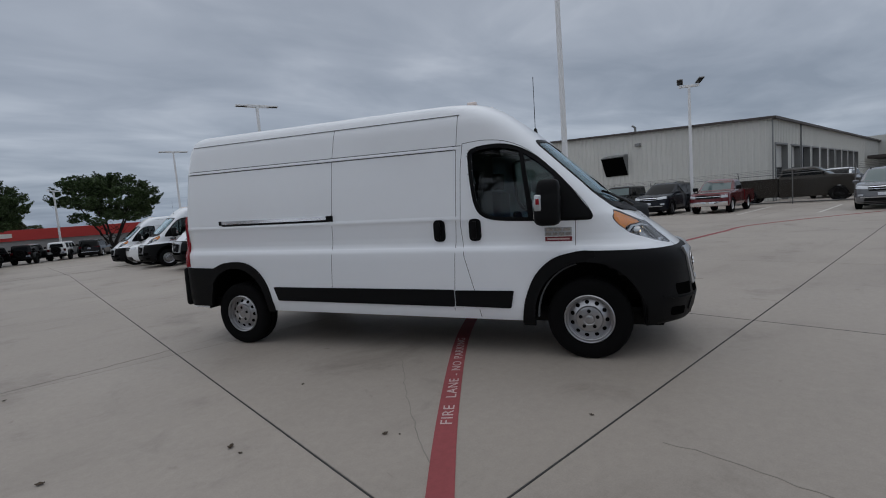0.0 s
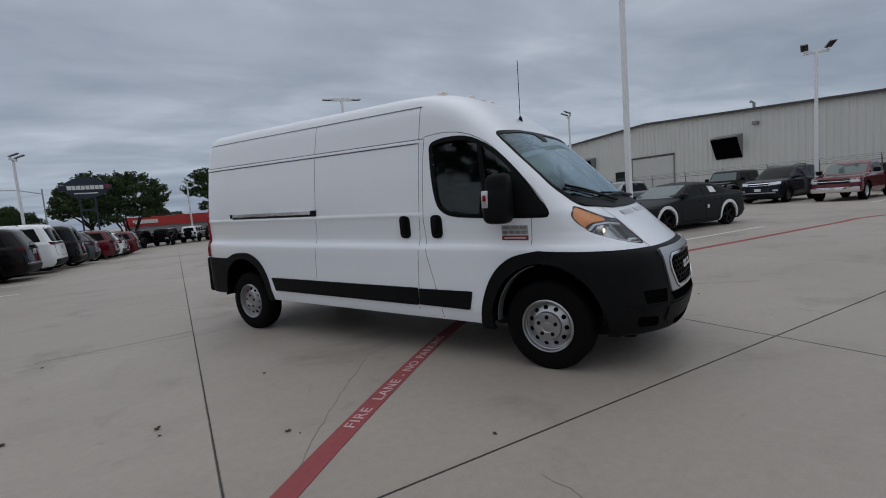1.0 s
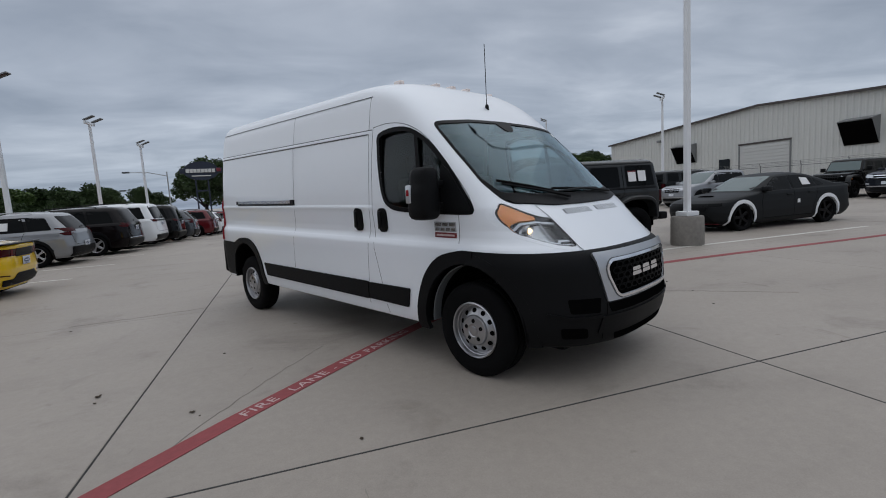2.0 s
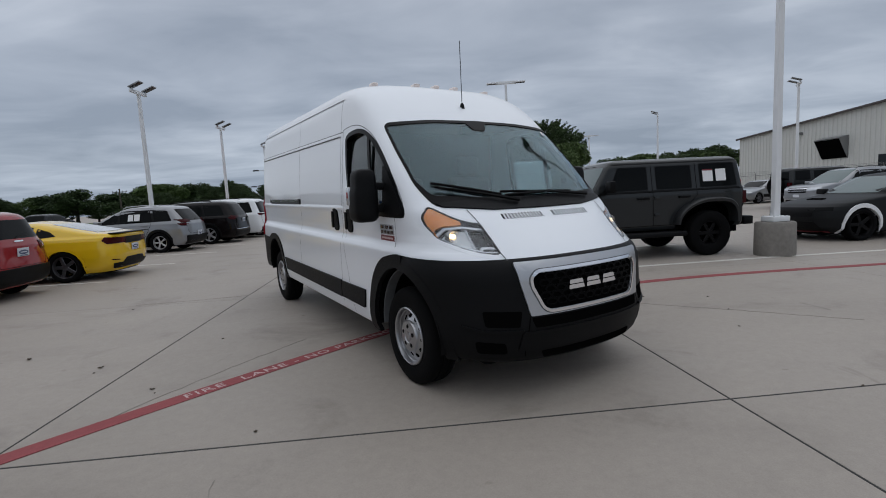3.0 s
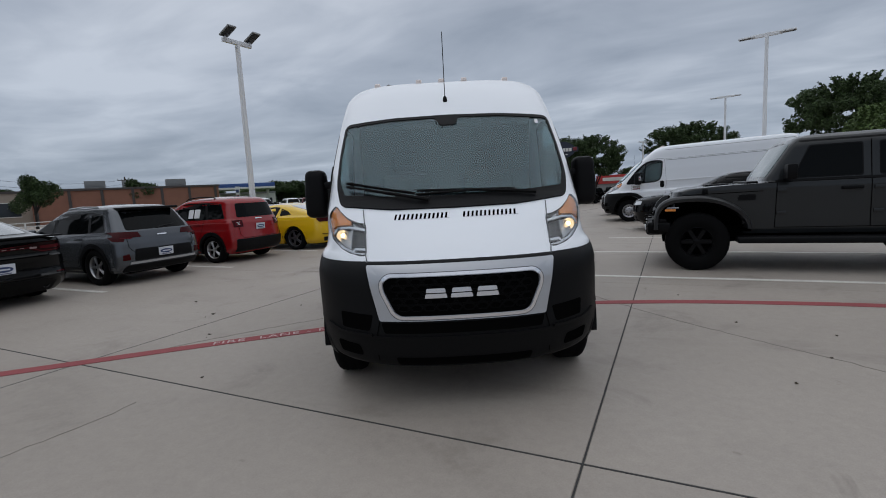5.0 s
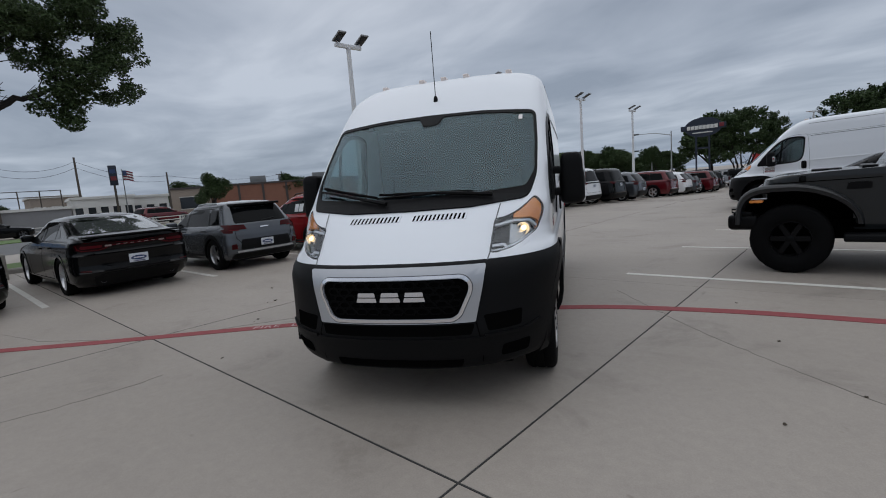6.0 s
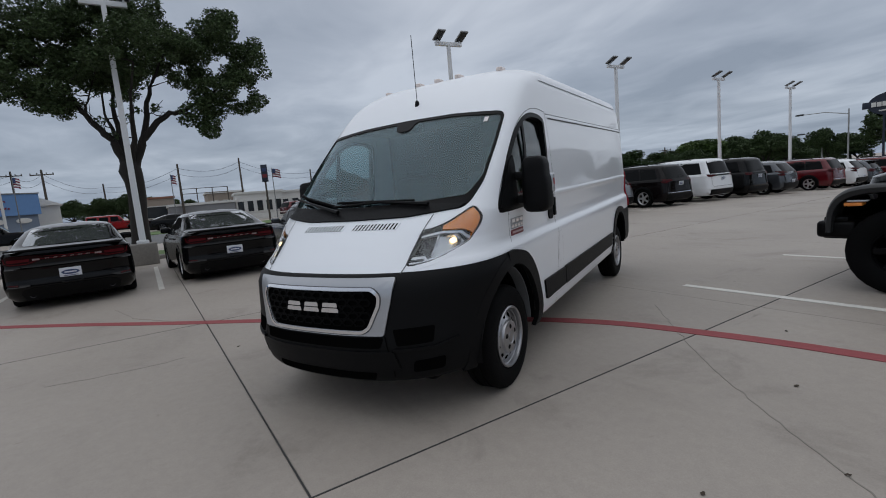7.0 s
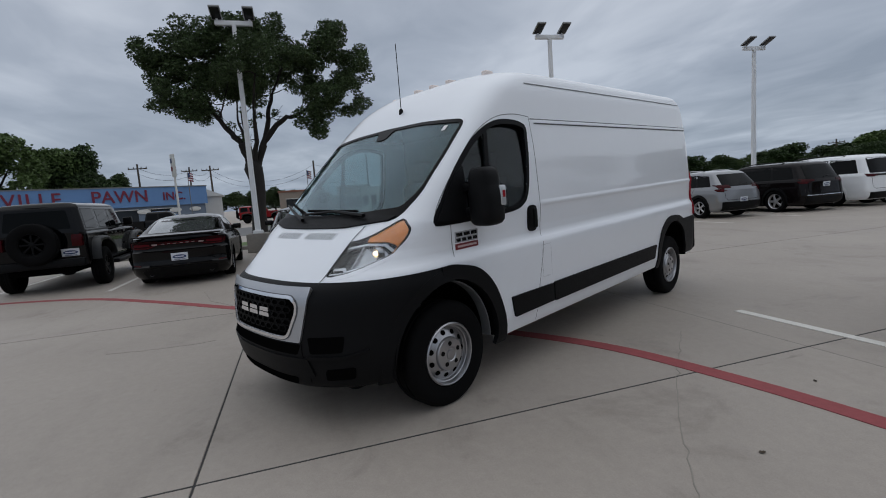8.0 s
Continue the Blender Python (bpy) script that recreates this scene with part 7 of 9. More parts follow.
def lamp_post(x, y, h=7.1, turn=0.0, base=False, arms="flood", r=0.09, splay=0):
    t = thing("lamp_post", pose(x, y, 0, 0, 0, turn), "white steel lamp post with flood heads" + (" on a concrete base" if base else ""), "lamp post", "lot lamp posts")
    z0 = 0.0
    h -= ground_z(x, y)
    if base:
        bm = bmesh.new()
        if base == "square":
            add_box(bm, -0.40, -0.36, 0.0, 0.40, 0.36, 0.635, 0.03, 3)
        else:
            add_lathe(bm, [(0.001, 0.0), (0.33, 0.0), (0.335, 0.05), (0.33, 0.60), (0.31, 0.63), (0.001, 0.635)], 28, "Z")
        part("concrete_base", bm, M["concrete_base"], t, "weathered grey concrete base")
        part("base_cover", box(-0.165, -0.165, 0.635, 0.165, 0.165, 0.735, 0.02), M["pole_white"], t)
        for sx in (-1, 1):
            for sy in (-1, 1):
                bm = bmesh.new()
                add_tube(bm, [(0.13 * sx, 0.13 * sy, 0.73), (0.13 * sx, 0.13 * sy, 0.75)], 0.012, 6)
                part("bolt", bm, M["steel_wheel"], t)
        z0 = 0.63
    bm = bmesh.new()
    n = 6
    rings = []
    for z, k in ((z0, 1.0), (h, 0.72)):
        rr = r * k
        rings.append([bm.verts.new((sx * rr, sy * rr, z)) for sx, sy in ((-1, -0.8), (-0.8, -1), (0.8, -1), (1, -0.8), (1, 0.8), (0.8, 1), (-0.8, 1), (-1, 0.8))])
    for k in range(8):
        bm.faces.new((rings[0][k], rings[0][(k + 1) % 8], rings[1][(k + 1) % 8], rings[1][k]))
    bm.faces.new(rings[1])
    part("pole", bm, M["pole_white"], t)
    part("cross_arm", box(-0.06, -0.58, h - 0.02, 0.06, 0.58, h + 0.13, 0.012), M["pole_white"], t)
    for s in (-1, 1):
        if arms == "flood":
            hd = part("flood_head", box(-0.06, -0.17, -0.025, 0.54, 0.17, 0.035, 0.02), M["flood_case"], t, m=pose(0, s * 0.50, h + 0.21, 0, -22, s * splay))
            part("lens", box(-0.02, -0.14, -0.034, 0.50, 0.14, -0.022, 0.004), M["flood_lens"], hd)
            part("bracket", box(-0.03, -0.03, -0.10, 0.03, 0.03, 0.0), M["pole_white"], hd)
        else:
            hd = part("flat_head", box(-0.16, s * 0.45, h + 0.02, 0.16, s * 1.05, h + 0.09, 0.02), M["pole_white"], t)
            part("lens", box(-0.12, s * 0.5, h + 0.012, 0.12, s * 1.0, h + 0.024, 0.003), M["flood_lens"], hd)
    return t


lamp_post(10.77, 7.07, 8.6, 90, base=True, r=0.060)
lamp_post(-8.75, 0.60, 7.55, 0, base="square")
for x, y, h in ((-8.0, 11.82, 7.1), (-8.38, 22.3, 6.95), (-8.5, 32.2, 6.8), (-8.5, 41.7, 6.6)):
    lamp_post(x, y, h, -4)
lamp_post(1.9, 63.5, 6.2, -25, arms="flat")
lamp_post(31.6, 12.1, 7.7, 215, splay=14)
lamp_post(29.7, 28.5, 7.5, 150)
lamp_post(26.1, 39.4, 7.5, 150)
lamp_post(9.6, 24.9, 7.4, 80, arms="flat")
lamp_post(9.3, 43.4, 7.6, 80, arms="flat")
lamp_post(25.0, 52.4, 7.5, 80, arms="flat")

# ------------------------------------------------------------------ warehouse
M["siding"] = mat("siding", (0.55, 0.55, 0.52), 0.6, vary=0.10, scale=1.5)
# side wall and annexe sheeting, slightly darker than the gable's
M["siding_darker"] = mat("siding_side", (0.50, 0.50, 0.47), 0.6, vary=0.12, scale=1.5)
M["fascia"] = mat("fascia", (0.055, 0.045, 0.042), 0.6, vary=0.15)
M["roller"] = mat("roller", (0.52, 0.52, 0.50), 0.55, vary=0.08)
M["hood_metal"] = mat("hood_metal", (0.20, 0.205, 0.205), 0.5, 0.3, vary=0.15)
M["chain"] = mat("chain", (0.16, 0.16, 0.16), 0.5, 0.6, vary=0.1)
M["window_dark"] = mat("window_dark", (0.02, 0.024, 0.028), 0.08, vary=0.1)
WX, WY0, WY1, WPK, WE, WR = 43.3, 10.75, 52.5, 31.6, 6.35, 7.6


def eave(y):
    return WE + (WR - WE) * (1 - abs(y - WPK) / ((WY1 - WY0) / 2 + 0.1))


def ribbed(along, z_top, z0, rib, depth, out, n_per=4):
    """A ribbed metal sheet: points along its run, its top height there, pushed out by depth at each rib."""
    bm = bmesh.new()
    a, b = along
    n = int((b - a) / rib)
    cols = []
    for i in range(n + 1):
        for f, d in ((0.0, 0), (0.55, 0), (0.68, 1), (0.86, 1)):
            s = a + (b - a) * (i + f) / (n + 1)
            cols.append((s, d * depth))
    cols.append((b, 0))
    prev = None
    for s, d in cols:
        lo, hi = bm.verts.new(out(s, z0, d)), bm.verts.new(out(s, z_top(s), d))
        if prev:
            bm.faces.new((prev[0], lo, hi, prev[1]))
        prev = (lo, hi)
    return bm


def warehouse():
    t = thing("warehouse", pose(0, 0, 0), "pale ribbed metal warehouse with brown eaves and vent hoods", "building")
    part("gable_wall", ribbed((WY0, WY1), eave, 0, 0.45, 0.05, lambda s, z, d: (WX - d, s, z)), M["siding"], t, smooth=False)
    part("side_wall", ribbed((WX, 96), lambda s: WE, 4.4, 0.45, 0.05, lambda s, z, d: (s, WY0 - d, z)), M["siding_darker"], t, smooth=False)
    bays = [(44.0, 47.2)] + [(48.5 + 3.5 * i, 51.1 + 3.5 * i) for i in range(9)]
    edges = [WX] + [v for b in bays for v in b] + [96]
    for a, b in zip(edges[::2], edges[1::2]):
        part("side_wall", ribbed((a, b), lambda s: 4.4, 0, 0.45, 0.05, lambda s, z, d: (s, WY0 - d, z)), M["siding_darker"], t, smooth=False)
    for k, (a, b) in enumerate(bays):
        for x in (a - 0.14, b):
            part("bay_jamb", box(x, WY0 - 0.08, 0, x + 0.14, WY0 + 0.75, 4.4), M["hood_metal"], t)
        part("bay_lintel", box(a - 0.14, WY0 - 0.08, 4.4, b + 0.14, WY0 + 0.75, 4.52), M["hood_metal"], t)
        # from the third bay on, a dark sheet stands in for the recess's shade
        d = part("bay_door", box(a, WY0 + 0.38, 0, b, WY0 + 0.46, 4.4), M["roller"] if k < 2 else M["window_dark"], t)
        for i in range(5 if k < 2 else 0):
            part("door_section", box(a + 0.04, WY0 + 0.34, 0.04 + 0.88 * i, b - 0.04, WY0 + 0.38, 0.86 + 0.88 * i), M["window_dark"] if i == 2 else M["roller"], d)
    bm = bmesh.new()
    ys = [WY0 - 0.25, WPK, WY1 + 0.25]
    vs = [[bm.verts.new((x, y, eave(max(WY0, min(WY1, y))) + 0.04)) for y in ys] for x in (WX - 0.3, 96)]
    for k in range(2):
        bm.faces.new((vs[0][k], vs[0][k + 1], vs[1][k + 1], vs[1][k]))
    part("roof", bm, M["hood_metal"], t, smooth=False)
    for ya, yb in ((WY0 - 0.25, WPK), (WPK, WY1 + 0.25)):
        bm = bmesh.new()
        za, zb = eave(max(WY0, ya)) + 0.03, eave(min(WY1, yb)) + 0.03
        q = [bm.verts.new(p) for x in (WX - 0.34, WX - 0.2) for p in ((x, ya, za - 0.13), (x, yb, zb - 0.13), (x, yb, zb + 0.05), (x, ya, za + 0.05))]
        for f in ((0, 1, 2, 3), (7, 6, 5, 4), (0, 4, 5, 1), (1, 5, 6, 2), (2, 6, 7, 3), (3, 7, 4, 0)):
            bm.faces.new([q[i] for i in f])
        part("eave_trim", bm, M["fascia"], t, smooth=False)
    part("eave_trim", box(WX - 0.3, WY0 - 0.35, WE - 0.11, 96, WY0 - 0.2, WE + 0.08), M["fascia"], t, smooth=False)
    part("downpipe", box(WX - 0.10, WY0 - 0.10, 0, WX - 0.01, WY0 - 0.01, WE), M["hood_metal"], t)
    # roller door
    for ya, yb in ((28.75, 33.5),):
        d = part("roller_door", box(WX - 0.06, ya, 0, WX + 0.02, yb, 4.2), M["roller"], t)
        for i in range(14):
            part("slat", box(WX - 0.095, ya + 0.04, 0.06 + i * 0.29, WX - 0.055, yb - 0.04, 0.06 + i * 0.29 + 0.25, 0.012, 1), M["roller"], d)
        for y in (ya - 0.12, yb):
            part("door_frame", box(WX - 0.12, y, 0, WX, y + 0.12, 4.2), M["hood_metal"], t)
        part("door_frame", box(WX - 0.14, ya - 0.12, 4.2, WX, yb + 0.12, 4.36), M["fascia"], t)
    # hooded vents
    for y0, y1, zt, zb in ((22.3, 24.6, 5.2, 3.15), (38.6, 41.2, 5.1, 3.05)):
        bm = bmesh.new()
        p = [(WX, zt), (WX - 0.95, zt - 0.22), (WX - 0.95, zt - 0.28), (WX - 0.08, zb)]
        a = [bm.verts.new((x, y0, z)) for x, z in p + [(WX, zb)]]
        b = [bm.verts.new((x, y1, z)) for x, z in p + [(WX, zb)]]
        for k in range(2):
            bm.faces.new((a[k], a[k + 1], b[k + 1], b[k]))
        bm.faces.new(a[::-1]); bm.faces.new(b)
        v = part("vent_hood", bm, M["hood_metal"], t, "grey metal vent hood", smooth=False)
        for i in range(6):
            k = (i + 0.5) / 6
            part("louvre", box(-0.02, y0 + 0.03, -0.16, 0.02, y1 - 0.03, 0.16), M["hole"], v, m=pose(WX - 0.90 + 0.80 * k, 0, zt - 0.34 + (zb + 0.06 - zt + 0.34) * k, 0, -26, 0))
    part("window", box(WX - 0.08, 34.6, 2.0, WX - 0.01, 35.8, 3.1), M["window_dark"], t)
    for y in (21.0, 43.5):
        part("wall_lamp", box(WX - 0.35, y, 5.72, WX - 0.02, y + 0.45, 5.98, 0.03), M["hood_metal"], t)
    bm = bmesh.new()
    add_tube(bm, [(WX + 3, 23.0, 6.9), (WX + 3, 23.0, 7.9), (WX + 3, 23.3, 8.1)], 0.12, 8)
    part("flue", bm, M["hood_metal"], t)
    part("downpipe", box(51.28, WY0 - 0.16, 0, 51.40, WY0 - 0.04, WE), M["hood_metal"], t)
    part("canopy", box(84, 3.5, 3.6, 96, WY0 - 0.3, 4.0, 0.03), M["fascia"], t)
    part("annexe", box(96, 2, 0, 112, 40, 7.2), M["siding_darker"], t, smooth=False)


warehouse()


def fence():
    t = thing("chain_fence", pose(0, 0, 0), "grey chain-link fence with barbed wire arms before the warehouse", "fence")
    pts = [(37.0, 2.0 + 3.05 * i) for i in range(16)]
    for x, y in pts:
        bm = bmesh.new()
        add_tube(bm, [(x, y, 0), (x, y, 1.95), (x - 0.12, y, 2.25)], [0.035, 0.035, 0.02], 6)
        part("post", bm, M["chain"], t)
    for z in (0.12, 1.92):
        bm = bmesh.new()
        add_tube(bm, [(37.0, 2.0, z), (37.0, 47.8, z)], 0.022, 6)
        part("rail", bm, M["chain"], t)
    for z, dx in ((2.05, -0.05), (2.15, -0.09), (2.25, -0.12)):
        bm = bmesh.new()
        add_tube(bm, [(37.0 + dx, 2.0, z), (37.0 + dx, 47.8, z)], 0.008, 4)
        part("barbed_wire", bm, M["chain"], t)
    bm = bmesh.new()
    for i in range(330):
        y = 2.0 + i * 0.14
        for s in (1, -1):
            y2 = y + s * 1.8
            if 2.0 <= y2 <= 47.8:
                add_tube(bm, [(37.0, y, 0.12), (37.0, y2, 1.92)], 0.0016, 3, caps=False)
    tagged(part("mesh", bm, M["chain"], t, smooth=False), kind="stuff")


fence()

# ------------------------------------------------------------------ trees


def leaf_mat(name, color):
    m = bpy.data.materials.new(name)
    m.use_nodes = True
    nt = m.node_tree
    N, L = nt.nodes.new, nt.links.new
    b = nt.nodes["Principled BSDF"]
    geo, ramp = N("ShaderNodeNewGeometry"), N("ShaderNodeValToRGB")
    e = ramp.color_ramp.elements
    e[0].position, e[0].color = 0.0, (*[c * 0.55 for c in color], 1)
    e[1].position, e[1].color = 1.0, (*[c * 1.45 for c in color], 1)
    L(geo.outputs["Random Per Island"], ramp.inputs[0])
    L(ramp.outputs[0], b.inputs["Base Color"])
    b.inputs["Roughness"].default_value, b.inputs["Specular IOR Level"].default_value = 0.6, 0.25
    return m


M["leaf_oak"] = leaf_mat("leaf_oak", (0.050, 0.078, 0.030))
M["leaf_far"] = leaf_mat("leaf_far", (0.042, 0.068, 0.024))
M["leaf_light"] = leaf_mat("leaf_light", (0.075, 0.115, 0.036))


def leaves(bm_data, rng, centre, rad, n, size):
    """Scatters leaf clumps through a flattened ball, denser near its skin."""
    vs, fs = bm_data
    for _ in range(n):
        d = Vector((rng.gauss(0, 1), rng.gauss(0, 1), rng.gauss(0, 1))).normalized()
        r = rng.uniform(0.35, 1.0) ** 0.5 * (1 + 0.25 * noise.noise(d * 2.3 + Vector(centre)))
        p = Vector(centre) + Vector((d.x * rad[0], d.y * rad[1], d.z * rad[2])) * r
        a = Vector((rng.gauss(0, 1), rng.gauss(0, 1), rng.gauss(0, 0.6))).normalized()
        b = a.cross(Vector((rng.gauss(0, 1), rng.gauss(0, 1), rng.gauss(0, 1)))).normalized()
        s = size * rng.uniform(0.6, 1.3)
        k = len(vs)
        c = a.cross(b) * s * 0.22
        vs += [p - a * s * 0.62, p + b * s * 0.36 + c, p + a * s * 0.62, p - b * s * 0.36 + c]
        fs += [(k, k + 1, k + 2), (k, k + 2, k + 3)]


def crown_mesh(name, blobs, per, size, seed, material):
    rng = random.Random(seed)
    data = ([], [])
    for c, r in blobs:
        leaves(data, rng, c, r, int(per * (r[0] * r[1] * r[2]) ** 0.67), size)
    me = bpy.data.meshes.new(name)
    me.from_pydata([tuple(v) for v in data[0]], [], data[1])
    me.materials.append(material)
    return me


def limb(bm, pts, r0, r1, n=8, seed=0):
    """A bending, tapering branch through the points given."""
    q = smooth_poly(pts, 4, closed=False) if len(pts) > 2 else list(pts)
    q = q[:-4] + [pts[-2], pts[-1]] if len(pts) > 2 else q
    out = []
    for i, p in enumerate(q):
        k = 0.05 if 0 < i < len(q) - 1 else 0.0
        out.append(Vector(p) + Vector((noise.noise(Vector((i * 0.9, seed, 0))), noise.noise(Vector((i * 0.9, seed, 5))), noise.noise(Vector((i * 0.9, seed, 9))))) * k * 2)
    add_tube(bm, out, [r0 + (r1 - r0) * (i / (len(out) - 1)) ** 0.8 for i in range(len(out))], n)
    return out


def big_oak():
    t = thing("oak_tree", pose(-10.4, 0.5, 0), "large spreading live oak with dark green leaves and forked trunk", "tree")
    bm = bmesh.new()
    rng = random.Random(12)
    add_tube(bm, [(0, -0.02, -0.05), (0.0, 0.0, 0.22), (0.0, 0.02, 0.7), (0.02, 0.05, 1.4), (0.0, 0.11, 2.1), (0.0, 0.10, 2.6), (-0.02, 0.03, 3.0), (-0.02, 0.02, 3.3)], [0.46, 0.33, 0.28, 0.26, 0.26, 0.28, 0.33, 0.22], 14)
    limbs = [([(0, -0.05, 2.95), (0.05, -0.25, 3.85), (0.12, -0.66, 4.38), (0.2, -0.96, 4.86), (0.2, -1.4, 5.7), (0.1, -2.1, 6.4), (0.1, -2.7, 6.8)], 0.15, 0.03),
             ([(0, 0.12, 2.95), (0.0, 0.49, 3.80), (0.1, 1.20, 4.70), (0.1, 1.95, 4.95), (0.15, 2.9, 5.6), (0.2, 3.6, 6.3)], 0.16, 0.03),
             ([(0.0, 0.40, 3.65), (-0.1, 0.74, 4.7), (-0.1, 0.98, 5.7), (0.0, 1.33, 6.3), (0.1, 1.8, 7.3)], 0.12, 0.03),
             ([(0.0, 0.0, 3.1), (-0.2, -0.10, 4.2), (-0.3, -0.12, 5.4), (-0.2, 0.15, 7.2)], 0.15, 0.04),
             ([(0.0, 0.1, 3.1), (0.7, 0.3, 4.2), (1.3, 0.4, 5.1), (2.0, 0.6, 5.9)], 0.12, 0.03), ([(0, 0, 3.1), (-0.9, -0.2, 4.2), (-1.5, -0.5, 5.1), (-2.3, -0.5, 6.0)], 0.12, 0.03),
             ([(0.1, 1.6, 4.85), (0.2, 2.1, 4.75), (0.3, 2.6, 4.6)], 0.06, 0.015), ([(0.2, -1.2, 5.2), (0.3, -1.8, 5.1), (0.3, -2.5, 5.3)], 0.06, 0.015), ([(0.2, -0.9, 4.8), (0.3, -0.7, 5.3), (0.4, -0.4, 6.1)], 0.06, 0.015)]
    for i, (ln, r0, r1) in enumerate(limbs):
        q = limb(bm, ln, r0, r1, 8, i * 3.7)
        for p in q[len(q) // 3::2]:
            d = Vector((rng.gauss(0, 1), rng.gauss(0, 1), rng.uniform(-0.1, 0.9))).normalized()
            L = rng.uniform(0.5, 1.2)
            limb(bm, [p, p + d * L * 0.5 + Vector((0, 0, 0.06)), p + d * L + Vector((0, 0, 0.2))], 0.028, 0.007, 5, i + L)
    part("trunk", bm, M["bark"], t)
    lobes = [((0.1, -2.55, 6.2), (1.2, 0.8, 0.8)), ((0.2, -2.1, 5.4), (1.1, 0.9, 0.65)), ((0.1, -2.5, 7.1), (1.1, 0.85, 0.6)), ((0.1, -1.7, 6.7), (1.2, 0.8, 0.8)), ((0.2, -1.5, 5.2), (0.9, 0.6, 0.55)), ((0.0, -1.2, 7.6), (1.3, 1.1, 0.75)), ((0.1, -0.7, 6.2), (1.2, 0.8, 0.75)),
             ((0.0, 0.1, 7.0), (1.4, 1.0, 0.9)), ((0.0, 0.3, 7.95), (1.2, 0.9, 0.5)), ((0.0, 1.2, 7.6), (1.2, 0.9, 0.8)), ((0.1, 0.3, 5.8), (1.0, 0.55, 0.5)), ((0.2, 2.0, 6.6), (1.2, 0.75, 0.85)), ((0.2, 3.1, 7.2), (1.1, 0.9, 0.75)), ((0.2, 3.9, 6.5), (1.0, 0.75, 0.85)),
             ((0.3, 2.7, 5.6), (1.0, 0.9, 0.65)), ((0.3, 2.35, 4.6), (0.8, 0.55, 0.6)), ((0.2, 3.7, 5.5), (0.9, 0.75, 0.65)), ((0.2, 3.4, 7.75), (0.8, 0.6, 0.4)), ((1.9, 0.5, 6.4), (0.9, 1.2, 0.7)), ((-2.1, -0.4, 6.5), (1.1, 1.5, 0.8)), ((-1.4, 1.9, 6.9), (1.0, 1.1, 0.8)), ((0.1, -0.6, 8.0), (0.9, 0.6, 0.35))]
    blobs = []
    for c, r in lobes:
        for _ in range(int(27 * (r[0] * r[1] * r[2]) ** 0.6) + 6):
            d = Vector((rng.gauss(0, 1), rng.gauss(0, 1), rng.gauss(0, 1))).normalized() * rng.uniform(0.1, 1.08) ** 0.55
            k = rng.uniform(0.17, 0.36)
            blobs.append((tuple(c[i] + d[i] * r[i] for i in range(3)), (k * 1.15, k * 1.15, k * 0.8)))
    for p in ((0.3, 0.2, 4.6), (0.2, 0.45, 4.9), (0.1, -0.25, 4.1), (0.2, -0.55, 4.55), (0.1, 1.0, 5.0), (0.1, -0.1, 5.1)):
        blobs.append((p, (0.16, 0.18, 0.15)))
    me = crown_mesh("crown", blobs, 2150, 0.080, 9, M["leaf_oak"])
    c = new("crown", me)
    c.parent = t


big_oak()

FAR_TREES = []


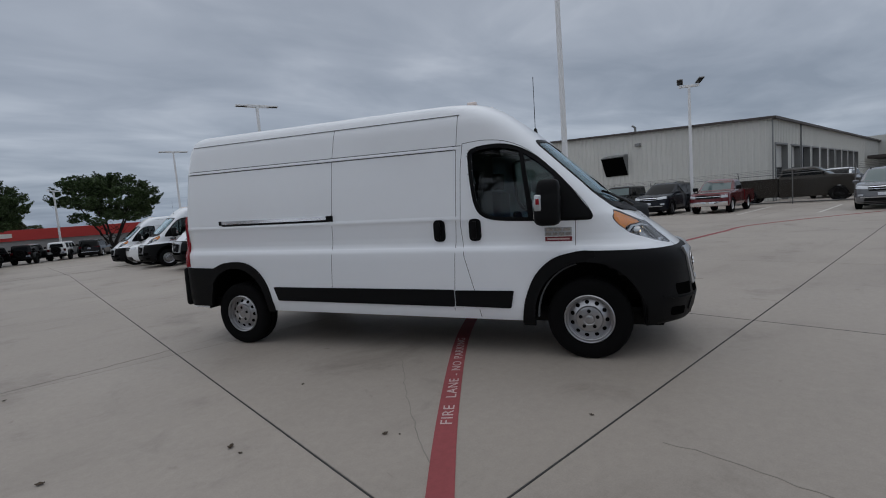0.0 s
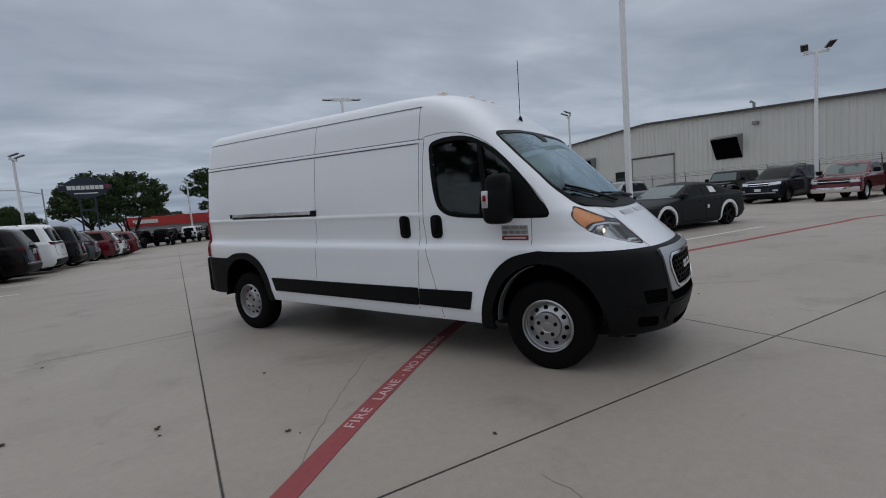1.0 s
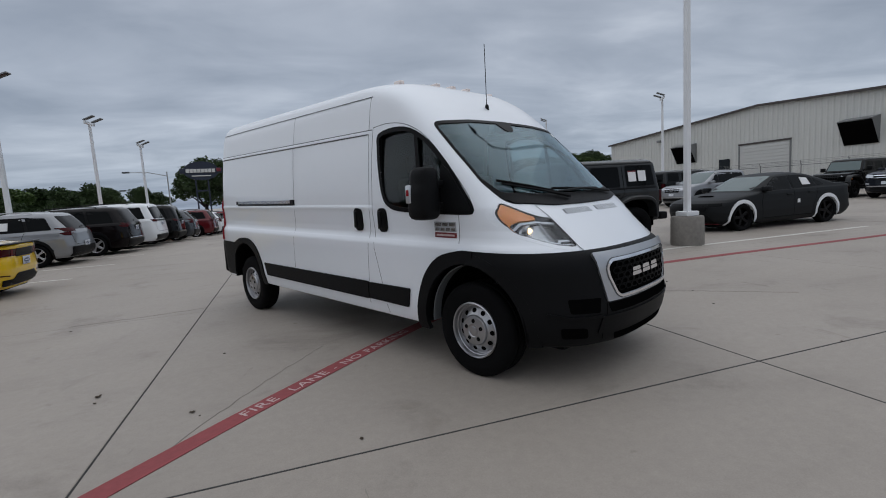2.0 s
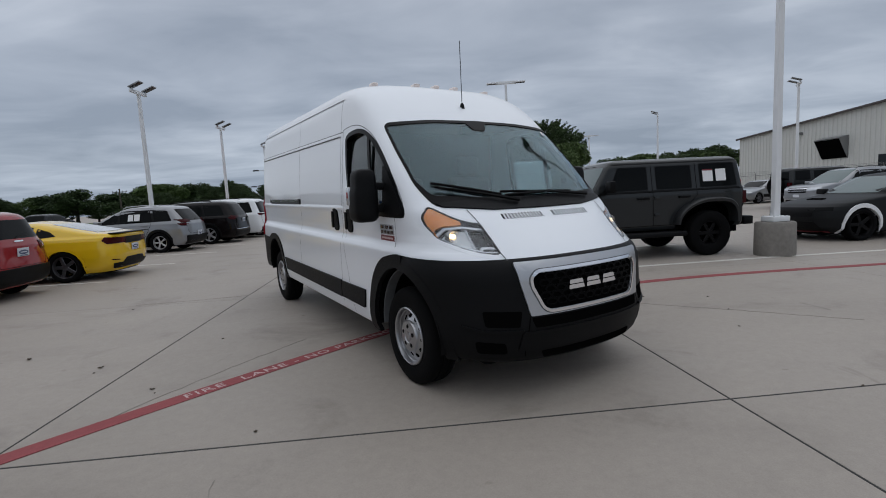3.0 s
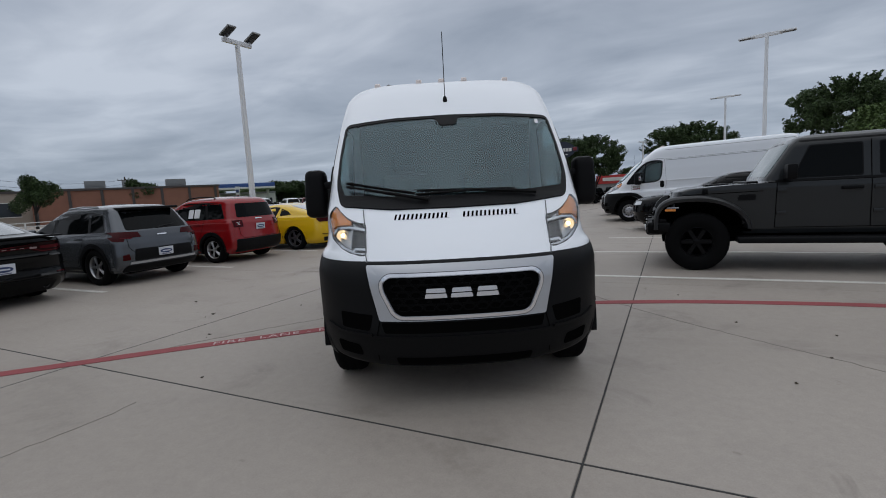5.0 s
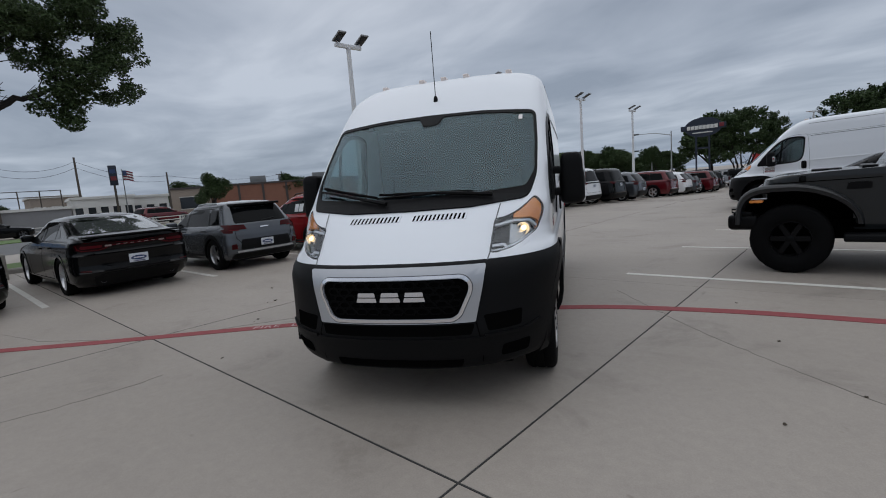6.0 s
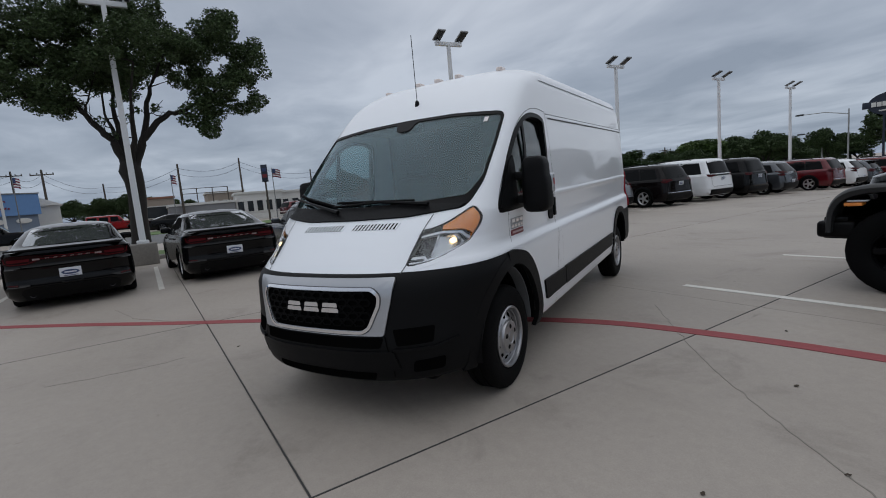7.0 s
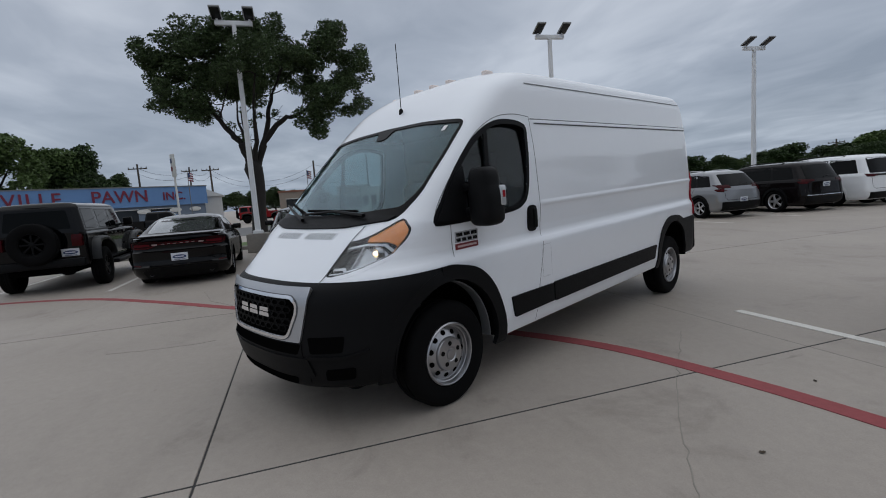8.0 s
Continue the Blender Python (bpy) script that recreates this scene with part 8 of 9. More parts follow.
def tree_models():
    """Three shapes of middle-sized trees, each with trunk, limbs and crown."""
    shapes = []
    for i, (leaf, seed) in enumerate(((M["leaf_far"], 21), (M["leaf_light"], 33), (M["leaf_far"], 47))):
        rng = random.Random(seed)
        blobs = []
        for k in range(13):
            a, r = rng.uniform(0, math.tau), rng.uniform(0.0, 2.6)
            z = rng.uniform(2.6, 5.9) - r * 0.25
            blobs.append(((r * math.cos(a), r * math.sin(a), z), (rng.uniform(0.9, 1.5), rng.uniform(0.9, 1.5), rng.uniform(0.6, 1.05))))
        me = crown_mesh("crown", blobs, 560, 0.24, seed, leaf)
        bm = bmesh.new()
        add_tube(bm, [(0, 0, -0.1), (0.05, 0, 0.9), (0, 0.05, 2.0)], [0.24, 0.17, 0.15], 8)
        for k in range(6):
            c = blobs[k][0]
            add_tube(bm, [(0, 0.05, 1.8), (c[0] * 0.45, c[1] * 0.45, 1.8 + (c[2] - 1.8) * 0.5), c], [0.11, 0.07, 0.02], 6)
        shapes.append((bm, me))
    # open, vase-shaped tree on several stems
    rng = random.Random(71)
    bm = bmesh.new()
    blobs = []
    for k in range(5):
        a = math.tau * k / 5 + 0.4
        u = Vector((math.cos(a), math.sin(a), 0))
        q = limb(bm, [(u.x * 0.1, u.y * 0.1, -0.1), tuple(u * 0.35 + Vector((0, 0, 0.9))), tuple(u * 1.0 + Vector((0, 0, 2.1))), tuple(u * 1.7 + Vector((0, 0, 3.4))), tuple(u * 2.3 + Vector((0, 0, 4.6)))], 0.17, 0.03, 7, k)
        for p in q[5::2]:
            d = Vector((rng.gauss(0, 1), rng.gauss(0, 1), rng.uniform(0.2, 1.2))).normalized()
            limb(bm, [p, p + d * 0.6, p + d * 1.3 + Vector((0, 0, 0.2))], 0.05, 0.01, 5, k + d.x)
    for k in range(95):
        a, r = rng.uniform(0, math.tau), 3.5 * rng.uniform(0, 1) ** 0.6
        z = rng.uniform(3.1, 6.1) - 0.10 * r * r * rng.uniform(0.3, 1.0)
        w = rng.uniform(0.35, 0.75)
        blobs.append(((r * math.cos(a), r * math.sin(a), z), (w, w, w * 0.6)))
    for k in range(70):
        a, e = rng.uniform(0, math.tau), rng.uniform(0.15, 1.4)
        u = Vector((math.cos(a) * math.cos(e) * 3.7, math.sin(a) * math.cos(e) * 3.7, 3.5 + 2.6 * math.sin(e)))
        for j in range(4):
            blobs.append((tuple(u + Vector((math.cos(a) * 0.16, math.sin(a) * 0.16, 0.14)) * j), (0.20 - 0.04 * j,) * 3))
    shapes.append((bm, crown_mesh("crown", blobs, 800, 0.17, 71, M["leaf_far"])))
    return shapes


SHAPES = []
for bm, me in tree_models():
    tm = bpy.data.meshes.new("trunk")
    bm.to_mesh(tm)
    bm.free()
    tm.shade_smooth()
    tm.materials.append(M["bark"])
    SHAPES.append((tm, me))


def tree(x, y, h, kind=0, wide=1.0, turn=0.0):
    s = (h - ground_z(x, y)) / 6.9
    t = thing("tree", pose(x, y, 0, 0, 0, turn) @ Matrix.Diagonal((s * wide, s * wide, s, 1)), "broad green street tree with an uneven crown", "tree", "trees round the lot")
    for nm, me in zip(("trunk", "crown"), SHAPES[kind]):
        o = new(nm, me)
        o.parent = t


def polar(ex, ey, a, d):
    return ex + d * math.cos(radians(a)), ey + d * math.sin(radians(a))


for x, y, h, k, w in ((-4.3, 62.5, 8.1, 3, 0.86), (-8.2, 66, 8.4, 0, 1.0), (7.0, 70, 9.3, 3, 1.0), (16.9, 42.8, 8.5, 3, 0.80), (16.5, 36.0, 5.9, 1, 0.85), (-1.5, 96, 4.8, 2, 1.2)):
    tree(x, y, h, k, w, x * 31)
for i, a in enumerate((55.8, 57.4, 59.2, 61, 63, 65)):
    x, y = polar(4.58, -1.2, a, 84)
    tree(x, y, 7.6 - 0.5 * (i % 2), i % 3, 1.3, i * 70)
for i, (a, d, h) in enumerate(((135.5, 95, 5.6), (132.8, 98, 5.8), (130.2, 96, 5.2), (127.0, 98, 5.4), (124.4, 95, 6.0), (121.3, 98, 5.6), (119.0, 96, 6.0), (116.9, 92, 6.8), (114.4, 94, 6.4), (112.4, 98, 6.0), (110.4, 101, 5.6), (138.5, 100, 5.0), (142, 104, 5.2), (108, 106, 5.0), (106, 108, 5.4))):
    x, y = polar(5.0, -1.0, a, d)
    tree(x, y, h, (0, 2, 0, 1)[i % 4], 1.75, i * 53)
for i in range(18):
    x, y = polar(5.0, -1.0, 105.5 + 2.15 * i, 108 + 3 * (i % 3))
    tree(x, y, 3.4 + 0.4 * (i % 2), (2, 0)[i % 2], 2.3, i * 37)
for a, d, h, k, w in ((113.9, 64, 5.2, 0, 1.1), (116.2, 66, 5.0, 0, 1.1), (108.9, 70, 5.2, 2, 0.8), (122.5, 74, 4.0, 0, 1.2), (119.5, 72, 4.3, 2, 1.2)):
    x, y = polar(7.86, 0.47, a, d)
    tree(x, y, h, k, w, a * 3)
for a, d, h, k, w in ((-152.4, 58, 11.0, 1, 0.85), (-156.6, 66, 10.6, 1, 0.85), (-159.3, 66, 10.4, 0, 0.85), (-149, 60, 10, 0, 0.9), (-162, 72, 7.5, 0, 0.9)):
    x, y = polar(8.66, 2.27, a, d)
    tree(x, y, h, k, w, a * 3)
for a, d, h, k, w in ((159.6, 60, 5.4, 0, 0.8), (158.8, 84, 5.6, 0, 1.0), (156.8, 86, 5.2, 1, 1.0), (-173.5, 105, 5.6, 0, 1.5), (-176.0, 105, 5.2, 2, 1.5), (-178.5, 108, 5.4, 0, 1.5), (179, 108, 5.0, 2, 1.5), (-171, 108, 5.2, 0, 1.4), (176.5, 112, 4.4, 0, 1.5), (173, 112, 4.2, 2, 1.5), (169, 110, 4.6, 0, 1.4), (162.2, 92, 6.2, 0, 1.3), (151.5, 74, 5.6, 0, 0.9), (149.6, 76, 5.2, 2, 0.9), (-168, 104, 5.4, 0, 1.4), (-165, 100, 6.0, 2, 1.4), (-178.0, 76, 4.9, 0, 1.1), (-175.5, 74, 4.6, 2, 1.1), (-180, 80, 4.4, 0, 1.1)):
    x, y = polar(7.9, 0.5, a, d)
    tree(x, y, h, k, w, a * 5)

# ------------------------------------------------------------------ across the road
M["blue_wall"] = mat("blue_wall", (0.12, 0.24, 0.46), 0.6, vary=0.12, scale=1)
M["blue_grey"] = mat("blue_grey", (0.16, 0.20, 0.26), 0.6, vary=0.12, scale=1)
M["sign_red"] = mat("sign_red", (0.17, 0.012, 0.035), 0.5, vary=0.1)
M["plaster"] = mat("plaster", (0.62, 0.61, 0.58), 0.7, vary=0.1, scale=1)
M["brick"] = mat("brick_far", (0.23, 0.105, 0.07), 0.85, vary=0.25, scale=6)
M["tan"] = mat("tan", (0.30, 0.25, 0.205), 0.8, vary=0.15, scale=2)
M["grey_roof"] = mat("grey_roof", (0.22, 0.22, 0.225), 0.7, vary=0.15, scale=1)
M["red_roof"] = mat("red_roof", (0.42, 0.035, 0.032), 0.6, vary=0.1, scale=1)
M["sign_navy"] = mat("sign_navy", (0.012, 0.018, 0.035), 0.35, vary=0.1)
M["timber"] = mat("timber", (0.07, 0.058, 0.048), 0.9, vary=0.25, scale=5)
M["canopy_blue"] = mat("canopy_blue", (0.03, 0.08, 0.26), 0.5, vary=0.08)


def lettering(text, size, m, material, parent, name="sign_lettering"):
    cu = bpy.data.curves.new(name, "FONT")
    cu.body, cu.size, cu.extrude, cu.offset = text, size, 0.03, 0.012
    o = new(name, cu)
    o.parent, o.matrix_basis = parent, m
    cu.materials.append(material)
    return o


def pawn_shop():
    a, b = Vector((-47.9, -8.2)), Vector((-31.7, -29.2))
    ang = math.degrees(math.atan2((b - a).y, (b - a).x))
    L = (b - a).length
    # local x runs along the front, -y is towards the lot's side
    t = thing("shop_building", pose(a.x, a.y, 0, 0, 0, ang), "low blue shop with dark red sign letters and grey-blue front", "building")
    part("wall", box(0, -10, 0, L, 0, 2.9), M["blue_grey"], t, smooth=False)
    part("sign_band", box(-0.15, -10, 2.5, L, 0.30, 4.35), M["blue_wall"], t, smooth=False)
    part("roof_edge", box(-0.2, -10, 4.35, L, 0.36, 4.45), M["hood_metal"], t, smooth=False)
    for i in range(7):
        x = 3.4 + i * 3.3
        w = part("shop_window", box(x, 0.0, 0.9, x + 2.6, 0.06, 2.2), M["window_dark"], t)
        part("window_frame", box(x - 0.08, 0.0, 2.2, x + 2.68, 0.1, 2.28), M["plaster"], w)
    for x in (1.2, 3.2, 6.2):
        bm = bmesh.new()
        bmesh.ops.create_uvsphere(bm, u_segments=16, v_segments=8, radius=1, matrix=Matrix.Translation((x, 0.12, 2.0)) @ Matrix.Diagonal((0.62, 0.06, 0.24, 1)))
        part("oval_sign", bm, M["plaster"], t, "white oval sign")
    lettering("INC.", 1.15, pose(4.4, 0.34, 3.05, 90, 0, 180), M["sign_red"], t)
    lettering("PAWN", 1.6, pose(10.5, 0.34, 3.0, 90, 0, 180), M["sign_red"], t)
    w = lettering("WISVILLE", 1.55, pose(19.6, 0.34, 3.0, 90, 0, 180), M["sign_red"], t)
    w.data.space_character = 1.12


pawn_shop()


def simple_house(name, label, x, y, ang, w, d, h, wall, roof, windows=0, gable=0.0, parapet=0.25):
    """A low building: walls, roof edge, and a row of framed windows along its front (local -y)."""
    t = thing(name, pose(x, y, 0, 0, 0, ang), label, "building")
    part("wall", box(-w / 2, 0, 0, w / 2, d, h), wall, t, smooth=False)
    if gable:
        bm = bmesh.new()
        q = [bm.verts.new(p) for p in ((-w / 2 - 0.3, -0.3, h), (w / 2 + 0.3, -0.3, h), (0, -0.3, h + gable), (-w / 2 - 0.3, d, h), (w / 2 + 0.3, d, h), (0, d, h + gable))]
        for f in ((0, 1, 2), (5, 4, 3), (0, 2, 5, 3), (1, 4, 5, 2), (0, 3, 4, 1)):
            bm.faces.new([q[i] for i in f])
        part("roof", bm, roof, t, smooth=False)
    else:
        part("roof", box(-w / 2 - 0.15, -0.15, h, w / 2 + 0.15, d + 0.1, h + parapet, 0.02), roof, t, smooth=False)
    for i in range(windows):
        ww = w / windows
        x0 = -w / 2 + ww * (i + 0.2)
        g = part("window", box(x0, -0.05, h * 0.32, x0 + ww * 0.6, 0.02, h * 0.72), M["window_dark"], t)
        part("window_frame", box(x0 - 0.06, -0.09, h * 0.72, x0 + ww * 0.6 + 0.06, 0.0, h * 0.72 + 0.08), M["plaster"], g)
        part("window_sill", box(x0 - 0.06, -0.12, h * 0.32 - 0.08, x0 + ww * 0.6 + 0.06, 0.0, h * 0.32), M["plaster"], g)
    return t


# fronts face the lot
d1 = simple_house("diner_building", "long white low building with a row of dark windows", -50.5, 11.6, 84, 5.2, 9, 3.0, M["plaster"], M["plaster"], 5)
simple_house("diner_wing", "grey low wing with a dark shutter wall", -50.5, 5.6, 90, 6.6, 8, 2.2, M["grey_roof"], M["plaster"], 0)
simple_house("upper_storey", "tan flat-roofed building behind the white diner", -62, 9.4, 88, 4.6, 8, 3.7, M["tan"], M["plaster"], 3)
simple_house("shop_wing", "pale shop with a glass front", -51.5, 16.0, 80, 3.6, 8, 2.9, M["plaster"], M["plaster"], 3)
simple_house("corner_building", "tan and brick corner building", -62.5, 24.2, 70, 5.0, 8, 3.9, M["tan"], M["fascia"], 1)
simple_house("corner_wing", "brick wing of a corner building", -61.5, 27.2, 70, 2.4, 8, 4.2, M["brick"], M["fascia"], 0)
b1 = simple_house("brick_building", "long low red-brown brick building with roof units", -56.0, 35.0, 62, 20, 14, 3.95, M["brick"], M["fascia"], 0)
for i, (x, y, w) in enumerate(((-5.0, 3, 2.2), (-1.0, 4, 1.8), (4.0, 3, 2.4))):
    tagged(part("roof_unit", box(x, y, 4.2, x + w, y + 1.6, 5.25, 0.05), M["hood_metal"], b1))
for i in range(7):
    part("pilaster", box(-9.8 + i * 3.2, -0.12, 0, -9.5 + i * 3.2, 0.0, 3.95), M["fascia"], b1)
simple_house("left_building", "tan brick shop across the road", -62, 1.0, 92, 4.4, 8, 3.5, M["tan"], M["brick"], 1)
simple_house("white_shed", "small white gabled hut beside the blue shop", -50.5, -8.6, 100, 3.4, 5, 3.3, M["plaster"], M["plaster"], 0, gable=0.9)
simple_house("fuel_canopy_shop", "low shop under a blue and white fuel canopy", -62, 58, 55, 9, 8, 3.0, M["plaster"], M["grey_roof"], 3)
c = thing("fuel_canopy", pose(-59, 53.5, 0, 0, 0, 48), "blue and white flat fuel canopy on posts", "canopy")
part("deck", box(-5.6, -4, 3.6, 5.6, 4, 4.5, 0.03), M["canopy_blue"], c)
part("stripe", box(-5.64, -4.04, 3.6, 5.64, 4.04, 3.9, 0.02), M["plaster"], c)
for x in (-4.5, 0, 4.5):
    part("post", box(x - 0.2, -0.2, 0, x + 0.2, 0.2, 3.6), M["plaster"], c)
r = simple_house("red_roof_building", "long low grey building with a bright red roof band", 3.0, 82, 0, 19, 14, 1.36, M["grey_roof"], M["red_roof"], 0, parapet=1.40)
part("roof_sign", box(-8.6, -0.25, 1.8, -5.4, -0.16, 2.35), M["plaster"], r)


def roof_rail():
    t = thing("roof_railing", pose(-51.2, 3.6, 0), "dark pipe railing over the roof of the grey wing", "railing")
    for y in (0, 1.6, 3.2, 4.8):
        bm = bmesh.new()
        add_tube(bm, [(0, y, 2.43), (0, y, 4.1)], 0.05, 6)
        part("post", bm, M["timber"], t)
    for z in (3.5, 4.05):
        bm = bmesh.new()
        add_tube(bm, [(0, 0, z), (0, 4.8, z)], 0.04, 6)
        part("rail", bm, M["timber"], t)


roof_rail()


# dealer's sign: oval on two posts
def oval_sign():
    t = thing("oval_sign", pose(-7.0, 57.5, 0, 0, 0, 8) @ Matrix.Diagonal((0.66, 1, 0.9, 1)), "dark blue oval pylon sign on two posts", "sign")
    for x in (-1.0, 0.9):
        part("post", box(x - 0.12, -0.12, -0.9, x + 0.12, 0.12, 5.4), M["sign_navy"], t)
    for z in (3.85, 1.2):
        part("cross_bar", box(-1.0, -0.08, z - 0.1, 0.9, 0.08, z + 0.1), M["sign_navy"], t)
    bm = bmesh.new()
    ring = [(2.7 * math.cos(a), 1.15 * math.sin(a)) for a in [math.tau * k / 40 for k in range(40)]]
    f = [bm.verts.new((x, -0.18, z)) for x, z in ring]
    b = [bm.verts.new((x, 0.18, z)) for x, z in ring]
    for k in range(40):
        bm.faces.new((f[k], f[(k + 1) % 40], b[(k + 1) % 40], b[k]))
    bm.faces.new(f[::-1]); bm.faces.new(b)
    part("oval", bm, M["sign_navy"], t, m=pose(0, 0, 6.3))
    part("banner", box(-3.25, -0.24, 6.0, 3.25, 0.24, 6.62, 0.04), M["sign_navy"], t, m=None)
    for i in range(8):
        x = -2.3 + i * 0.56
        part("sign_bar", box(x, -0.27, 6.08, x + 0.49, -0.235, 6.52, 0.02), M["plaster"], t, "pale plain sign bar")
    part("sign_bar", box(-1.5, -0.27, 5.62, 1.4, -0.18, 5.74, 0.02), M["plaster"], t)
    part("sign_bar", box(2.35, -0.27, 6.15, 3.0, -0.235, 6.6, 0.02), M["decal_red"], t)


oval_sign()


def utility_pole(x, y, h, ang, arm=True):
    t = thing("utility_pole", pose(x, y, 0, 0, 0, ang), "weathered wooden utility pole with a crossarm", "pole", "utility poles")
    bm = bmesh.new()
    add_tube(bm, [(0, 0, 0), (0, 0, h)], [0.15, 0.10], 8)
    part("pole", bm, M["timber"], t)
    if arm:
        part("crossarm", box(-1.0, -0.05, h - 0.57, 1.0, 0.05, h - 0.46, 0.01), M["timber"], t)
        for s in (-0.95, -0.4, 0.4, 0.95):
            bm = bmesh.new()
            add_lathe(bm, [(0.05, 0.0), (0.06, 0.08), (0.03, 0.16), (0.001, 0.17)], 8, "Z")
            part("insulator", bm, M["hood_metal"], t, m=pose(s, 0, h - 0.46))
    return t


POLES = []
for a, d, h in ((171.0, 66, 7.8), (-171.8, 62, 7.0), (-169.6, 70, 7.6), (177.0, 58, 6.7), (-176.2, 80, 6.4), (-165, 64, 7.6), (163.5, 72, 6.2), (152, 88, 6.4), (118.4, 96, 5.8), (123.0, 90, 5.4)):
    x, y = polar(7.86, 0.6, a, d)
    utility_pole(x, y, h, a + 70, arm=a not in (171.0, 177.0, 163.5, -176.2))
    POLES.append((x, y, h))


def wire(a, b, sag):
    bm = bmesh.new()
    pts = []
    for i in range(15):
        k = i / 14
        p = Vector(a).lerp(Vector(b), k)
        p.z -= sag * 4 * k * (1 - k)
        pts.append(p)
    add_tube(bm, pts, 0.016, 4)
    tagged(part("overhead_wire", bm, M["dark_plastic"]), "thin black overhead power wire between poles", "wire", "overhead wires")


order = [5, 2, 1, 4, 3, 0, 6, 7]
for i, j in zip(order, order[1:]):
    for dz in (0.45, 1.1):
        (x0, y0, h0), (x1, y1, h1) = POLES[i], POLES[j]
        wire((x0, y0, h0 - dz), (x1, y1, h1 - dz), 0.7)


def flag_pole(x, y, h, ang, w=1.5):
    t = thing("flag_pole", pose(x, y, 0, 0, 0, ang), "flag pole with a striped red and white flag flying", "flag")
    bm = bmesh.new()
    add_tube(bm, [(0, 0, 0), (0, 0, h)], [0.06, 0.03], 8)
    part("pole", bm, M["hood_metal"], t)

    def cloth(u, v):
        return (u, 0.10 * math.sin(u * 4.2) * u, h - 0.1 + v - 0.25 * u * u / w)
    cloth.outward = lambda p: Vector((0, -1, 0))
    fl = part("flag", panel([(0.03, -0.85), (w, -0.85), (w, 0), (0.03, 0)], cloth, 0.0, 0.01, 0.12), M["paper"], t, "striped flag")
    for i in range(0, 7, 2):
        z = -i * 0.1215
        part("stripe", panel([(0.03, z - 0.1215), (w, z - 0.1215), (w, z), (0.03, z)], cloth, 0.008, 0.026, 0.12), M["sign_red"], fl)
    part("canton", panel([(0.03, -0.46), (w * 0.42, -0.46), (w * 0.42, 0), (0.03, 0)], cloth, 0.014, 0.038, 0.12), M["plate_blue"], fl)


x, y = polar(7.86, 0.47, 167.4, 52)
flag_pole(x, y, 5.3, 75, 0.8)
x, y = polar(7.86, 0.47, 177.6, 54)
flag_pole(x, y, 5.4, 110, 0.5)
x, y = polar(8.4, 1.6, -168.8, 55)
flag_pole(x, y, 5.8, 110, 0.5)


def blade_sign(x, y, h, ang, w, sh, mm, label):
    t = thing("pole_sign", pose(x, y, 0, 0, 0, ang), label, "sign")
    bm = bmesh.new()
    add_tube(bm, [(0, 0, 0), (0, 0, h)], [0.10, 0.08], 8)
    part("pole", bm, M["plaster"] if mm == "siding" else M["timber"], t)
    part("board", box(-w / 2, -0.12, h - sh, w / 2, 0.12, h, 0.03), M[mm], t)
    part("sign_bar", box(-w * 0.35, -0.15, h - sh * 0.75, w * 0.35, 0.15, h - sh * 0.55), M["decal_red"], t)
    part("sign_bar", box(-w * 0.35, -0.15, h - sh * 0.4, w * 0.35, 0.15, h - sh * 0.2), M["plate_blue"], t)


x, y = polar(8.4, 1.6, -167.7, 46)
blade_sign(x, y, 6.6, 30, 0.5, 1.9, "siding", "tall narrow pale pole sign across the road")
x, y = polar(7.86, 0.47, 168.2, 50)
blade_sign(x, y, 5.5, 80, 0.6, 1.7, "sign_navy", "dark blue and red sign board on a dark post")
x, y = polar(5.83, -1.04, 139.8, 55)
blade_sign(x, y, 3.2, 40, 0.4, 1.6, "siding", "small pale sign on a post before the brick building")


M["pole_grey"] = mat("pole_grey", (0.33, 0.34, 0.34), 0.5, vary=0.1)


# street lamps with long arms
def street_lamp(x, y, h, ang, reach):
    t = thing("street_lamp", pose(x, y, 0, 0, 0, ang), "tall grey street lamp with a long arm", "street lamp")
    bm = bmesh.new()
    add_tube(bm, [(0, 0, -0.9), (0, 0, h)], [0.09, 0.06], 8)
    part("pole", bm, M["pole_grey"], t)
    bm = bmesh.new()
    add_tube(bm, [(0, 0, h - 0.5), (-reach * 0.5, 0, h - 0.05), (-reach, 0, h)], [0.05, 0.045, 0.04], 6)
    part("arm", bm, M["pole_grey"], t)
    part("lamp_head", box(-reach - 0.7, -0.16, h - 0.06, -reach, 0.16, h + 0.10, 0.04), M["flood"], t)


x, y = polar(7.86, 0.47, 107.6, 62)
street_lamp(x, y, 5.9, 5, 3.6)
x, y = polar(7.86, 0.47, 109.5, 70)
street_lamp(x, y, 4.2, 30, 1.6)

# ------------------------------------------------------------------ verge and road beyond the lot
bm = bmesh.new()
prev = None
for i in range(51):
    y = -40 + 2 * i
    row = [bm.verts.new((x, y, ground_z(x, y) + z)) for x, z in ((-10.35, -0.05), (-10.35, 0.12), (-10.32, 0.14), (-10.09, 0.14), (-10.05, 0.11), (-10.05, -0.05))]
    for k in range(5 if prev else 0):
        bm.faces.new((prev[k], prev[k + 1], row[k + 1], row[k]))
    prev = row
k = part("kerb", bm, M["concrete_base"])
tagged(k, "pale concrete kerb along the lot's edge", "kerb", kind="structure")
g = part("grass_verge", box(-40, -1.0, -0.02, -33.5, 59.8, 0.05), M["grass"], smooth=False)
tagged(g, "strip of green mown grass beyond the lot", "grass", kind="structure")
g = part("tree_bed", box(-13.0, -2.5, -0.02, -10.36, 14.0, 0.10, 0.02), M["grass"], smooth=False)
tagged(g, "grass bed round the oak", "grass", kind="structure")
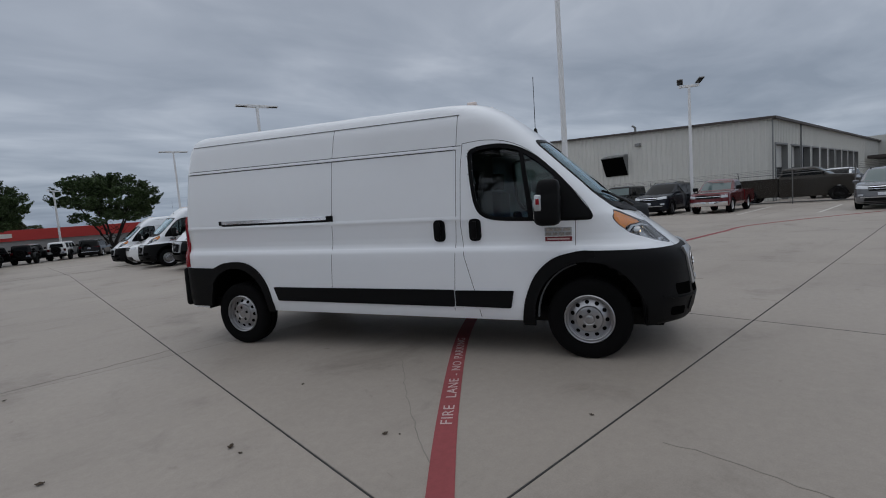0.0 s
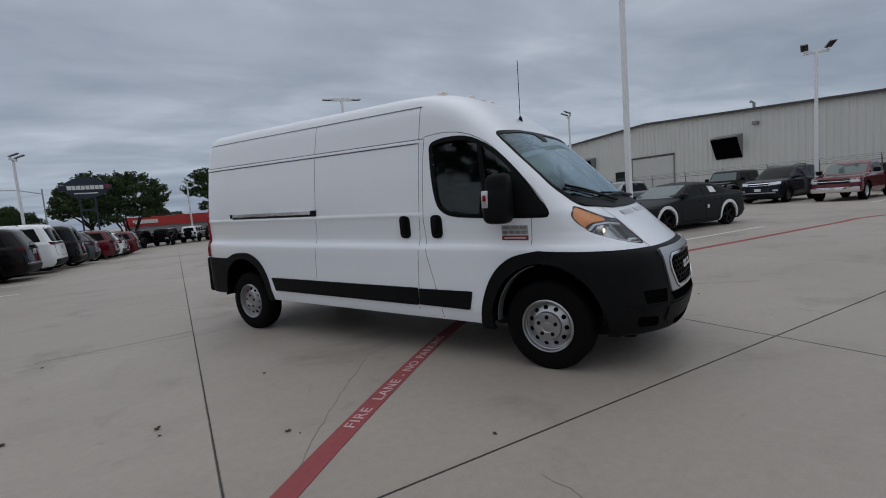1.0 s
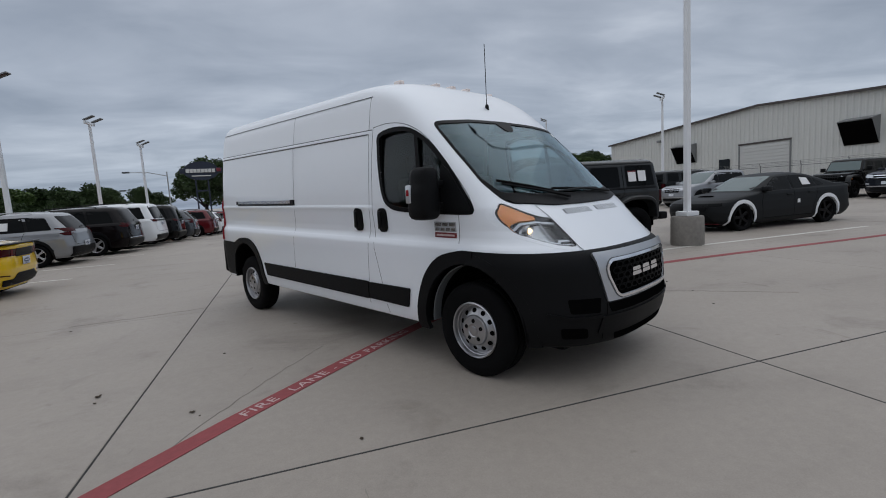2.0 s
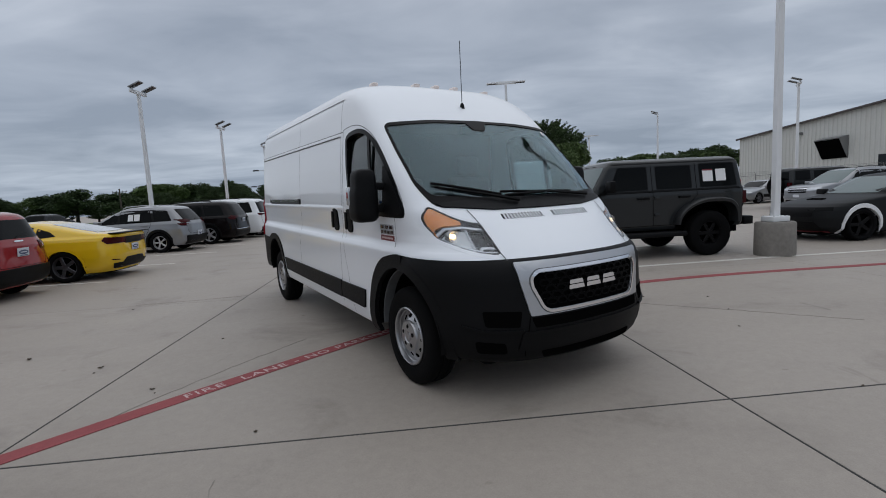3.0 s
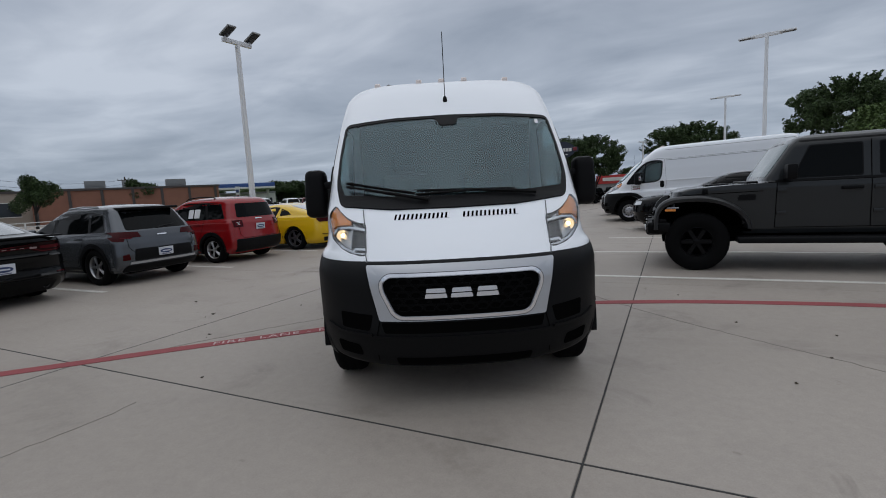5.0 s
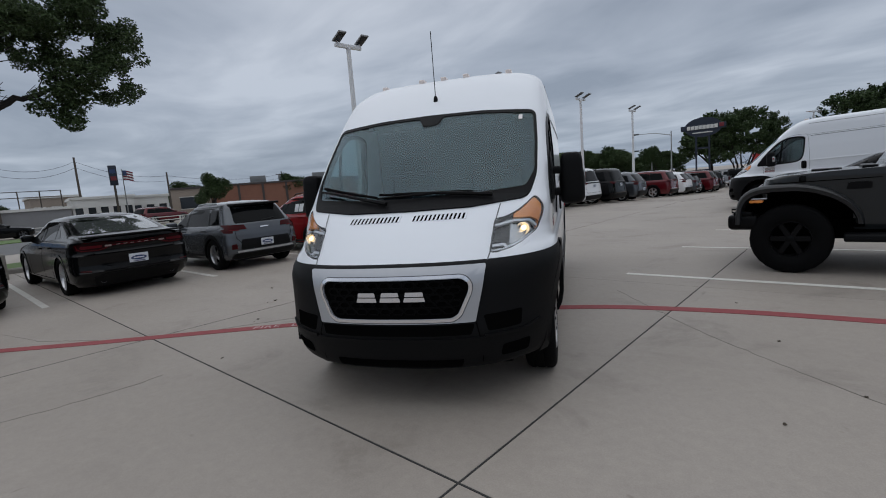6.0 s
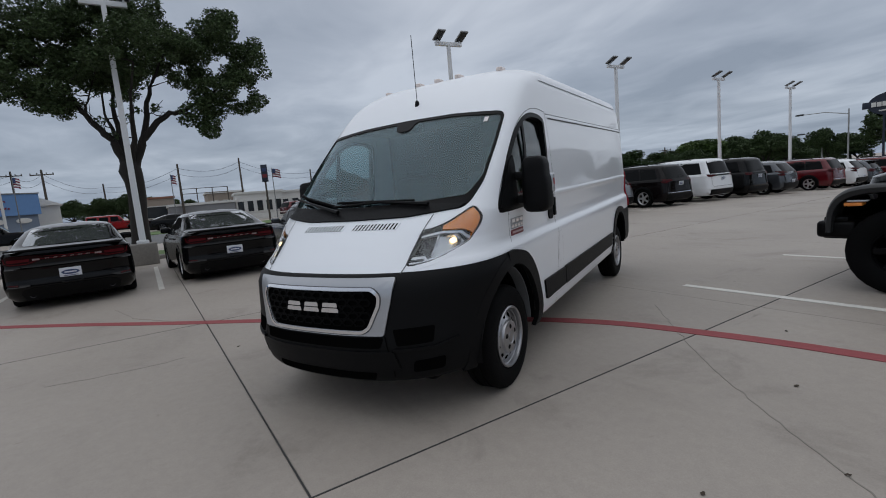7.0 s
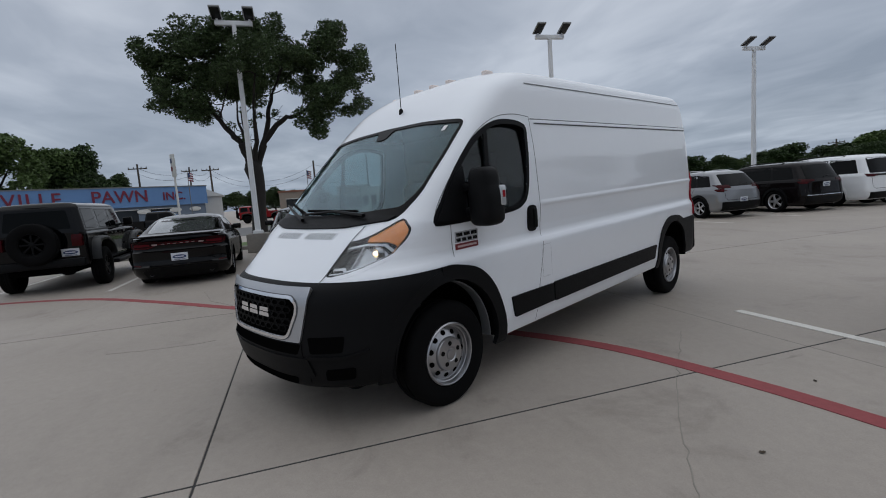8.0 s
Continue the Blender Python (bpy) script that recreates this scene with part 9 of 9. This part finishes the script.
g = part("road", box(-33.4, -120, -0.02, -20, 200, 0.006), M["asphalt"], smooth=False)
tagged(g, "grey asphalt road beyond the lot", "road", kind="structure")


def rail_fence():
    t = thing("rail_fence", pose(-44, 2, 0), "low white post and rail fence across the road", "fence")
    for i in range(9):
        part("post", box(-0.06, i * 2.4 - 0.06, 0, 0.06, i * 2.4 + 0.06, 0.75), M["plaster"], t)
    for z in (0.35, 0.66):
        part("rail", box(-0.03, 0, z, 0.03, 19.2, z + 0.08), M["plaster"], t)


rail_fence()

g = part("grass_field", box(-140, 60, -0.02, -16, 93, 0.03), M["grass"], smooth=False)
tagged(g, "green field beyond the fuel station", "grass", kind="structure")

g = part("grass_bank", box(-140, 40.2, -0.02, -40.2, 59.8, 0.03), M["grass"], smooth=False)
tagged(g, "green bank beyond the road", "grass", kind="structure")

# traffic and cars across the road
pickup("pickup_truck", "white pickup truck on the road", pose(-25.5, 26.0, 0, 0, 0, 100), PAINT["white"], wb=3.4, H=1.8, W=0.93, cabl=1.7, group="far cars")
make_car("saloon_car", "dark red saloon on the road", "car", pose(-26.5, 35.0, 0, 0, 0, 98), SALOON, PAINT["maroon"], SALOON_SPEC, "far cars")
make_car("large_suv", "dark sport utility car on the road", "car", pose(-28.5, 42.5, 0, 0, 0, 98), H4, PAINT["blue"], S4, "far cars")
make_car("saloon_car", "dark saloon across the road", "car", pose(-43.0, 1.2, 0, 0, 0, 100), SALOON, PAINT["charcoal"], SALOON_SPEC, "far cars")
make_car("large_suv", "red sport utility car across the road", "car", pose(-45.5, 14.0, 0, 0, 0, 110), H4, PAINT["maroon"], S4, "far cars")
offroader("offroad_car", "red off-road car across the road", pose(-46.0, -4.0, 0, 0, 0, 95), PAINT["red"])
pickup("pickup_truck", "dark pickup truck parked before the blue shop", pose(-32.5, -10.4, 0, 0, 0, 97), PAINT["charcoal"], wb=3.5, H=1.85, W=0.95, cabl=1.8, group="far cars")
make_car("large_suv", "white car across the road", "car", pose(-40.0, 46.0, 0, 0, 0, 150), H4, PAINT["white"], S4, "far cars")
make_car("large_suv", "dark red car across the road", "car", pose(-44.0, 53.0, 0, 0, 0, 150), H4, PAINT["maroon"], S4, "far cars")

# ------------------------------------------------------------------ litter and cracks on the concrete
M["dry_leaf"] = mat("dry_leaf", (0.045, 0.030, 0.018), 0.8, vary=0.3, scale=30, per_object=0.6)
M["crack"] = mat("crack", (0.255, 0.232, 0.203), 0.9, vary=0.4, scale=6)


def dry_leaf(x, y, size, turn, curl=0.5):
    bm = bmesh.new()
    n = 7
    rows = []
    for i in range(n):
        u = i / (n - 1)
        w = math.sin(math.pi * min(1, u * 0.95 + 0.03)) * 0.34 * size * (1 + 0.25 * math.sin(i * 2.1))
        z = size * (0.06 + curl * 0.35 * (2 * u - 1) ** 2)
        rows.append([bm.verts.new(((u - 0.5) * size, s * w, z + abs(s) * w * curl * 0.8)) for s in (-1, 0, 1)])
    for a, b in zip(rows, rows[1:]):
        for k in range(2):
            bm.faces.new((a[k], a[k + 1], b[k + 1], b[k]))
    g = bmesh.ops.extrude_face_region(bm, geom=bm.faces[:])
    for v in [v for v in g["geom"] if isinstance(v, bmesh.types.BMVert)]:
        v.co.z -= 0.0015
    lf = part("dry_leaf", bm, M["dry_leaf"], m=pose(x, y, 0.004, 0, 0, turn))
    tagged(lf, "curled dark brown dry leaf on the concrete", "leaf", "dry leaves")


for i, (x, y, s) in enumerate(((1.84, 2.49, 0.075), (1.90, 2.41, 0.03), (0.09, 3.57, 0.09), (1.05, 3.13, 0.09), (1.07, 3.00, 0.05), (-0.16, 5.79, 0.06), (2.92, 1.62, 0.055), (1.87, 3.84, 0.05), (6.87, 4.44, 0.06), (6.36, 5.53, 0.05),
                               (7.41, 3.60, 0.05), (7.58, 4.22, 0.05), (6.91, 1.56, 0.045), (7.09, 2.99, 0.05))):
    dry_leaf(x, y, s * 0.62, i * 77, 0.4 + 0.08 * (i % 4))


def crack(pts, width, seed):
    out = []
    for i, (a, b) in enumerate(zip(pts, pts[1:])):
        a, b = Vector((*a, 0)), Vector((*b, 0))
        out += wobble(a, b, 0.03, 0.07, seed + i)[:-1]
    out.append(Vector((*pts[-1], 0)))
    c = part("crack", strip(out, width, 0.0068), M["crack"], smooth=False)
    tagged(c, "faint hairline crack in the concrete", "crack", kind="structure")


crack([(2.8, 3.62), (2.39, 3.01), (2.11, 2.55), (1.91, 2.19), (1.75, 1.86)], 0.006, 3)
crack([(5.05, 5.62), (5.95, 4.74), (6.40, 4.34), (6.95, 3.92), (7.45, 3.57), (8.3, 2.9)], 0.006, 9)
crack([(2.87, 1.12), (2.90, 0.87), (2.88, 0.40), (2.80, 0.0)], 0.005, 14)
crack([(-0.3, 6.1), (0.6, 6.2), (1.3, 6.33)], 0.006, 19)
crack([(1.2, 1.25), (0.2, 0.6), (-0.9, 0.3)], 0.005, 25)


def slabs():
    """The lot's concrete slabs, each with its own chamfered edge, parted by the sealed joints."""
    us = [(-13.65, 0), (-9.1, 0), (-4.55, 1), (0, 1), (4.55, 0), (9.1, 0), (13.65, 0), (18.2, 0)]
    vs = [(-9.2, 0), (-4.6, 0), (0, 1), (4.62, 0), (9.2, 0), (13.8, 0), (18.4, 0)]
    lot = bpy.data.objects["ground"]
    for (u0, a0), (u1, a1) in zip(us, us[1:]):
        for (v0, b0), (v1, b1) in zip(vs, vs[1:]):
            gap = [0.0072 if k else 0.0036 for k in (a0, a1, b0, b1)]
            bm = bmesh.new()
            rings = []
            for inset, z in ((0.0, -0.01), (0.0, 0.001), (0.003, 0.004)):
                x0, x1, y0, y1 = u0 + gap[0] + inset, u1 - gap[1] - inset, v0 + gap[2] + inset, v1 - gap[3] - inset
                rings.append([bm.verts.new(slab_point(u, v) + Vector((0, 0, z))) for u, v in ((x0, y0), (x1, y0), (x1, y1), (x0, y1))])
            for p, q in zip(rings, rings[1:]):
                for k in range(4):
                    bm.faces.new((p[k], p[(k + 1) % 4], q[(k + 1) % 4], q[k]))
            bm.faces.new(rings[-1])
            part("slab", bm, M["concrete"], lot, smooth=False)


slabs()
